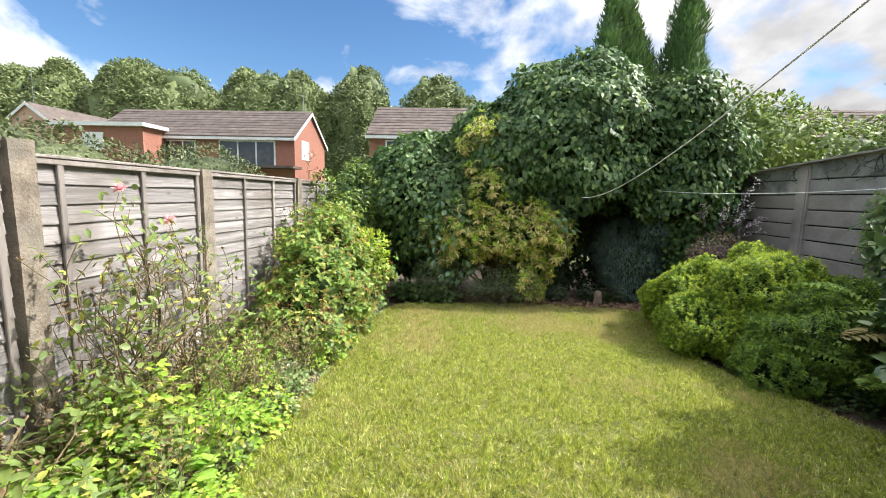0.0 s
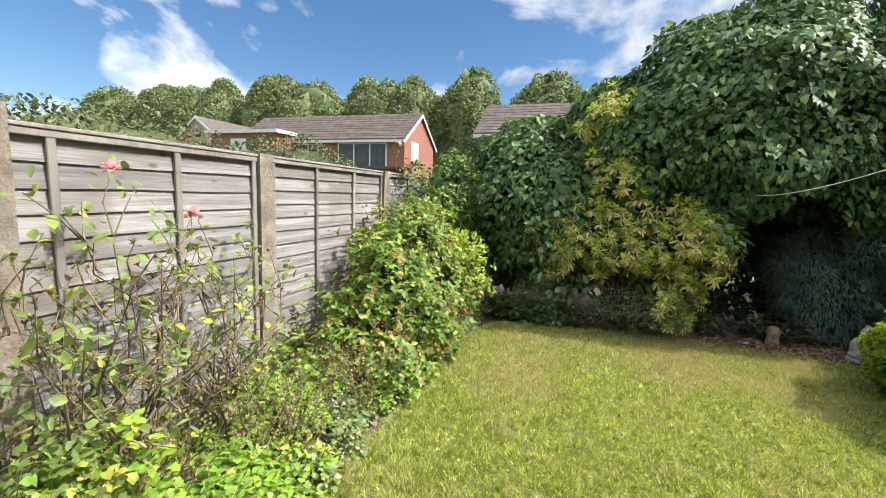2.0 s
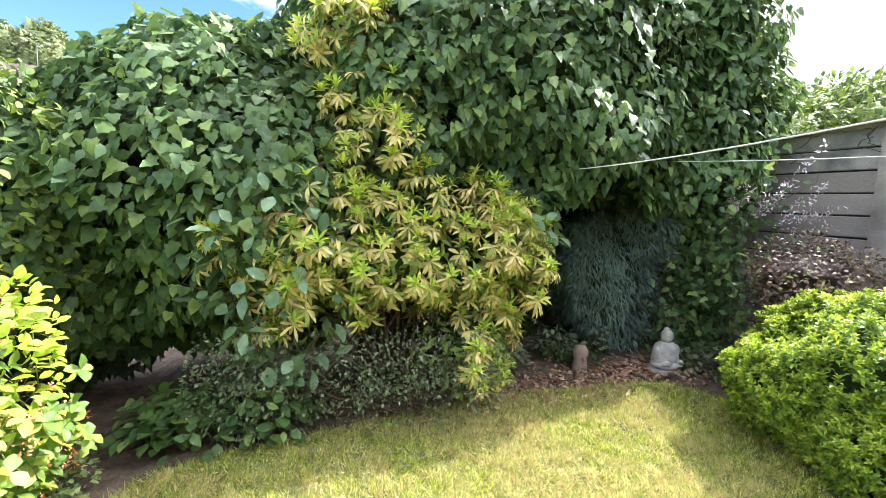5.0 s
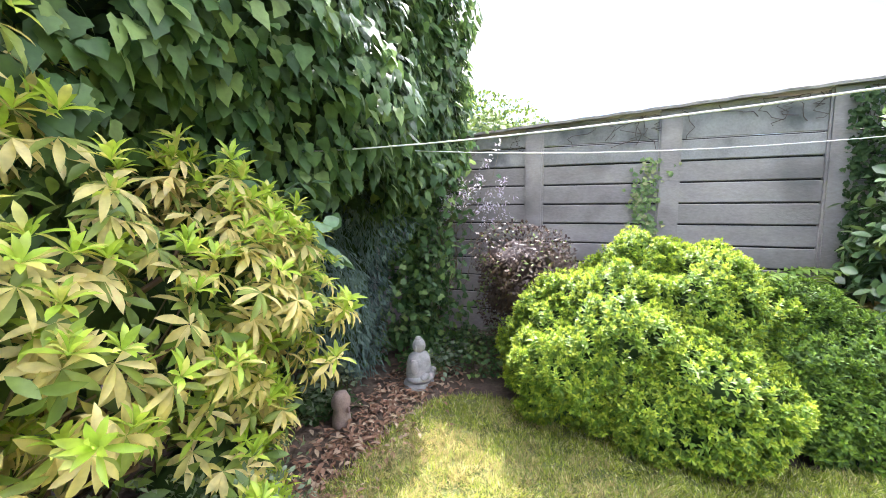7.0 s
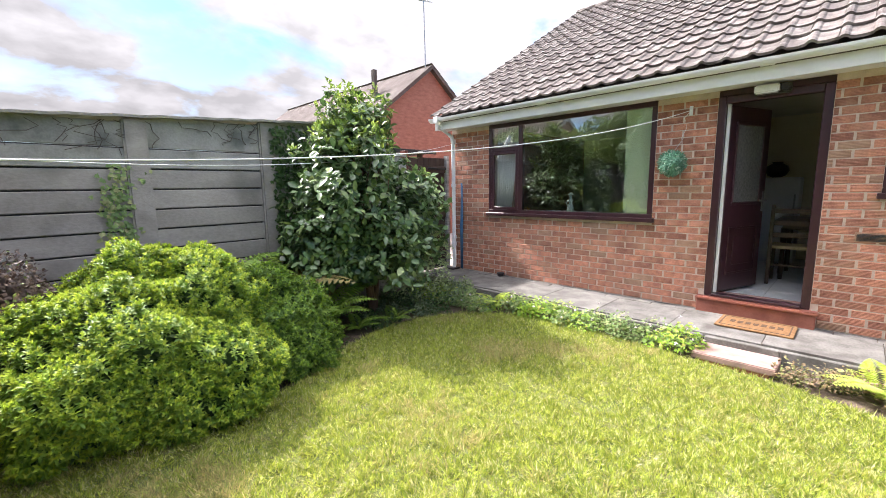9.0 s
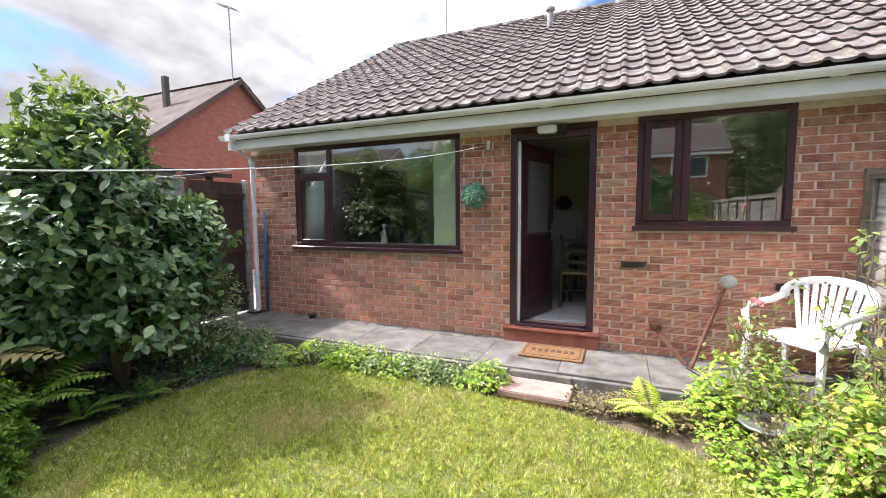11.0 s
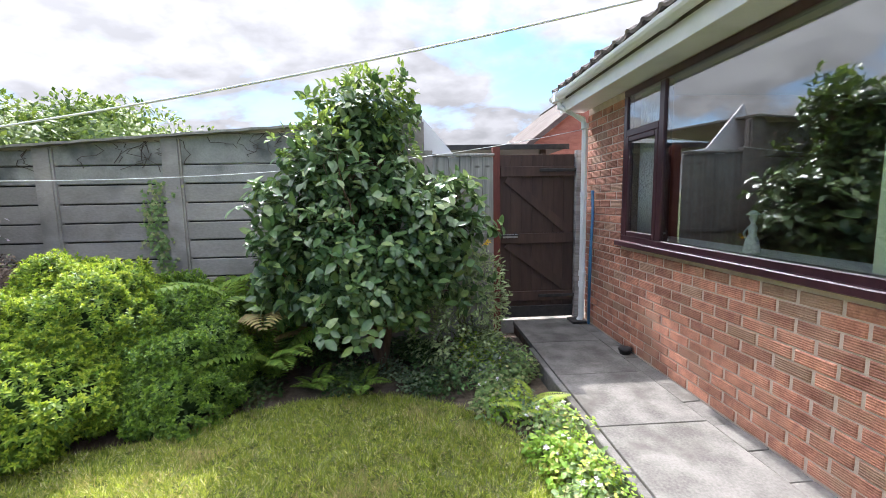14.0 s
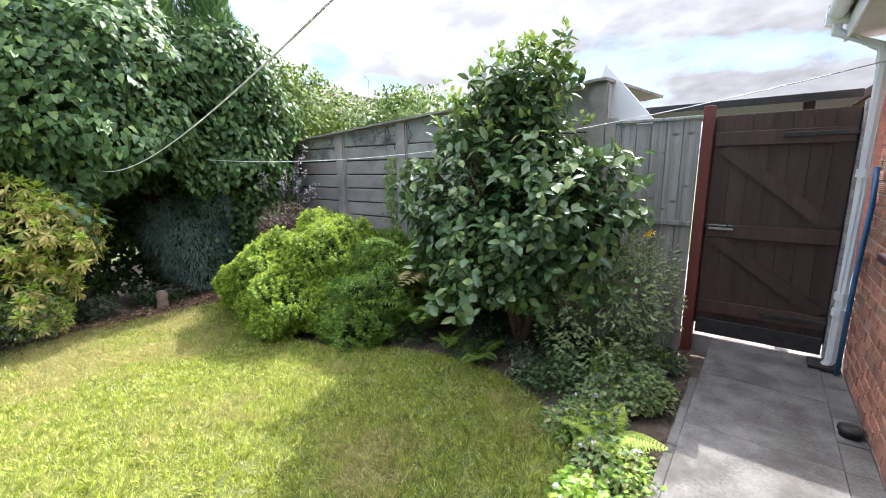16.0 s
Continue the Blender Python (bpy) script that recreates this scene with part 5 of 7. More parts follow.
cot = thing("cotoneaster", "low grey-green small-leaved cotoneaster sprays", "bush", (0.0, 6.1, -0.1))
p, nn = shell(rng, [((-0.15, 6.05, 0.22), (0.6, 0.25, 0.34)), ((0.25, 6.0, 0.2), (0.35, 0.25, 0.3)), ((-1.0, 6.15, 0.25), (0.5, 0.3, 0.4))], 1500, 0.12, 2.5, 0.45, -0.08, 4.4)
foliage("leaves", p, nn + rng.normal(size=nn.shape) * 0.8, nn, rng.uniform(0.02, 0.038, len(p)), rng.uniform(0.012, 0.02, len(p)), KITE, M_COTON, cot)
stems("stem_growth", (-0.1, 6.12, -0.1), [tuple(c) for c in p[rng.integers(0, len(p), 30)]], 0.005, M_BARK, cot, rng)

# blue conifer in the hollow
rng = np.random.default_rng(23)
blue = thing("blue_conifer", "drooping blue-grey conifer in deep shade", "conifer", (2.2, 6.95, -0.1))
p, nn = shell(rng, [((2.2, 6.95, 0.55), (0.5, 0.35, 0.75)), ((2.4, 6.85, 1.2), (0.35, 0.32, 0.6)), ((1.85, 7.0, 0.7), (0.35, 0.35, 0.55))], 3800, 0.2, 3, 0.25, -0.05, 1.0)
foliage("sprays", p, nn * 0.5 + rng.normal(size=nn.shape) * 0.35 + np.array((0, 0, -0.9)), nn, rng.uniform(0.05, 0.09, len(p)), rng.uniform(0.008, 0.014, len(p)), KITE, M_LEAFBLUE, blue)
# filler core in the shade-dark leaf colour, behind the sprays
core("inner_growth", [((2.2, 6.97, 0.5), (0.34, 0.2, 0.56)), ((2.4, 6.9, 1.1), (0.2, 0.18, 0.45))], 1.0, M_LEAFIVYSHADE, blue, 0.4)
stems("trunk", (2.2, 6.95, -0.1), [(2.35, 6.9, 1.5)], 0.05, M_BARK, blue, rng, 0.02)

# tall columnar conifers behind
for (cx, cy, h, rad) in ((3.0, 10.0, 6.0, 0.72), (4.15, 10.2, 6.2, 0.72)):
    rng = np.random.default_rng(int(h * 100))
    con = thing("conifer", "tall dark green columnar conifer", "conifer", (cx, cy, -0.2), "columnar conifers")
    cols = [((cx, cy, h * 0.42), (rad, rad, h * 0.45))] + [((cx + rng.normal() * rad * 0.5, cy + rng.normal() * 0.2, h * 0.62 + 0.3 * i), (rad * 0.5, rad * 0.5, h * 0.32)) for i in range(3)]
    p, nn = shell(rng, cols, 620, 0.16, 1.6, 0.25, 0.0, h)
    foliage("crown", p, nn * 0.5 + rng.normal(size=nn.shape) * 0.25 + np.array((0, 0, 0.9)), nn, rng.uniform(0.12, 0.24, len(p)), rng.uniform(0.03, 0.05, len(p)), KITE, M_LEAFCONIFER, con)
    core("inner_growth", cols, 0.82, M_LEAFCONIFER, con)
    stems("trunk", (cx, cy, -0.2), [(cx, cy, h * 0.8)], 0.14, M_BARK, con, rng, 0.0, 8)


def leafy_tree(at, blobs, leaf, density, material, name, label, cat, seed, trunk=0.12, shape=KITE, group="", inner=0.7):
    rng = np.random.default_rng(seed)
    t = thing(name, label, cat, at, group)
    p, nn = shell(rng, blobs, density, 0.3 * max(b[1][0] for b in blobs) ** 0.5, 0.9 / max(b[1][0] for b in blobs) ** 0.5, 0.35 * blobs[0][1][0], at[2] + 0.1, seed)
    foliage("crown", p, nn * 0.5 + rng.normal(size=nn.shape) * 0.7 + np.array((0, 0, -0.15)), nn + np.array((0, 0, 0.5)), leaf * rng.uniform(0.7, 1.3, len(p)), leaf * 0.6 * rng.uniform(0.7, 1.3, len(p)), shape, material, t)
    if inner:
        core("inner_growth", blobs, inner, material, t, 0.4)
    if trunk:
        stems("trunk", at, [b[0] for b in blobs], trunk, M_BARK, t, rng, 0.05, 7)
    return t


leafy_tree((5.4, 8.6, -0.2), [((5.2, 8.6, 2.5), (1.1, 1.0, 1.1)), ((6.3, 8.3, 2.25), (1.0, 0.9, 0.9)), ((4.6, 8.9, 2.9), (0.8, 0.8, 1.0))], 0.10, 330, M_LEAFBRIGHT, "tree", "sunlit yellow-green tree behind the garage wall", "tree", 31)
leafy_tree((7.8, 7.2, -0.2), [((7.6, 7.2, 2.4), (1.3, 1.0, 0.9)), ((9.0, 6.6, 2.2), (1.0, 0.9, 0.8)), ((8.2, 8.2, 2.8), (1.2, 1.0, 0.9))], 0.11, 260, M_LEAFBRIGHT, "tree", "bright green hedge trees beyond the garage", "tree", 32)
leafy_tree((-4.3, 4.4, -0.2), [((-4.5, 3.4, 1.42), (0.5, 1.6, 0.78)), ((-4.5, 5.8, 1.46), (0.5, 1.7, 0.75))], 0.05, 700, M_LEAFHEDGE, "hedge", "clipped dark hedge showing above the fence", "hedge", 33, 0.05)
leafy_tree((-5.6, 1.4, -0.2), [((-5.6, 1.2, 1.5), (0.5, 1.6, 0.85)), ((-5.8, 3.6, 1.5), (0.45, 1.5, 0.8))], 0.06, 420, M_LEAFHEDGE, "hedge", "dense green neighbouring hedge", "hedge", 34, 0.05)
leafy_tree((-2.45, 7.1, -0.1), [((-2.45, 6.35, 1.5), (0.32, 0.4, 0.6)), ((-2.75, 5.9, 1.45), (0.18, 0.25, 0.5)), ((-2.1, 6.6, 1.2), (0.3, 0.3, 0.6))], 0.055, 480, M_LEAFBRIGHT, "shrub", "light green upright shrub against the fence end", "bush", 35, 0.02, OVATE, inner=0)

# raspberry canes by the fence
rng = np.random.default_rng(41)
ras = thing("raspberry_bush", "dense raspberry bush with reddish fruit heads", "bush", (-2.35, 4.9, -0.08))
RASP = [((-2.4, 5.0, 0.52), (0.54, 0.85, 0.76)), ((-2.3, 4.25, 0.35), (0.5, 0.55, 0.5)), ((-2.5, 5.6, 0.65), (0.4, 0.5, 0.72)), ((-2.1, 5.1, 0.45), (0.3, 0.6, 0.5)), ((-2.35, 3.85, 0.14), (0.5, 0.42, 0.36)), ((-2.08, 4.4, 0.12), (0.28, 0.6, 0.34)), ((-2.02, 5.3, 0.2), (0.26, 0.5, 0.4))]
p, nn = shell(rng, RASP, 400, 0.32, 2.6, 0.18, -0.02, 1.0)
up = (rng.random(len(p)) < 0.12) & (p[:, 2] > 0.25)
p[up] += nn[up] * rng.uniform(0.03, 0.14, (up.sum(), 1)) + np.array((0, 0, 0.07))
p[:, 0] = np.maximum(p[:, 0], -2.9)
q, w, f = rosettes(rng, p, nn, 4, 1.05, 0.35, 0.5)
foliage("leaves", q, w * 0.9 + np.array((0, 0, -0.25)), f + np.array((0, 0, 0.6)), rng.uniform(0.038, 0.072, len(q)), rng.uniform(0.028, 0.05, len(q)), OVATE, M_LEAFBRAMBLE, ras)
p2, n2 = shell(rng, RASP, 120, 0.32, 2.6, 0.0, 0.1, 1.0)
q, w, f = rosettes(rng, p2 + n2 * 0.03, n2, 9, 1.1, 0.6)
foliage("fruiting", q + rng.normal(size=q.shape) * 0.012, w, f, rng.uniform(0.012, 0.022, len(q)), 0.009, KITE, M_BERRY, ras)
# filler core darkened so that the gaps between canes look shaded
core("inner_growth", RASP, 0.55, M_LEAFIVYSHADE, ras)
stems("canes", (-2.4, 4.9, -0.08), [tuple(x) for x in p[rng.integers(0, len(p), 40)]], 0.007, M_TWIGGREEN, ras, rng)
lime = thing("lime_shrub", "bright lime-green spiraea beside the lawn edge", "bush", (-1.95, 5.45, -0.08))
p, nn = shell(rng, [((-1.95, 5.45, 0.62), (0.27, 0.36, 0.42))], 420, 0.1, 2.5, 0.12, 0.0, 5.0)
foliage("leaves", p, nn + rng.normal(size=nn.shape) * 0.5, nn + np.array((0, 0, 0.6)), rng.uniform(0.04, 0.07, len(p)), rng.uniform(0.025, 0.042, len(p)), OVATE, M_LEAFLIME, lime)
stems("stem_growth", (-1.95, 5.5, -0.08), [tuple(x) for x in p[rng.integers(0, len(p), 16)]], 0.006, M_TWIGGREEN, lime, rng)
grey = thing("grey_cushion", "grey-leaved cushion plant with dark pink flowers", "plant", (-1.85, 5.0, -0.07))
p, nn = shell(rng, [((-1.86, 5.0, 0.1), (0.2, 0.26, 0.28))], 1500, 0.06, 4, 0.1, -0.05, 5.5)
foliage("leaves", p, nn + rng.normal(size=nn.shape) * 0.6, nn, rng.uniform(0.018, 0.03, len(p)), 0.01, KITE, M_COTON, grey)


def clump(name, x, y, w, h, leaf, n, material, label, cat, seed, shape=OVATE, flowers=None, group="", base=None):
    """A low plant: leaves on short stalks in a mound."""
    rng = np.random.default_rng(seed)
    z = gz(y) - 0.02 if base is None else base
    t = thing(name, label, cat, (x, y, z), group)
    a, rr = rng.random(n) * 6.283, np.sqrt(rng.random(n))
    hh = h * (0.35 + 0.65 * rng.random(n)) * (1 - 0.6 * rr ** 2)
    p = np.stack([x + w * rr * np.cos(a), y + w * rr * np.sin(a), z + hh], 1)
    out = np.stack([np.cos(a), np.sin(a), np.full(n, -0.1)], 1)
    foliage("leaves", p, out + rng.normal(size=p.shape) * 0.5, np.array((0, 0, 1.0)) + out * 0.4 + rng.normal(size=p.shape) * 0.25, leaf * rng.uniform(0.6, 1.3, n), leaf * 0.8 * rng.uniform(0.6, 1.3, n), shape, material, t)
    stems("stalk_tuft", (x, y, z), [tuple(c) for c in p[: min(n, 24)]], 0.003, M_TWIGGREEN, t, rng, 0.02, 3, 3)
    if flowers is not None:
        fp = p[rng.integers(0, n, 7)] + np.array((0, 0, 0.05))
        q, wv, f = rosettes(rng, fp, np.tile(np.array((0, 0, 1.0)), (7, 1)), 6, 1.0, 0.5)
        foliage("flowers", q, wv, f, 0.02, 0.014, OVATE, flowers, t)
    return t


r = random.Random(77)
for k in range(34):        # bright low leaves over the fence-side bed
    y = 1.25 + 2.9 * r.random()
    x = -2.85 + 0.95 * r.random() ** 0.8
    if y < 1.9:
        x = -2.8 + 1.05 * r.random()
    clump("strawberry_plant", x, y, r.uniform(0.14, 0.24), r.uniform(0.14, 0.30), r.uniform(0.028, 0.046), r.randint(190, 260), M_LEAFLOW, "low bright green strawberry-like plant in the bed", "plant", 100 + k, LOBED, group="low plants in the fence bed")
for k, (x, y, w, h) in enumerate(((-2.66, 3.3, 0.27, 0.42), (-2.42, 3.45, 0.22, 0.34), (-2.7, 3.0, 0.2, 0.38), (-2.2, 2.35, 0.22, 0.24), (-2.45, 1.35, 0.28, 0.34), (-2.75, 1.15, 0.24, 0.4), (-2.15, 1.75, 0.22, 0.26))):
    clump("lady_mantle", x, y, w, h, 0.068, 170, M_LEAFMANTLE, "clump of broad bright green rounded leaves", "plant", 440 + k, OVATE, None, "broad-leaved plants in the fence bed")
for k in range(12):
    y = 2.9 + 1.3 * r.random()
    clump("geranium", -2.0 - 0.35 * r.random(), y, 0.16, 0.16, 0.035, 160, M_LEAFGREY, "low grey-green hardy geranium at the lawn edge", "plant", 200 + k, LOBED, M_PALEPETAL, "geraniums at the lawn edge")
for k in range(26):
    y = 1.9 + 4.0 * k / 25
    clump("edge_plant", -1.93 + r.uniform(-0.1, 0.06), y, r.uniform(0.1, 0.16), r.uniform(0.1, 0.2), r.uniform(0.028, 0.045), 130, r.choice([M_LEAFGREY, M_LEAFLOW, M_LEAFGREY]), "low green plant spilling over the lawn edge", "plant", 240 + k, LOBED, None, "edge plants of the fence bed")
for k in range(30):        # spent stalks
    x, y = -2.75 + 0.8 * r.random(), 1.5 + 2.4 * r.random()
    rg = np.random.default_rng(300 + k)
    t = thing("dead_stalks", "tangle of brown dead flower stalks", "plant", (x, y, gz(y) - 0.02), "spent stalks in the bed")
    tips = [(x + rg.normal() * 0.16, y + rg.normal() * 0.16, gz(y) + rg.uniform(0.2, 0.5)) for _ in range(14)]
    stems("stalk_tuft", (x, y, gz(y) - 0.03), tips, 0.0035, M_TWIG, t, rg, 0.04, 3, 4)
    tp = np.repeat(np.array(tips), 8, 0) + rg.normal(size=(112, 3)) * 0.03
    foliage("seed_growth", tp, rg.normal(size=tp.shape), rg.normal(size=tp.shape), rg.uniform(0.015, 0.03, len(tp)), 0.016, KITE, M_LEAFDRY, t)


def rose(x, y, h, n, seed, label, blooms=(), spread=0.45):
    rg = np.random.default_rng(seed)
    z = gz(y) - 0.03
    t = thing("rose_bush", label, "rose", (x, y, z), "rose bushes")
    tips = []
    for _ in range(n):
        a = rg.random() * 6.283
        s = spread * rg.random() ** 0.7
        tips.append((max(x + s * math.cos(a), FX + 0.08), y + s * math.sin(a), z + h * rg.uniform(0.55, 1.0)))
    for b in blooms:
        tips.append(b)
    stems("stem_growth", (x, y, z), tips, 0.0075, M_TWIG, t, rg, 0.11, 5, 7)
    side = []
    for tip in tips:
        for _ in range(7):
            f = rg.uniform(0.3, 1.0)
            b = np.array((x, y, z)) * (1 - f) + np.array(tip) * f
            side.append((b, b + rg.normal(size=3) * 0.10 + np.array((0, 0, 0.08))))
    bm = bmesh.new()
    for a, b in side:
        tube(bm, [a, (a + b) / 2 + rg.normal(size=3) * 0.015, b], [0.004, 0.003, 0.002], 4)
    tagged(part("twig_growth", bm, M_TWIG, t), kind="stuff")
    ends = np.array([b for _, b in side] + [list(c) for c in tips])
    ends[:, 0] = np.maximum(ends[:, 0], FX + 0.06)
    k = rg.random(len(ends)) < 0.55
    q, w, f = rosettes(rg, ends[k], np.tile(np.array((0.2, 0, 0.8)), (k.sum(), 1)), 5, 1.2, 0.2)
    foliage("leaves", q + rg.normal(size=q.shape) * 0.03, w + np.array((0, 0, -0.2)), f, rg.uniform(0.035, 0.07, len(q)), rg.uniform(0.02, 0.042, len(q)), OVATE, M_LEAFROSE, t)
    hips = ends[~k]
    q, w, f = rosettes(rg, hips, np.tile(np.array((0, 0, 1.0)), (len(hips), 1)), 6, 0.7, 0.4)
    foliage("hip_growth", q, w, f, 0.03, 0.018, KITE, M_LEAFDRY, t)
    if blooms:
        bp = np.array(blooms, float)
        q, w, f = rosettes(rg, bp, np.tile(np.array((0.2, 0, 0.8)), (len(bp), 1)), 16, 1.0, 0.5)
        foliage("blooms", q, w, f, 0.045, 0.035, OVATE, M_PINK, t, "faded pink rose blooms")


rose(-2.55, 2.05, 1.45, 19, 401, "leggy rose bush with a faded pink bloom", [(-2.62, 2.14, 1.55), (-2.6, 2.5, 1.35)])
rose(-2.62, 2.65, 1.3, 16, 402, "leggy bare-stemmed rose bush by the fence")
rose(-2.7, 1.45, 0.8, 5, 403, "small leggy rose bush near the house end")
rose(-2.75, 5.0, 1.85, 3, 404, "tall thin rose stems above the fence", [(-2.75, 5.35, 2.05)], 0.15)
rose(-2.12, 0.92, 0.8, 6, 405, "rose bush with faded pink blooms beside the chair", [(-2.1, 0.55, 0.79), (-2.0, 0.56, 0.58), (-2.13, 0.58, 0.78), (-1.98, 0.59, 0.57)], 0.2)
rose(-2.72, 0.9, 1.25, 6, 406, "arching rose bush at the fence near the house", (), 0.35)

# hebes on the garage side
rng = np.random.default_rng(51)
for label, blobs, mt, tip_mt, seed in (("dense mounded yellow-green hebe", [((2.35, 4.85, 0.32), (0.66, 0.66, 0.5)), ((2.62, 4.45, 0.42), (0.62, 0.62, 0.56)), ((2.14, 5.06, 0.22), (0.4, 0.36, 0.4)), ((2.02, 4.45, 0.18), (0.42, 0.5, 0.38)), ((2.66, 4.6, 0.64), (0.4, 0.4, 0.38))], M_LEAFHEBE, M_LEAFHEBETIP, 1),
                               ("dense mid-green hebe mound beside the yellow one", [((2.65, 3.75, 0.24), (0.58, 0.52, 0.46)), ((2.95, 4.1, 0.4), (0.5, 0.5, 0.42)), ((2.35, 3.7, 0.1), (0.4, 0.4, 0.3))], M_LEAFHEBEDK, M_LEAFHEBE, 2)):
    hebe = thing("hebe", label, "bush", (blobs[0][0][0], blobs[0][0][1], gz(4.5)), "hebe mounds")
    p, nn = shell(rng, blobs, 850, 0.13, 2.6, 0.03, gz(4.5), seed * 3.3)
    p = p + nn * (0.075 * cloud_noise(p, 6.5, seed * 2.0))[:, None]
    axis = unit(nn * 0.7 + np.array((0, 0, 0.75)) + rng.normal(size=nn.shape) * 0.22)
    # three tiers to a sprig, the tip tier yellower and paler
    for name, up, count, spread, first, size, mat in (("foliage", 0.0, 6, 1.0, 0.7, 0.042, mt), ("foliage", 0.028, 5, 0.85, 0.6, 0.038, mt), ("young_foliage", 0.052, 6, 0.65, 0.2, 0.032, tip_mt)):
        q, w, f = rosettes(rng, p + axis * up, axis * 4.0, count, spread, 0.0, first)
        foliage(name, q, w, f, size * rng.uniform(0.8, 1.15, len(q)), 0.4 * size * rng.uniform(0.85, 1.15, len(q)), LANCE, mat, hebe)
    # inner leaves and core darkened: shade between the sprigs put into colour
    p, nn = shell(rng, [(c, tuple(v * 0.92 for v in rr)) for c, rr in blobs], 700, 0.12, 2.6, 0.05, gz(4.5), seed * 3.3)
    foliage("inner_leaves", p, nn + rng.normal(size=nn.shape) * 0.8, nn, rng.uniform(0.04, 0.07, len(p)), 0.022, KITE, M_LEAFIVYSHADE, hebe)
    core("inner_growth", [(c, tuple(v * 0.8 for v in rr)) for c, rr in blobs], 1.0, M_LEAFIVYSHADE, hebe, 0.12)

# camellia
rng = np.random.default_rng(61)
cam_bush = thing("camellia", "tall camellia with large glossy dark leaves", "bush", (3.06, 2.26, -0.06))
CAM = [((2.95, 2.42, 1.02), (0.66, 0.8, 0.6)), ((3.02, 2.4, 1.55), (0.56, 0.7, 0.56)), ((3.08, 2.34, 1.98), (0.42, 0.46, 0.48)), ((2.85, 2.85, 0.95), (0.45, 0.4, 0.4)), ((2.9, 1.8, 1.2), (0.46, 0.46, 0.52)), ((2.85, 2.45, 0.72), (0.58, 0.66, 0.26)), ((2.85, 1.95, 0.78), (0.42, 0.36, 0.28))]
p, nn = shell(rng, CAM, 195, 0.36, 2.7, 0.38, 0.42, 8.0)
q, w, f = rosettes(rng, p, nn, 4, 1.1, 0.3, 0.45)
foliage("leaves", q + rng.normal(size=q.shape) * 0.02, w * 0.9 + np.array((0, 0, -0.2)), f + np.array((0, 0, 1.1)), rng.uniform(0.075, 0.13, len(q)), rng.uniform(0.048, 0.075, len(q)), OVATE, M_LEAFCAM, cam_bush)
# inner leaves in the shade-dark colour, so gaps in the crown read dark
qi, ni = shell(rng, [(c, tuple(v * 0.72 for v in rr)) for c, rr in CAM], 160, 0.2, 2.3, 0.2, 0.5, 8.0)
foliage("inner_leaves", qi, hang(rng, ni, 0.4, 0.6), ni + np.array((0, 0, 0.5)), rng.uniform(0.08, 0.12, len(qi)), rng.uniform(0.05, 0.07, len(qi)), OVATE, M_LEAFIVYSHADE, cam_bush)
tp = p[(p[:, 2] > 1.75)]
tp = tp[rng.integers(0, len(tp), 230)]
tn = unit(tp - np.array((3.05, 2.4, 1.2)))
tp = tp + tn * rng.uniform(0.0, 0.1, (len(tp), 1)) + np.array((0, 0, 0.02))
stems("shoot_growth", (3.06, 2.35, 1.5), [tuple(c) for c in tp[:70]], 0.006, M_BARK, cam_bush, rng, 0.03, 4)
# paler yellow-green leaves on the upper shoots
q, w, f = rosettes(rng, tp + np.array((0, 0, 0.06)), np.tile(np.array((0, 0, 1.0)), (len(tp), 1)), 6, 0.9, 0.6)
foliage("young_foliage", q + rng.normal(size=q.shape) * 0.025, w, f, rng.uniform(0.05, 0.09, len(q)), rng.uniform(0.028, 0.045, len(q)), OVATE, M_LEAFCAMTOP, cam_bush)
stems("branching", (3.06, 2.3, 0.3), [tuple(c) for c in p[rng.integers(0, len(p), 60)]], 0.012, M_BARK, cam_bush, rng, 0.06, 5)
stems("trunk", (3.06, 2.26, -0.08), [(3.05, 2.3, 1.2), (2.9, 2.6, 1.0), (3.1, 2.05, 1.1)], 0.04, M_BARK, cam_bush, rng, 0.03, 8)

shr = thing("potentilla", "rounded grey-green shrub with one yellow flower by the gate", "bush", (3.2, 1.35, -0.05))
p, nn = shell(rng, [((3.25, 1.38, 0.55), (0.44, 0.38, 0.52)), ((3.02, 1.36, 0.6), (0.36, 0.32, 0.42)), ((3.0, 1.62, 0.35), (0.42, 0.34, 0.42)), ((2.85, 1.4, 0.2), (0.35, 0.3, 0.3))], 620, 0.12, 2.5, 0.2, -0.02, 2.2)
foliage("leaves", p, nn + rng.normal(size=nn.shape) * 0.6, nn + np.array((0, 0, 0.4)), rng.uniform(0.035, 0.06, len(p)), rng.uniform(0.016, 0.026, len(p)), OVATE, M_LEAFSHRUB, shr)
stems("stem_growth", (3.2, 1.4, -0.05), [tuple(c) for c in p[rng.integers(0, len(p), 24)]], 0.006, M_TWIGGREEN, shr, rng)
q, w, f = rosettes(rng, np.array([(3.12, 1.22, 1.08), (3.1, 1.25, 1.06)]), np.array([(-0.5, 0, 0.8)] * 2), 10, 1.1, 0.3)
foliage("flower", q, w, f, 0.035, 0.016, LANCE, M_YELLOW, shr, "yellow daisy flower")


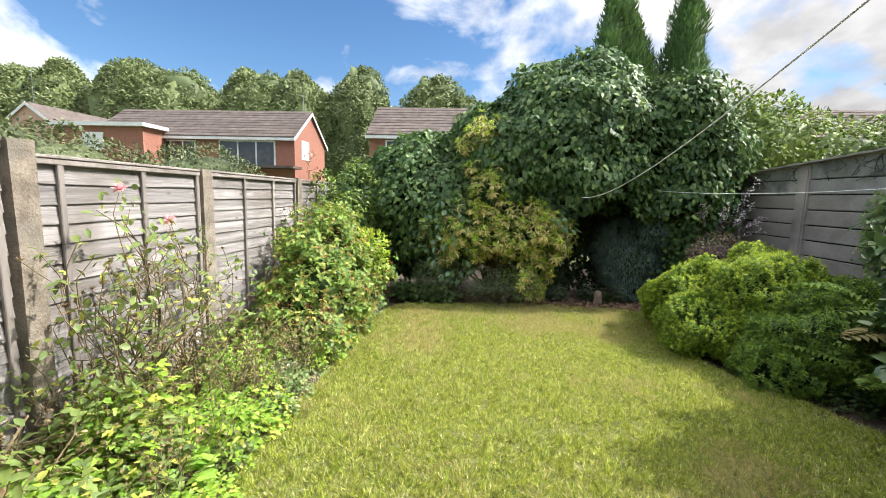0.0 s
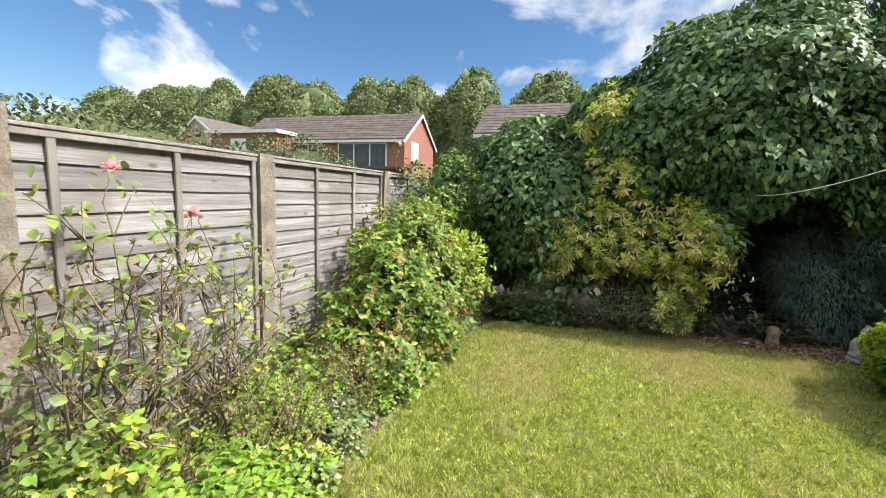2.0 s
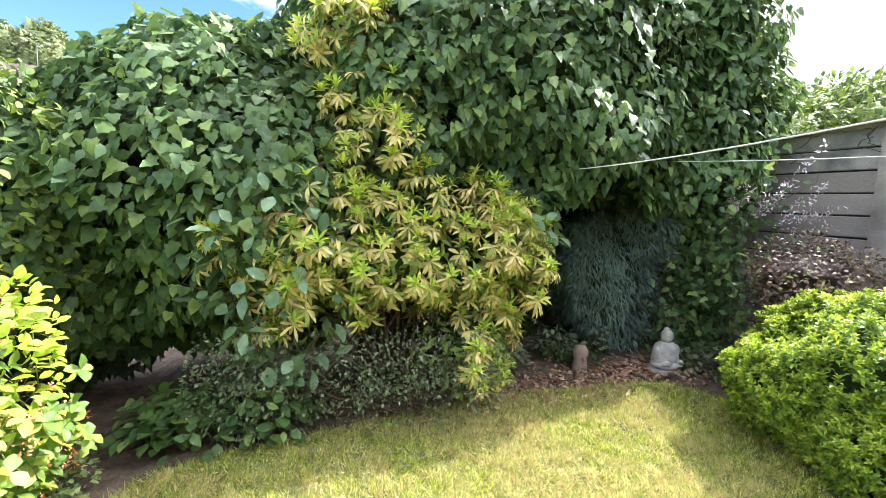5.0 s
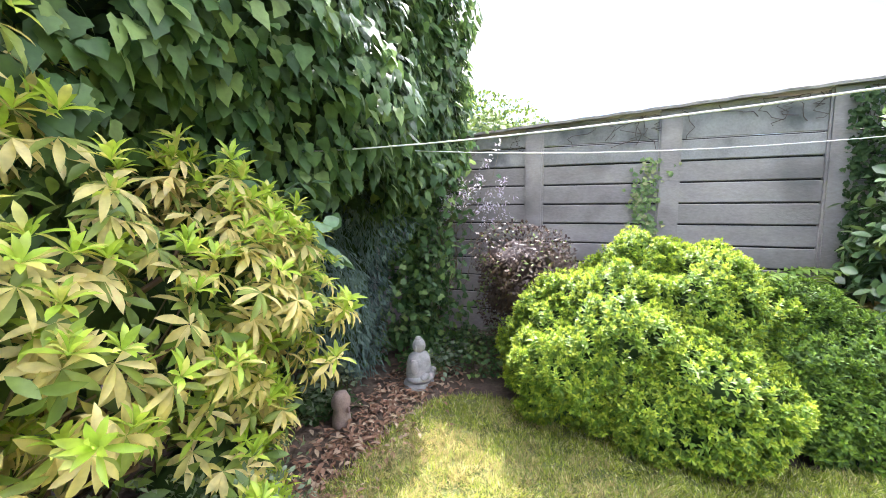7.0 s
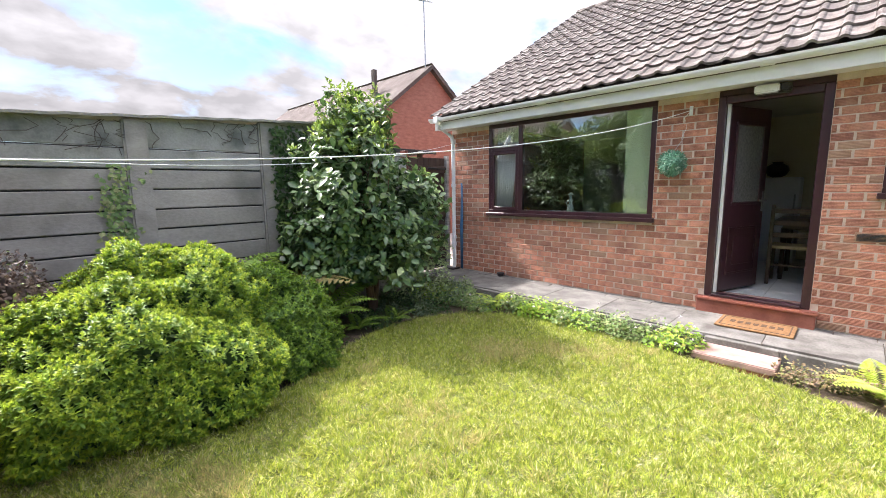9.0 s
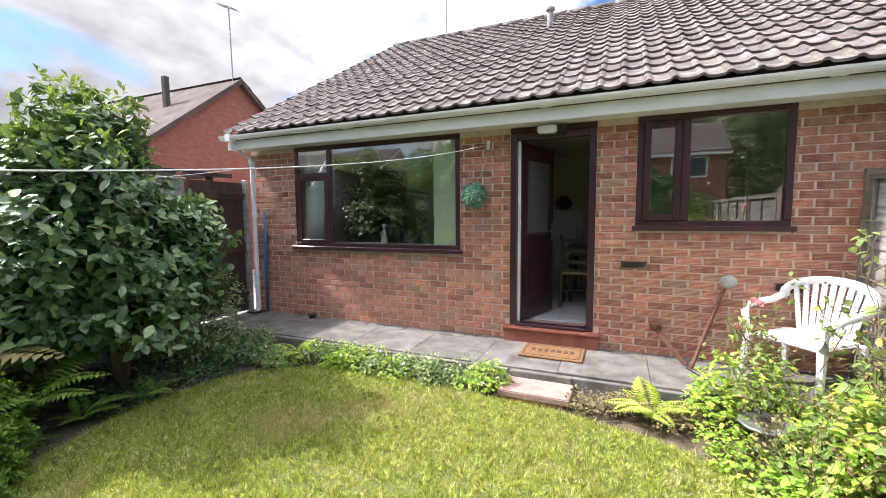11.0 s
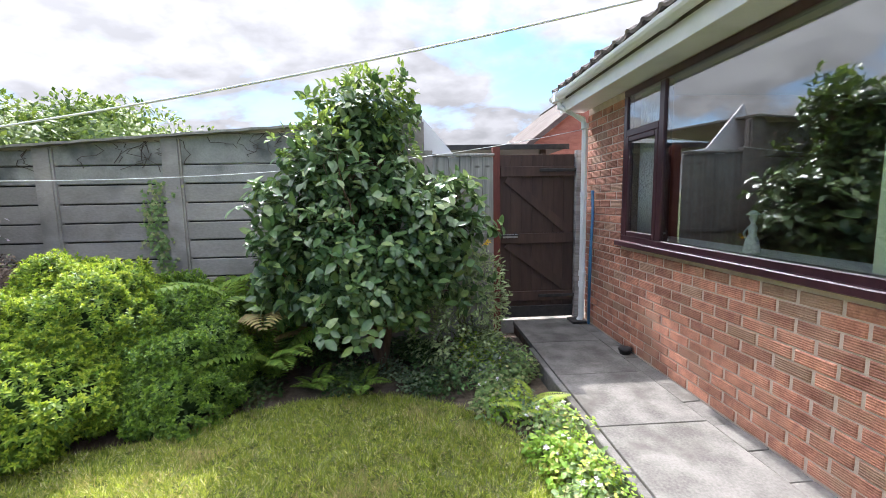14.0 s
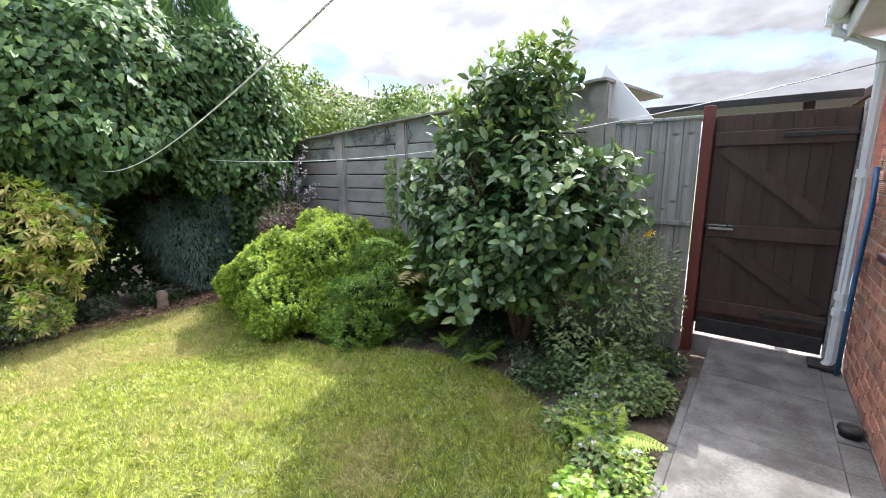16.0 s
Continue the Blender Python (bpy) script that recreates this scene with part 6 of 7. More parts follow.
def fern(x, y, n, length, mt, label, seed, z=None, rise=0.9):
    rg = np.random.default_rng(seed)
    z = gz(y) - 0.03 if z is None else z
    t = thing("fern", label, "fern", (x, y, z), "ferns")
    for k in range(n):
        a = k * 6.283 / n + rg.normal() * 0.3
        L = length * rg.uniform(0.7, 1.1)
        s = np.linspace(0, 1, 26)
        up = rise * rg.uniform(0.8, 1.2)
        rad = L * (0.25 * s + 0.65 * s ** 2)
        h = L * up * (s - 0.55 * s ** 2.2)
        line = np.stack([x + rad * math.cos(a), y + rad * math.sin(a), z + 0.02 + h], 1)
        tan = unit(np.gradient(line, axis=0))
        side = unit(np.cross(tan, np.array((0, 0, 1.0))))
        wid = L * 0.24 * np.sin(math.pi * np.clip(s * 0.9 + 0.08, 0, 1)) ** 0.8
        pos = np.concatenate([line[3:], line[3:]])
        way = np.concatenate([side[3:] + tan[3:] * 0.35, -side[3:] + tan[3:] * 0.35])
        wl_ = np.concatenate([wid[3:], wid[3:]]) + 0.008
        foliage("frond", pos, way + np.array((0, 0, -0.1)), np.array((0, 0, 1.0)) + way * 0, wl_, 0.028 * L / 0.5, LANCE, mt, t)
    return t


fern(2.72, 3.1, 9, 0.75, M_LEAFFERN, "spreading green fern by the hebe", 1, None, 1.35)
fern(3.15, 3.3, 9, 0.95, M_LEAFFERNDRY, "tall browning fern against the garage wall", 2, None, 1.3)
fern(3.3, 3.6, 9, 1.0, M_LEAFFERN, "tall green fern against the garage wall", 3, None, 1.9)
fern(3.4, 4.0, 8, 0.95, M_LEAFFERN, "tall green fern against the garage wall", 8, None, 1.8)
fern(2.5, 2.35, 6, 0.28, M_LEAFFERN, "small fern at the lawn edge", 4)
fern(2.62, 2.75, 6, 0.3, M_LEAFFERN, "small fern under the camellia", 5)
fern(-1.35, 1.15, 7, 0.42, M_LEAFFERNLIME, "lime-yellow fern beside the step", 6)
fern(2.0, 1.15, 7, 0.3, M_LEAFFERNLIME, "pale young fern beside the path", 7)

# border between lawn and path
r = random.Random(5)
for k in range(30):
    x = -0.1 + 2.75 * k / 29 + r.uniform(-0.05, 0.05)
    y = 1.02 + r.uniform(-0.1, 0.12) + (0.25 if x > 2 else 0)
    clump("border_geranium", x, y, r.uniform(0.13, 0.2), r.uniform(0.16, 0.3), r.uniform(0.022, 0.038), 260, r.choice([M_LEAFGREY, M_LEAFGREY, M_LEAFLOW]), "low pale green geranium edging the path", "plant", 500 + k, LOBED, M_PALEPETAL if k % 4 == 0 else None, "border plants along the path")
for k in range(16):
    x, y = 2.05 + 1.2 * r.random(), 0.95 + 0.5 * r.random()
    clump("border_geranium", x, y, r.uniform(0.14, 0.2), r.uniform(0.2, 0.36), r.uniform(0.024, 0.042), 260, r.choice([M_LEAFGREY, M_COTON, M_LEAFLOW]), "low pale green geranium edging the path", "plant", 700 + k, LOBED, None, "border plants along the path")
for k in range(9):
    x, y = -0.85 - 0.75 * r.random(), 1.0 + 0.3 * r.random()
    clump("dry_border_plant", x, y, 0.13, 0.2, 0.025, 150, M_LEAFDRY, "brownish dry bedding plant beside the step", "plant", 540 + k, KITE, None, "dry plants by the step")
for k in range(22):
    x, y = -1.65 - 1.2 * r.random(), 0.95 + 1.1 * r.random()
    if x > -2.0 and y > 1.45:
        y = 1.1
    clump("leafy_bed_plant", x, y, 0.19, r.uniform(0.3, 0.75), r.uniform(0.036, 0.06), 230, r.choice([M_LEAFLOW, M_LEAFROSE, M_LEAFLOW]), "leafy bright green bed plant with lobed leaves", "plant", 560 + k, LOBED, None, "bed plants near the chair")
for k in range(20):        # shade planting under the camellia and hebes, some in the shade-darkened leaf colour
    x, y = 2.45 + 1.1 * r.random(), 1.3 + 2.2 * r.random()
    clump("shade_plant", x, y, 0.2, r.uniform(0.12, 0.28), 0.036, 170, r.choice([M_COTON, M_LEAFIVYSHADE, M_LEAFIVY]), "low dark green ground cover in shade", "plant", 600 + k, OVATE, None, "shade ground cover")
for k in range(12):
    x, y = 2.4 + 1.1 * r.random(), 5.6 + 0.8 * r.random()
    clump("shade_plant", x, y, 0.18, 0.24, 0.05, 90, r.choice([M_COTON, M_LEAFIVY]), "low dark green ground cover in shade", "plant", 640 + k, OVATE, None, "shade ground cover")
for k in range(14):
    x, y = 0.6 + 2.0 * r.random(), 6.6 + 0.4 * r.random()
    clump("shade_plant", x, y, 0.18, r.uniform(0.15, 0.35), 0.05, 110, r.choice([M_COTON, M_LEAFIVYSHADE]), "low dark green ground cover in shade", "plant", 680 + k, OVATE, None, "shade ground cover")
for k in range(10):
    x, y = -1.75 + 0.9 * r.random(), 6.1 + 0.3 * r.random()
    clump("shade_plant", x, y, 0.2, 0.35, 0.08, 80, M_LEAFIVY, "broad dark leaves under the ivy", "plant", 660 + k, OVATE, None, "shade ground cover")
for k in range(16):
    x, y = (2.5 + 0.45 * r.random(), 1.7 + 1.2 * r.random()) if k < 10 else (3.1 + 0.5 * r.random(), 0.98 + 0.2 * r.random())
    clump("shade_plant", x, y, 0.15, r.uniform(0.1, 0.2), 0.032, 130, r.choice([M_COTON, M_LEAFIVYSHADE, M_LEAFGREY]), "low dark green ground cover in shade", "plant", 710 + k, OVATE, None, "shade ground cover")
leafy_tree((3.0, 5.45, -0.1), [((3.0, 5.45, 0.58), (0.5, 0.46, 0.48)), ((2.78, 5.55, 0.85), (0.36, 0.34, 0.2))], 0.036, 2200, M_PURPLE, "shrub", "sparse shrub with dark purple-brown leaves", "bush", 71, 0.012, KITE, inner=0.75)
rng = np.random.default_rng(72)
spray = thing("pale_spray_shrub", "arching twigs with silvery white leaves", "bush", (3.3, 6.5, -0.1))
tips = [(3.2 + rng.uniform(-0.5, 0.35), 6.05 + rng.uniform(-0.3, 0.3), 1.5 + rng.uniform(-0.3, 0.45)) for _ in range(16)]
stems("twig_growth", (3.3, 6.6, -0.1), tips, 0.006, M_TWIG, spray, rng, 0.1, 4)
p = np.concatenate([np.array(tp_)[None] + (np.array((3.3, 6.6, 0.9)) - np.array(tp_))[None] * rng.uniform(0, 0.35, (40, 1)) + rng.normal(size=(40, 3)) * 0.02 for tp_ in tips])
foliage("leaves", p, rng.normal(size=p.shape), rng.normal(size=p.shape), rng.uniform(0.03, 0.05, len(p)), 0.015, KITE, M_PALEPETAL, spray)

# ivy on the garage wall
rng = np.random.default_rng(73)
wi = thing("wall_ivy", "strip of green ivy climbing the concrete pillar", "ivy", (3.74, 4.55, 0.5))
p = np.stack([GX - 0.04 + rng.normal(size=420) * 0.012, 4.52 + rng.normal(size=420) * 0.075, 0.4 + 1.35 * rng.random(420) ** 1.3], 1)
p[:, 1] += 0.05 * np.sin(p[:, 2] * 6.0)
foliage("leaves", p, rng.normal(size=p.shape) * np.array((0.2, 1, 1)) + np.array((-0.1, 0, -0.5)), np.array((-1.0, 0, 0.3)) + p * 0, rng.uniform(0.03, 0.06, len(p)), rng.uniform(0.025, 0.05, len(p)), LOBED, M_LEAFGREY, wi)
wi2 = thing("wall_ivy", "dark ivy covering the pillar beside the camellia", "ivy", (3.7, 2.9, 0.2))
p = np.stack([GX - 0.06 + rng.normal(size=1500) * 0.03, 2.95 - np.abs(rng.normal(size=1500)) * 0.32 + 0.15, rng.uniform(-0.1, 2.18, 1500)], 1)
foliage("leaves", p, rng.normal(size=p.shape) * np.array((0.2, 1, 1)) + np.array((-0.1, 0, -0.5)), np.array((-1.0, 0, 0.3)) + p * 0, rng.uniform(0.03, 0.065, len(p)), rng.uniform(0.025, 0.05, len(p)), LOBED, M_LEAFIVYSHADE, wi2)
dead = thing("dead_ivy_stems", "dry ivy stems clinging under the garage roof edge", "ivy", (3.74, 4.2, 1.9))
bm = bmesh.new()
for k in range(34):
    y = rng.uniform(2.3, 6.9)
    pts = [(GX - 0.012, y, roof_z(y) - 0.05)]
    for s in range(6):
        q0 = pts[-1]
        pts.append((GX - 0.012 - 0.006 * rng.random(), q0[1] + rng.normal() * 0.07, q0[2] - rng.uniform(0.0, 0.07)))
    tube(bm, pts, 0.004, 4)
tagged(part("stem_tangle", bm, M_IVYSTEM, dead), kind="stuff")

# fallen leaves along the back bed
rng = np.random.default_rng(74)
nl = 1500
p = np.stack([rng.uniform(0.3, 2.6, nl), 6.15 + rng.normal(size=nl) * 0.16 + 0.1, np.zeros(nl)], 1)
p[:, 2] = gza(p[:, 1]) + rng.uniform(-0.01, 0.02, nl)
tagged(foliage("fallen_leaves", p, rng.normal(size=p.shape) * np.array((1, 1, 0.15)), np.array((0, 0, 1.0)) + rng.normal(size=p.shape) * 0.25, rng.uniform(0.04, 0.075, nl), rng.uniform(0.015, 0.03, nl), LANCE, M_LITTER), "dry brown fallen leaves on the soil", "leaves", kind="stuff")

# ---- garden things ----
bm = bmesh.new()
bx, by, bz = 2.24, 6.24, gz(6.2) - 0.03
lathe(bm, [(0.13, 0), (0.15, 0.015), (0.15, 0.045), (0.13, 0.06)], (bx, by, bz), 20, 0.78)
ball(bm, (bx, by - 0.02, bz + 0.09), 0.145, (1.0, 0.75, 0.32), 3, 0.06, 1)
lathe(bm, [(0.115, 0.07), (0.125, 0.12), (0.118, 0.17), (0.112, 0.22), (0.098, 0.255), (0.06, 0.28), (0.03, 0.29)], (bx, by, bz), 18, 0.78)
ball(bm, (bx, by - 0.05, bz + 0.15), 0.075, (1.0, 0.7, 0.85), 3, 0.03, 4)
for side in (-1, 1):
    ball(bm, (bx + side * 0.105, by - 0.01, bz + 0.19), 0.042, (0.75, 0.9, 1.6), 2)
    ball(bm, (bx + side * 0.07, by - 0.085, bz + 0.115), 0.036, (1.5, 0.9, 0.75), 2)
    ball(bm, (bx + side * 0.052, by, bz + 0.325), 0.016, (0.6, 0.8, 1.8), 2)
ball(bm, (bx, by - 0.005, bz + 0.335), 0.056, (0.95, 0.95, 1.1), 3)
ball(bm, (bx, by, bz + 0.39), 0.028, (1.0, 1.0, 0.8), 2)
tagged(part("seated_statue", bm, M_STONE, smooth=True), "small grey stone seated figure on the soil", "statue")
bm = bmesh.new()
lathe(bm, [(0.066, 0), (0.07, 0.05), (0.06, 0.11), (0.055, 0.13), (0.07, 0.16), (0.068, 0.2), (0.045, 0.24), (0.01, 0.25)], (1.52, 6.47, gz(6.4) - 0.04), 14, 0.85)
ball(bm, (1.507, 6.405, gz(6.4) + 0.1), 0.018, (0.7, 0.7, 1.3), 2)
tagged(part("small_stone_figure", bm, M_BROWNSTONE, smooth=True), "small worn brown stone head among fallen leaves", "statue")

# washing lines


def washing_line(a, b, sag, label):
    bm = bmesh.new()
    pts = []
    for k in range(25):
        f = k / 24
        p = Vector(a) * (1 - f) + Vector(b) * f
        p.z -= sag * 4 * f * (1 - f)
        pts.append(p)
    tube(bm, pts, 0.0032, 6)
    tagged(part("washing_line", bm, M_ROPE, smooth=True), label, "washing line", "washing lines")


washing_line((0.245, 0.03, 2.25), (1.12, 6.7, 1.62), 0.245, "white washing line from the wall hook to the ivy")
washing_line((3.62, 0.05, 2.2), (2.05, 6.7, 1.76), 0.26, "thin white washing line from house corner to the ivy")
hk = thing("line_hook", "white plastic line hook with loose cord on the wall", "hook", (0.245, 0.0, 2.25))
boxpart("plate", (0.228, 0.262, 0.001, 0.014, 2.2, 2.3), M_WHITE, hk)
bm = bmesh.new()
tube(bm, [(0.245, 0.012, 2.25), (0.245, 0.035, 2.26), (0.245, 0.04, 2.24)], 0.006, 6)
part("hook", bm, M_WHITE, hk)
bm = bmesh.new()
tube(bm, [(0.25, 0.02, 2.24), (0.3, 0.03, 2.18), (0.27, 0.03, 2.08), (0.31, 0.04, 1.98), (0.3, 0.05, 1.9)], 0.003, 5)
part("cord", bm, M_ROPE, hk)
tp_ball = thing("topiary_ball", "hanging artificial blue-green topiary ball on the wall", "topiary ball", (0.36, 0.16, 1.55))
rng = np.random.default_rng(81)
u = unit(rng.normal(size=(900, 3)))
foliage("leaves", np.array((0.36, 0.16, 1.7)) + u * 0.11, u + rng.normal(size=u.shape) * 0.35, np.array((0, 0, 1.0)) + u, rng.uniform(0.03, 0.055, 900), 0.014, LANCE, M_TOPIARY, tp_ball)
bm = bmesh.new()
ball(bm, (0.36, 0.16, 1.7), 0.12, (1, 1, 1), 2)
part("ball_core", bm, M_TOPIARY, tp_ball)
bm = bmesh.new()
tube(bm, [(0.36, 0.16, 1.8), (0.33, 0.1, 1.88), (0.30, 0.045, 1.95), (0.30, 0.006, 2.0)], 0.003, 5)
part("chain", bm, M_METAL, tp_ball)
lamp = thing("bulkhead_light", "unlit outdoor bulkhead light with ribbed clear cover", "light", (-0.44, 0.05, 2.35))
boxpart("body", (-0.58, -0.30, 0.002, 0.05, 2.305, 2.395), M_BLACK, lamp, "black back plate", 0.006)
boxpart("cover", (-0.50, -0.31, 0.051, 0.14, 2.31, 2.39), M_LAMPGLASS, lamp, "ribbed clear cover", 0.012)
boxpart("sensor", (-0.575, -0.51, 0.051, 0.12, 2.315, 2.385), M_BLACK, lamp, "", 0.01)


def air_vent(x0, x1, z0, z1, mt):
    v = thing("air_vent", "terracotta louvred air brick in the wall", "vent", ((x0 + x1) / 2, 0, z0), "air bricks")
    boxpart("vent_frame", (x0, x1, 0.001, 0.006, z0, z1), mt, v, bevel=0.001)
    n = 6
    for k in range(n):
        z = z0 + 0.012 + (z1 - z0 - 0.02) * k / n
        boxpart("slat", (x0 + 0.012, x1 - 0.012, 0.007, 0.014, z, z + 0.006), M_BLACK, v, bevel=0)


air_vent(-1.365, -1.115, 0.945, 1.03, M_BRICKPALE)
air_vent(-2.585, -2.37, 0.8, 0.875, M_REDSTEP)
mat_t = thing("doormat", "worn brown coir doormat with dark border on the path", "doormat", (-0.52, 0.32, 0.105))
boxpart("mat", (-0.82, -0.22, 0.13, 0.53, 0.105, 0.122), M_MAT, mat_t, bevel=0.005)
for d in ((-0.79, -0.25, 0.165, 0.175), (-0.79, -0.25, 0.485, 0.495), (-0.79, -0.78, 0.176, 0.484), (-0.26, -0.25, 0.176, 0.484)):
    boxpart("border_print", (d[0], d[1], d[2], d[3], 0.1221, 0.1245), M_MATDARK, mat_t, bevel=0)
for k in range(7):
    x0 = -0.73 + k * 0.062
    boxpart("lettering", (x0, x0 + 0.042, 0.28 + 0.01 * (k % 2), 0.36, 0.1221, 0.1245), M_MATDARK, mat_t, "unreadable dark printed lettering", 0)

bm = bmesh.new()
lathe(bm, [(0.045, 0), (0.05, 0.03), (0.058, 0.035), (0.055, 0.055), (0.03, 0.062), (0.004, 0.062)], (2.72, 0.075, 0.1), 12)
tagged(part("drain", bm, M_BLACK, smooth=True), "small black plastic drain cap beside the wall", "drain")
# plastic chair, turned towards the gate end of the path
CHAIR_M = pose(-2.46, 0.43, 0.1, 0, 0, -50)
pc = thing("garden_chair", "white moulded plastic garden chair on the path", "chair", (-2.46, 0.43, 0.1))


def chair_part(name, bm, bevel=0.0, smooth=False):
    if bevel:
        bmesh.ops.bevel(bm, geom=list(bm.edges), offset=bevel, segments=2, affect="EDGES")
    bm.transform(CHAIR_M)
    part(name, bm, M_CHAIR, pc, smooth=smooth)


bm = bmesh.new()
box(bm, -0.25, 0.25, -0.22, 0.25, 0.385, 0.415)
chair_part("seat", bm, 0.012)
for sx in (-1, 1):
    for sy, yy in ((1, 0.23), (-1, -0.2)):
        bm = bmesh.new()
        tube(bm, [(sx * 0.29, yy + sy * 0.05, 0.004), (sx * 0.26, yy, 0.4)], [0.022, 0.032], 8)
        chair_part("leg", bm)
    bm = bmesh.new()
    tube(bm, [(sx * 0.27, 0.235, 0.4), (sx * 0.30, 0.24, 0.58), (sx * 0.32, 0.14, 0.63), (sx * 0.32, -0.1, 0.65), (sx * 0.30, -0.24, 0.70)], 0.03, 8)
    chair_part("armrest", bm, smooth=True)
bm = bmesh.new()
tube(bm, [(0.31 * math.cos(math.pi * k / 14), -0.2 - 0.12 * math.sin(math.pi * k / 14), 0.66 + 0.18 * math.sin(math.pi * k / 14) ** 0.6) for k in range(15)], 0.034, 8)
chair_part("back_rim", bm, smooth=True)
for k in range(9):
    f = (k - 4) / 4.6
    bm = bmesh.new()
    box(bm, f * 0.2 - 0.02, f * 0.2 + 0.02, -0.225, -0.211, 0.4, 0.66 + 0.18 * (1 - f * f) ** 0.3)
    for v in bm.verts:
        if v.co.z > 0.5:
            v.co.x += f * 0.085
            v.co.y -= 0.095 * math.sqrt(1 - f * f)
    chair_part("back_slat", bm, 0.004)
# iron garden tool, bird bath
it = thing("iron_pole", "rusty iron pole with round head leaning on the wall", "pole", (-1.72, 0.3, 0.1))
bm = bmesh.new()
tube(bm, [(-1.72, 0.3, 0.1), (-2.0, 0.04, 0.82)], 0.018, 8)
part("shaft", bm, M_RUST, it)
bm = bmesh.new()
ball(bm, (-2.02, 0.075, 0.87), 0.07, (1, 0.4, 0.9), 2, 0.1, 2)
part("head", bm, M_STONE, it)
it2 = thing("iron_hammer", "rusty long-handled iron mallet leaning on the wall", "tool", (-1.7, 0.2, 0.1))
bm = bmesh.new()
tube(bm, [(-1.69, 0.22, 0.11), (-1.47, 0.06, 0.36)], 0.02, 8)
part("shaft", bm, M_RUST, it2)
bm = bmesh.new()
ball(bm, (-1.45, 0.06, 0.40), 0.05, (1.2, 0.7, 0.9), 2, 0.2, 5)
part("head", bm, M_RUST, it2)
bb = thing("bird_dish", "grey metal bird dish with a dark bird ornament", "bird bath", (-2.0, 1.3, -0.05))
bm = bmesh.new()
lathe(bm, [(0.05, 0), (0.03, 0.02), (0.03, 0.13), (0.14, 0.17), (0.15, 0.19), (0.13, 0.185), (0.03, 0.165)], (-2.0, 1.3, gz(1.3) - 0.02), 16)
part("dish", bm, M_METAL, bb, smooth=True)
bm = bmesh.new()
ball(bm, (-2.0, 1.3, gz(1.3) + 0.21), 0.045, (1.3, 0.7, 0.7), 2)
ball(bm, (-1.955, 1.3, gz(1.3) + 0.245), 0.022, (1, 1, 1), 2)
part("bird_ornament", bm, M_BLACK, bb, smooth=True)

# ---- neighbouring houses ----


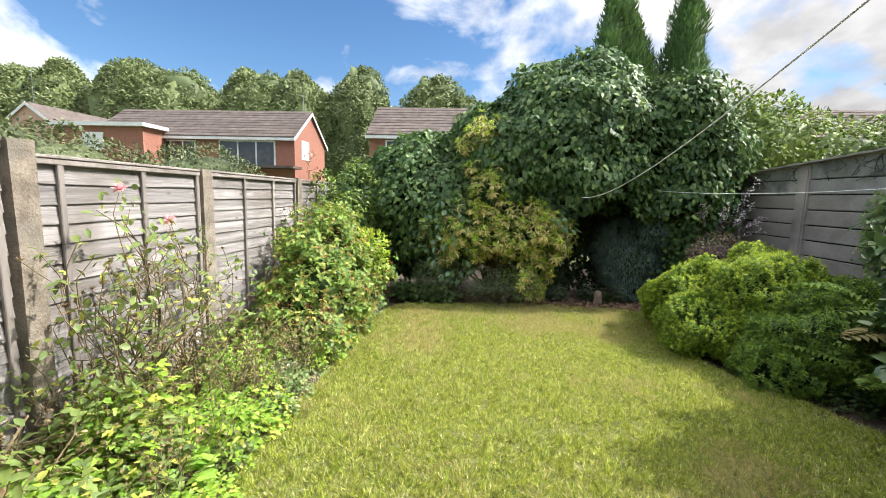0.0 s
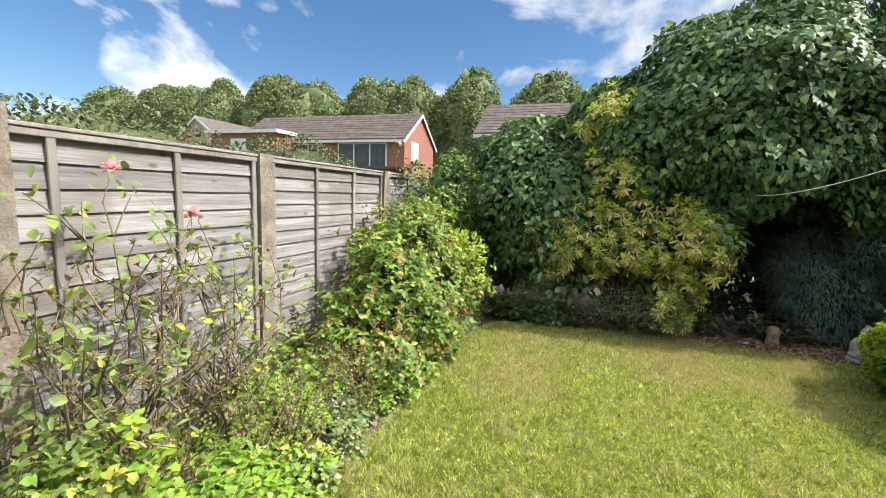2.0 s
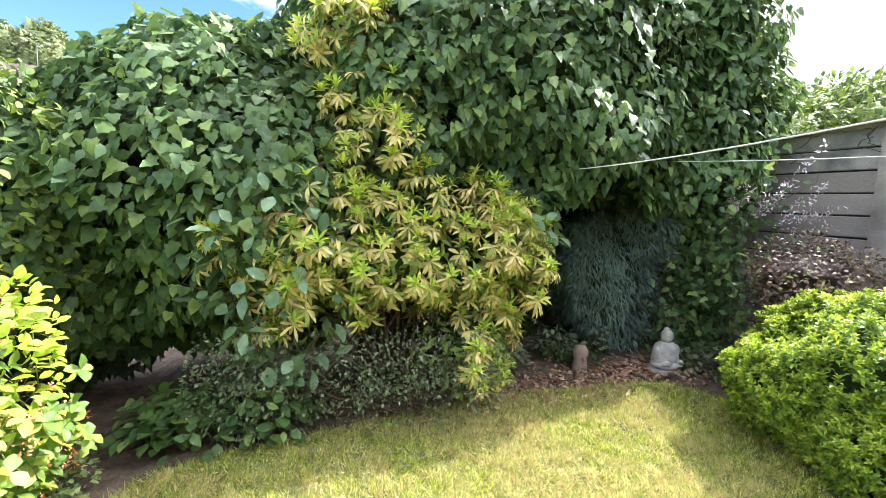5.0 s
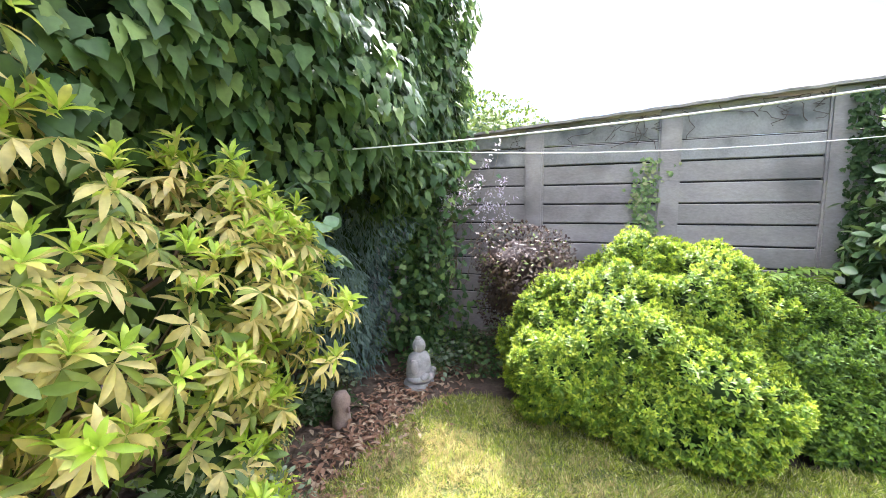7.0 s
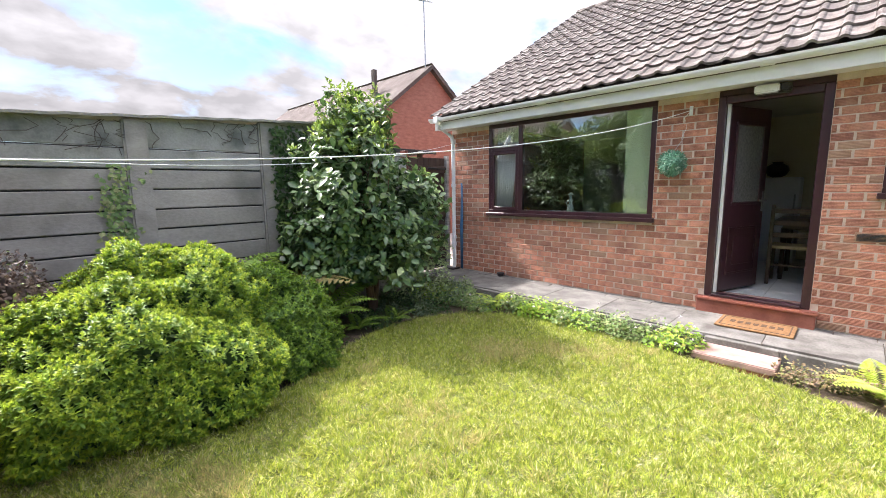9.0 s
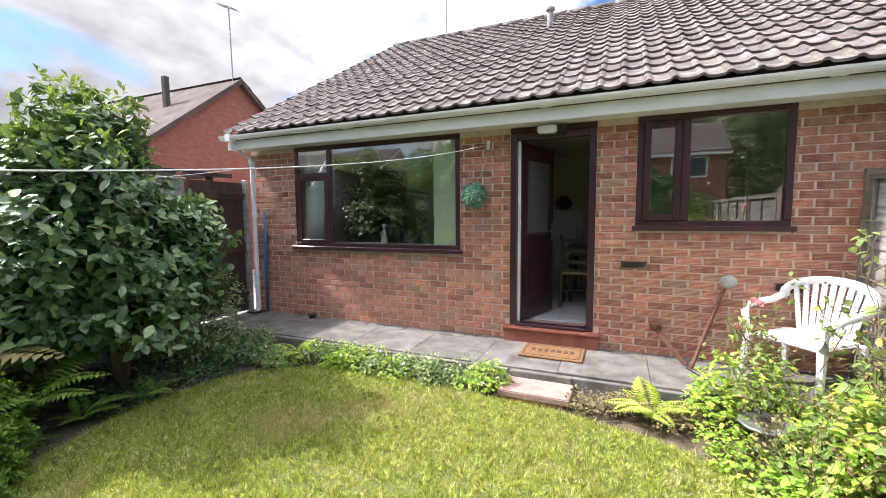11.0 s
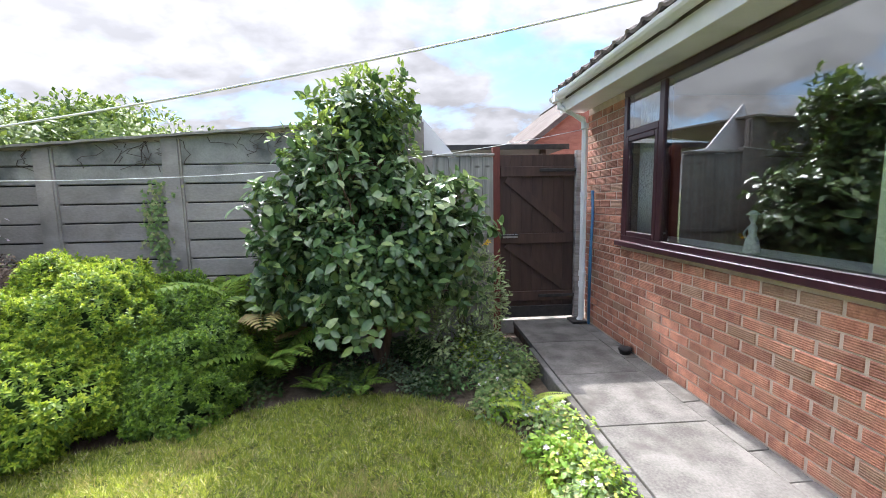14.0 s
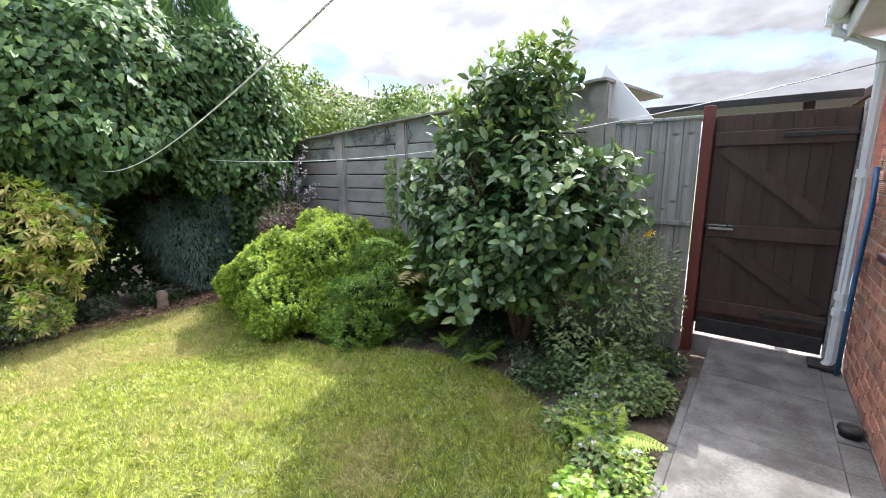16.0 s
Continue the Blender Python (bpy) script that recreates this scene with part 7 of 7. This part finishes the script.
def far_house(name, x0, x1, y0, y1, eave, ridge, wall_m, label, windows, gable_side, along="x", base=-0.2):
    h = thing(name, label, "house", ((x0 + x1) / 2, y0, base), "neighbouring houses")
    boxpart("wall", (x0, x1, y0, y1, base, eave), wall_m, h, bevel=0)
    ov = 0.35
    bm = bmesh.new()
    th = 0.12
    if along == "x":
        ym = (y0 + y1) / 2
        sl = (ridge - eave) / (ym - y0)
        sec = [(y0 - ov, eave - ov * sl), (ym, ridge), (y1 + ov, eave - ov * sl)]
        ra = [bm.verts.new((x0 - 0.15, y, z + th)) for y, z in sec] + [bm.verts.new((x0 - 0.15, y, z)) for y, z in sec[::-1]]
        rb = [bm.verts.new((x1 + 0.15, v.co.y, v.co.z)) for v in ra]
    else:
        xm = (x0 + x1) / 2
        sl = (ridge - eave) / (xm - x0)
        sec = [(x0 - ov, eave - ov * sl), (xm, ridge), (x1 + ov, eave - ov * sl)]
        ra = [bm.verts.new((x, y0 - 0.15, z + th)) for x, z in sec] + [bm.verts.new((x, y0 - 0.15, z)) for x, z in sec[::-1]]
        rb = [bm.verts.new((v.co.x, y1 + 0.15, v.co.z)) for v in ra]
    for s in range(6):
        bm.faces.new((ra[s], ra[(s + 1) % 6], rb[(s + 1) % 6], rb[s]))
    bm.faces.new(ra)
    bm.faces.new(rb[::-1])
    bmesh.ops.recalc_face_normals(bm, faces=list(bm.faces))
    roof = part("roof", bm, M_TILEFAR, h)
    # tile courses
    if along == "x":
        n = int((ym - y0 + ov) / 0.3)
        bm = bmesh.new()
        for k in range(n):
            y = y0 - ov + k * (ym - y0 + ov) / n
            z = eave - ov * sl + (y - y0 + ov) * sl + th
            vs = [bm.verts.new(c) for c in ((x0 - 0.15, y, z + 0.035), (x1 + 0.15, y, z + 0.035), (x1 + 0.15, y + 0.34, z + 0.34 * sl + 0.008), (x0 - 0.15, y + 0.34, z + 0.34 * sl + 0.008), (x0 - 0.15, y, z), (x1 + 0.15, y, z))]
            bm.faces.new(vs[:4])
            bm.faces.new((vs[4], vs[5], vs[1], vs[0]))
        part("tile_course", bm, M_TILEFAR, roof)
        boxpart("fascia", (x0 - 0.15, x1 + 0.15, y0 - ov - 0.03, y0 - ov, eave - ov * sl - 0.12, eave - ov * sl + 0.06), M_WHITE, h, bevel=0)
        for xx in (x0, x1 - 0.1):
            bm = bmesh.new()
            vs = [bm.verts.new(c) for c in ((xx, y0, eave), (xx, y1, eave), (xx, ym, ridge), (xx + 0.1, y0, eave), (xx + 0.1, y1, eave), (xx + 0.1, ym, ridge))]
            for f in ((0, 1, 2), (5, 4, 3), (0, 3, 4, 1), (1, 4, 5, 2), (2, 5, 3, 0)):
                bm.faces.new([vs[i] for i in f])
            part("gable", bm, wall_m, h)
        xe = x1 + 0.15 if gable_side > 0 else x0 - 0.18
        for a, b in ((0, 1), (1, 2)) if name == "house" else ():
            bm = bmesh.new()
            (ya, za), (yb, zb) = sec[a], sec[b]
            vs = [bm.verts.new(c) for c in ((xe, ya, za - 0.16), (xe, yb, zb - 0.16), (xe, yb, zb + 0.06), (xe, ya, za + 0.06))]
            vt = [bm.verts.new(v.co + Vector((0.03, 0, 0))) for v in vs]
            bm.faces.new(vs)
            bm.faces.new(vt[::-1])
            for s in range(4):
                bm.faces.new((vs[s], vt[s], vt[(s + 1) % 4], vs[(s + 1) % 4]))
            part("bargeboard", bm, M_WHITE, h)
    else:
        bm = bmesh.new()
        vs = [bm.verts.new(c) for c in ((x0, y0, eave), (x1, y0, eave), (xm, y0, ridge), (x0, y0 + 0.1, eave), (x1, y0 + 0.1, eave), (xm, y0 + 0.1, ridge))]
        for f in ((0, 1, 2), (5, 4, 3), (0, 3, 4, 1), (1, 4, 5, 2), (2, 5, 3, 0)):
            bm.faces.new([vs[i] for i in f])
        part("gable", bm, wall_m, h)
        for a, b in ((0, 1), (1, 2)):
            bm = bmesh.new()
            (xa, za), (xb, zb) = sec[a], sec[b]
            vs = [bm.verts.new(c) for c in ((xa, y0 - 0.2, za - 0.2), (xb, y0 - 0.2, zb - 0.2), (xb, y0 - 0.2, zb + 0.1), (xa, y0 - 0.2, za + 0.1))]
            vt = [bm.verts.new(v.co + Vector((0, 0.04, 0))) for v in vs]
            bm.faces.new(vs)
            bm.faces.new(vt[::-1])
            for s in range(4):
                bm.faces.new((vs[s], vt[s], vt[(s + 1) % 4], vs[(s + 1) % 4]))
            part("bargeboard", bm, M_WHITE, h)
    for (wx0, wx1, wz0, wz1, bars) in windows:
        yf = y0 - 0.04
        w = boxpart("window", (wx0, wx1, yf, y0 + 0.02, wz0, wz1), M_WHITE, h, bevel=0)
        for k in range(bars):
            a = wx0 + 0.11 + (wx1 - wx0 - 0.11) * k / bars
            boxpart("pane", (a, a + (wx1 - wx0 - 0.11) / bars - 0.11, yf - 0.012, yf - 0.002, wz0 + 0.1, wz1 - 0.1), M_FARGLASS, w, bevel=0)
    return h


M_FARGLASS = surface("far_window_glass", (0.03, 0.035, 0.04), (0.08, 0.09, 0.1), 3, 0.1, 0.0)


def aerial(x, y, z0, z1, way=1.0):
    a = thing("tv_aerial", "thin metal television aerial on a mast", "aerial", (x, y, z0), "roof aerials")
    bm = bmesh.new()
    tube(bm, [(x, y, z0), (x + 0.03, y, z1)], 0.018, 6)
    part("mast", bm, M_METAL, a)
    bm = bmesh.new()
    tube(bm, [(x - 0.35 * way, y, z1 + 0.12), (x + 0.2 * way, y, z1 - 0.1)], 0.012, 5)
    for k in range(7):
        f = k / 6
        c = Vector((x - 0.33 * way, y, z1 + 0.11)) * (1 - f) + Vector((x + 0.18 * way, y, z1 - 0.09)) * f
        tube(bm, [c + Vector((0, -0.16, 0)), c + Vector((0, 0.16, 0))], 0.006, 4)
    part("boom", bm, M_METAL, a)


nh = far_house("house", -26.4, -12.4, 27.0, 32.6, 5.25, 7.2, M_BRICKFAR, "red brick two-storey house with white bargeboards beyond the fence", [(-21.9, -19.2, 3.3, 4.85, 3), (-17.6, -13.7, 3.15, 4.9, 3)], 1)
boxpart("porch_roof", (-17.0, -11.9, 25.6, 27.0, 3.05, 3.2), M_TILEFAR, nh, "low tiled porch roof", 0)
bay = boxpart("flat_roofed_bay", (-27.2, -21.3, 25.0, 26.98, -0.2, 5.35), M_BRICKFAR, nh, "brick bay with flat white roof edge", 0)
boxpart("roof_edge", (-27.5, -21.0, 24.7, 26.9, 5.37, 5.6), M_WHITE, bay, "", 0)
boxpart("window", (-25.3, -23.9, 24.95, 25.01, 3.9, 5.0), M_WHITE, bay, "", 0)
boxpart("gable_window", (-12.42, -12.36, 28.1, 29.4, 3.8, 5.1), M_WHITE, nh, "", 0)
aerial(-12.9, 29.8, 7.15, 8.4)
far_house("house", -7.0, 3.5, 25.6, 31.4, 5.3, 7.3, M_BRICKFAR, "pale tiled roof of a house behind the ivy", [(-6.0, -4.0, 3.6, 4.9, 2)], -1)
far_house("house", -47.0, -40.2, 38.0, 52.0, 6.9, 9.4, M_RENDERFAR, "pink brick gabled house with white bargeboards", [], 1, "y")
boxpart("side_wing", (-62.0, -47.2, 40.0, 48.0, -0.2, 6.9), M_RENDERFAR, bpy.data.objects["house.002"] if "house.002" in bpy.data.objects else nh, "", 0)
aerial(-43.4, 38.5, 9.4, 12.5)
far_house("house", 14.0, 27.0, 19.0, 26.0, 4.2, 6.2, M_RENDERFAR, "low tiled house beyond the garage", [], -1)
aerial(19.5, 22.0, 6.2, 7.4)
nb = far_house("bungalow", 8.0, 17.0, -6.5, -0.5, 2.55, 4.85, M_BRICKFAR, "red brick neighbouring bungalow with tiled roof", [], -1)
aerial(8.1, -3.45, 4.85, 6.75, -1.0)
boxpart("flue", (9.3, 9.42, -2.6, -2.48, 4.0, 4.95), M_TILEFAR, nb, "grey roof flue", 0)
aerial(2.6, -4.5, 5.5, 7.6)
# treeline
tr = random.Random(9)
for k in range(25):
    x = -92 + k * 4.3 + tr.uniform(-1.5, 1.5)
    y = 62 + tr.uniform(-5, 8)
    h = (19.7 + tr.uniform(-2.5, 2.0)) if x < -17 else 16.0 + tr.uniform(-1.5, 1.5)
    if -13 < x < -9:
        continue
    w = tr.uniform(4.0, 7.0)
    bl = [((x, y, h * 0.55), (w, w, h * 0.42)), ((x + tr.uniform(-2, 2), y, h * 0.72), (w * 0.7, w * 0.7, h * 0.27)), ((x + tr.uniform(-3, 3), y - 1, h * 0.4), (w * 0.8, w * 0.8, h * 0.3))]
    leafy_tree((x, y, -0.2), bl, 0.46, 34, M_LEAFFAR, "tree", "distant broad leafy tree in the treeline", "tree", 900 + k, 0.3, KITE, "distant treeline", 0.9)
leafy_tree((24.0, 34.0, -0.2), [((24, 34, 6.0), (3.2, 3, 2.6)), ((27, 34, 5.6), (2.5, 2.5, 2.2))], 0.35, 26, M_LEAFFAR, "tree", "distant tree behind the tiled house", "tree", 950, 0.25, KITE, "", 0.8)

# ---- bricks of the rear wall ----
brick_cache = {}


def brick_mesh(w, pale):
    key = (round(w, 3), pale)
    if key not in brick_cache:
        me = bpy.data.meshes.new("brick")
        c = 0.004
        v = [(0, -0.09, 0), (w, -0.09, 0), (w, -0.09, 0.065), (0, -0.09, 0.065), (0, -c, 0), (w, -c, 0), (w, -c, 0.065), (0, -c, 0.065), (c, 0, c), (w - c, 0, c), (w - c, 0, 0.065 - c), (c, 0, 0.065 - c)]
        f = [(8, 11, 10, 9)] + [(a, b, b + 4, a + 4)[::-1] for a, b in ((4, 5), (5, 6), (6, 7))] + [(7, 11, 8, 4)] + [(0, 4, 5, 1), (1, 5, 6, 2), (2, 6, 7, 3), (3, 7, 4, 0)]
        me.from_pydata(v, [], f)
        bmx = bmesh.new()
        bmx.from_mesh(me)
        bmesh.ops.recalc_face_normals(bmx, faces=list(bmx.faces))
        bmx.to_mesh(me)
        bmx.free()
        me.materials.append(M_BRICKPALE if pale else M_BRICK)
        brick_cache[key] = me
    return brick_cache[key]


HOLES = [WIN1, WIN2, (-0.93, 0.05, 0.0, 0.27), (-0.878, 0.0, 0.2, SOFFIT)]
r = random.Random(31)
rest = {False: ([], []), True: ([], [])}
made = 0
for k in range(31):
    z = 0.108 + 0.075 * k
    if z + 0.065 > SOFFIT - 0.004:
        break
    x = HX1 - (0.1125 if k % 2 else 0.0)
    spans = [(x, HX1)] if k % 2 else []
    while x > -3.6:
        spans.append((x - 0.215 - 0.01 + 0.01, x))
        x -= 0.225
    for a, b in spans:
        a, b = (a + 0.0, b - 0.01) if b - a > 0.2 else (a, b - 0.002)
        cuts = [(a, b)]
        for h in HOLES:
            if z + 0.065 > h[2] and z < h[3] - 0.001:
                nxt = []
                for c, d in cuts:
                    if d <= h[0] or c >= h[1]:
                        nxt.append((c, d))
                    else:
                        if c < h[0] - 0.02:
                            nxt.append((c, h[0] - 0.004))
                        if d > h[1] + 0.02:
                            nxt.append((h[1] + 0.004, d))
                cuts = nxt
        for c, d in cuts:
            w = d - c
            if w < 0.02:
                continue
            pale = r.random() < 0.09
            me = brick_mesh(w, pale)
            dy = r.uniform(-0.0015, 0.0015)
            if -1.25 < c < 1.65 and made < 300:
                o = new("brick", me)
                o.location = (c, dy, z)
                adopt(o, wall)
                made += 1
            else:
                vv, ff = rest[pale]
                n0 = len(vv)
                vv.extend((v.co.x + c, v.co.y + dy, v.co.z + z) for v in me.vertices)
                ff.extend(tuple(i + n0 for i in f.vertices) for f in me.polygons)
for pale in (False, True):
    me = bpy.data.meshes.new("brickwork")
    me.from_pydata(rest[pale][0], [], rest[pale][1])
    me.materials.append(M_BRICKPALE if pale else M_BRICK)
    o = new("brickwork", me)
    adopt(o, wall)
    tagged(o, kind="stuff")

# ---- roof and its tiles ----
SL = math.atan2(5.5 - 2.62, 4.85)
roof = thing("roof", "brown interlocking concrete tiled roof with pale lichen", "roof", (0, 0.3, 2.6), kind="structure")
bm = bmesh.new()
ra = [(HX0 - 0.1, 0.27, 2.585), (HX0 - 0.1, -4.5, 5.41), (HX0 - 0.1, -9.3, 2.585), (HX0 - 0.1, -9.3, 2.52), (HX0 - 0.1, -4.5, 5.34), (HX0 - 0.1, 0.27, 2.52)]
va = [bm.verts.new(c) for c in ra]
vb = [bm.verts.new((3.92, c[1], c[2])) for c in ra]
for s in range(6):
    bm.faces.new((va[s], va[(s + 1) % 6], vb[(s + 1) % 6], vb[s]))
bm.faces.new(va)
bm.faces.new(vb[::-1])
bmesh.ops.recalc_face_normals(bm, faces=list(bm.faces))
part("roof_deck", bm, M_TILEFAR, roof)
TW, TG, TL = 0.20, 0.29, 0.36
bm = bmesh.new()
prof = [(0.0, 0.006), (0.016, 0.024), (0.036, 0.030), (0.056, 0.024), (0.074, 0.008), (0.11, 0.002), (0.15, 0.002), (0.18, 0.006), (0.199, 0.012)]
rows = []
for v, lift in ((0.0, 0.028), (TL, 0.0)):
    rows.append([bm.verts.new((u, v, h + lift)) for u, h in prof])
lowr = [bm.verts.new((u, 0.0, h + 0.004)) for u, h in prof]
for s in range(len(prof) - 1):
    bm.faces.new((rows[0][s], rows[0][s + 1], rows[1][s + 1], rows[1][s]))
    bm.faces.new((lowr[s], lowr[s + 1], rows[0][s + 1], rows[0][s]))
tile = bpy.data.meshes.new("roof_tile")
bm.to_mesh(tile)
bm.free()
tile.materials.append(M_TILE)
tco = np.array([v.co[:] for v in tile.vertices])
tfa = [tuple(f.vertices) for f in tile.polygons]
vv, ff = [], []
rot = Matrix(((-1, 0, 0, 0), (0, -math.cos(SL), math.sin(SL), 0), (0, math.sin(SL), math.cos(SL), 0), (0, 0, 0, 1)))
rot_n = np.array(rot.to_3x3())
r = random.Random(8)
for row in range(20):
    for col in range(53):
        x = 3.93 - TW * col
        s = row * TG
        o_ = Vector((x, 0.345 - s * math.cos(SL), 2.60 + s * math.sin(SL) + r.uniform(-0.004, 0.004)))
        if row < 9 and x > -2.7:
            ob = new("roof_tile", tile)
            adopt(ob, roof)
            ob.matrix_basis = Matrix.Translation(o_) @ rot
        else:
            n0 = len(vv)
            vv.extend((tco @ rot_n.T + np.array(o_)).tolist())
            ff.extend(tuple(i + n0 for i in f) for f in tfa)
me = bpy.data.meshes.new("upper_tiles")
me.from_pydata(vv, [], ff)
me.materials.append(M_TILE)
ob = new("upper_tiles", me)
adopt(ob, roof)
tagged(ob, kind="stuff")
for k in range(24):
    bm = bmesh.new()
    x = 3.93 - 0.44 * k
    tube(bm, [(x, -4.5, 5.44), (x - 0.43, -4.5, 5.44)], 0.11, 10)
    part("ridge_tile", bm, M_TILE, roof, smooth=True)
bm = bmesh.new()
lathe(bm, [(0.05, 0), (0.05, 0.28), (0.08, 0.29), (0.08, 0.33), (0.03, 0.36)], (0.1, -3.2, 4.72), 12)
part("vent_pipe", bm, M_STONE, roof, "short pale roof vent")
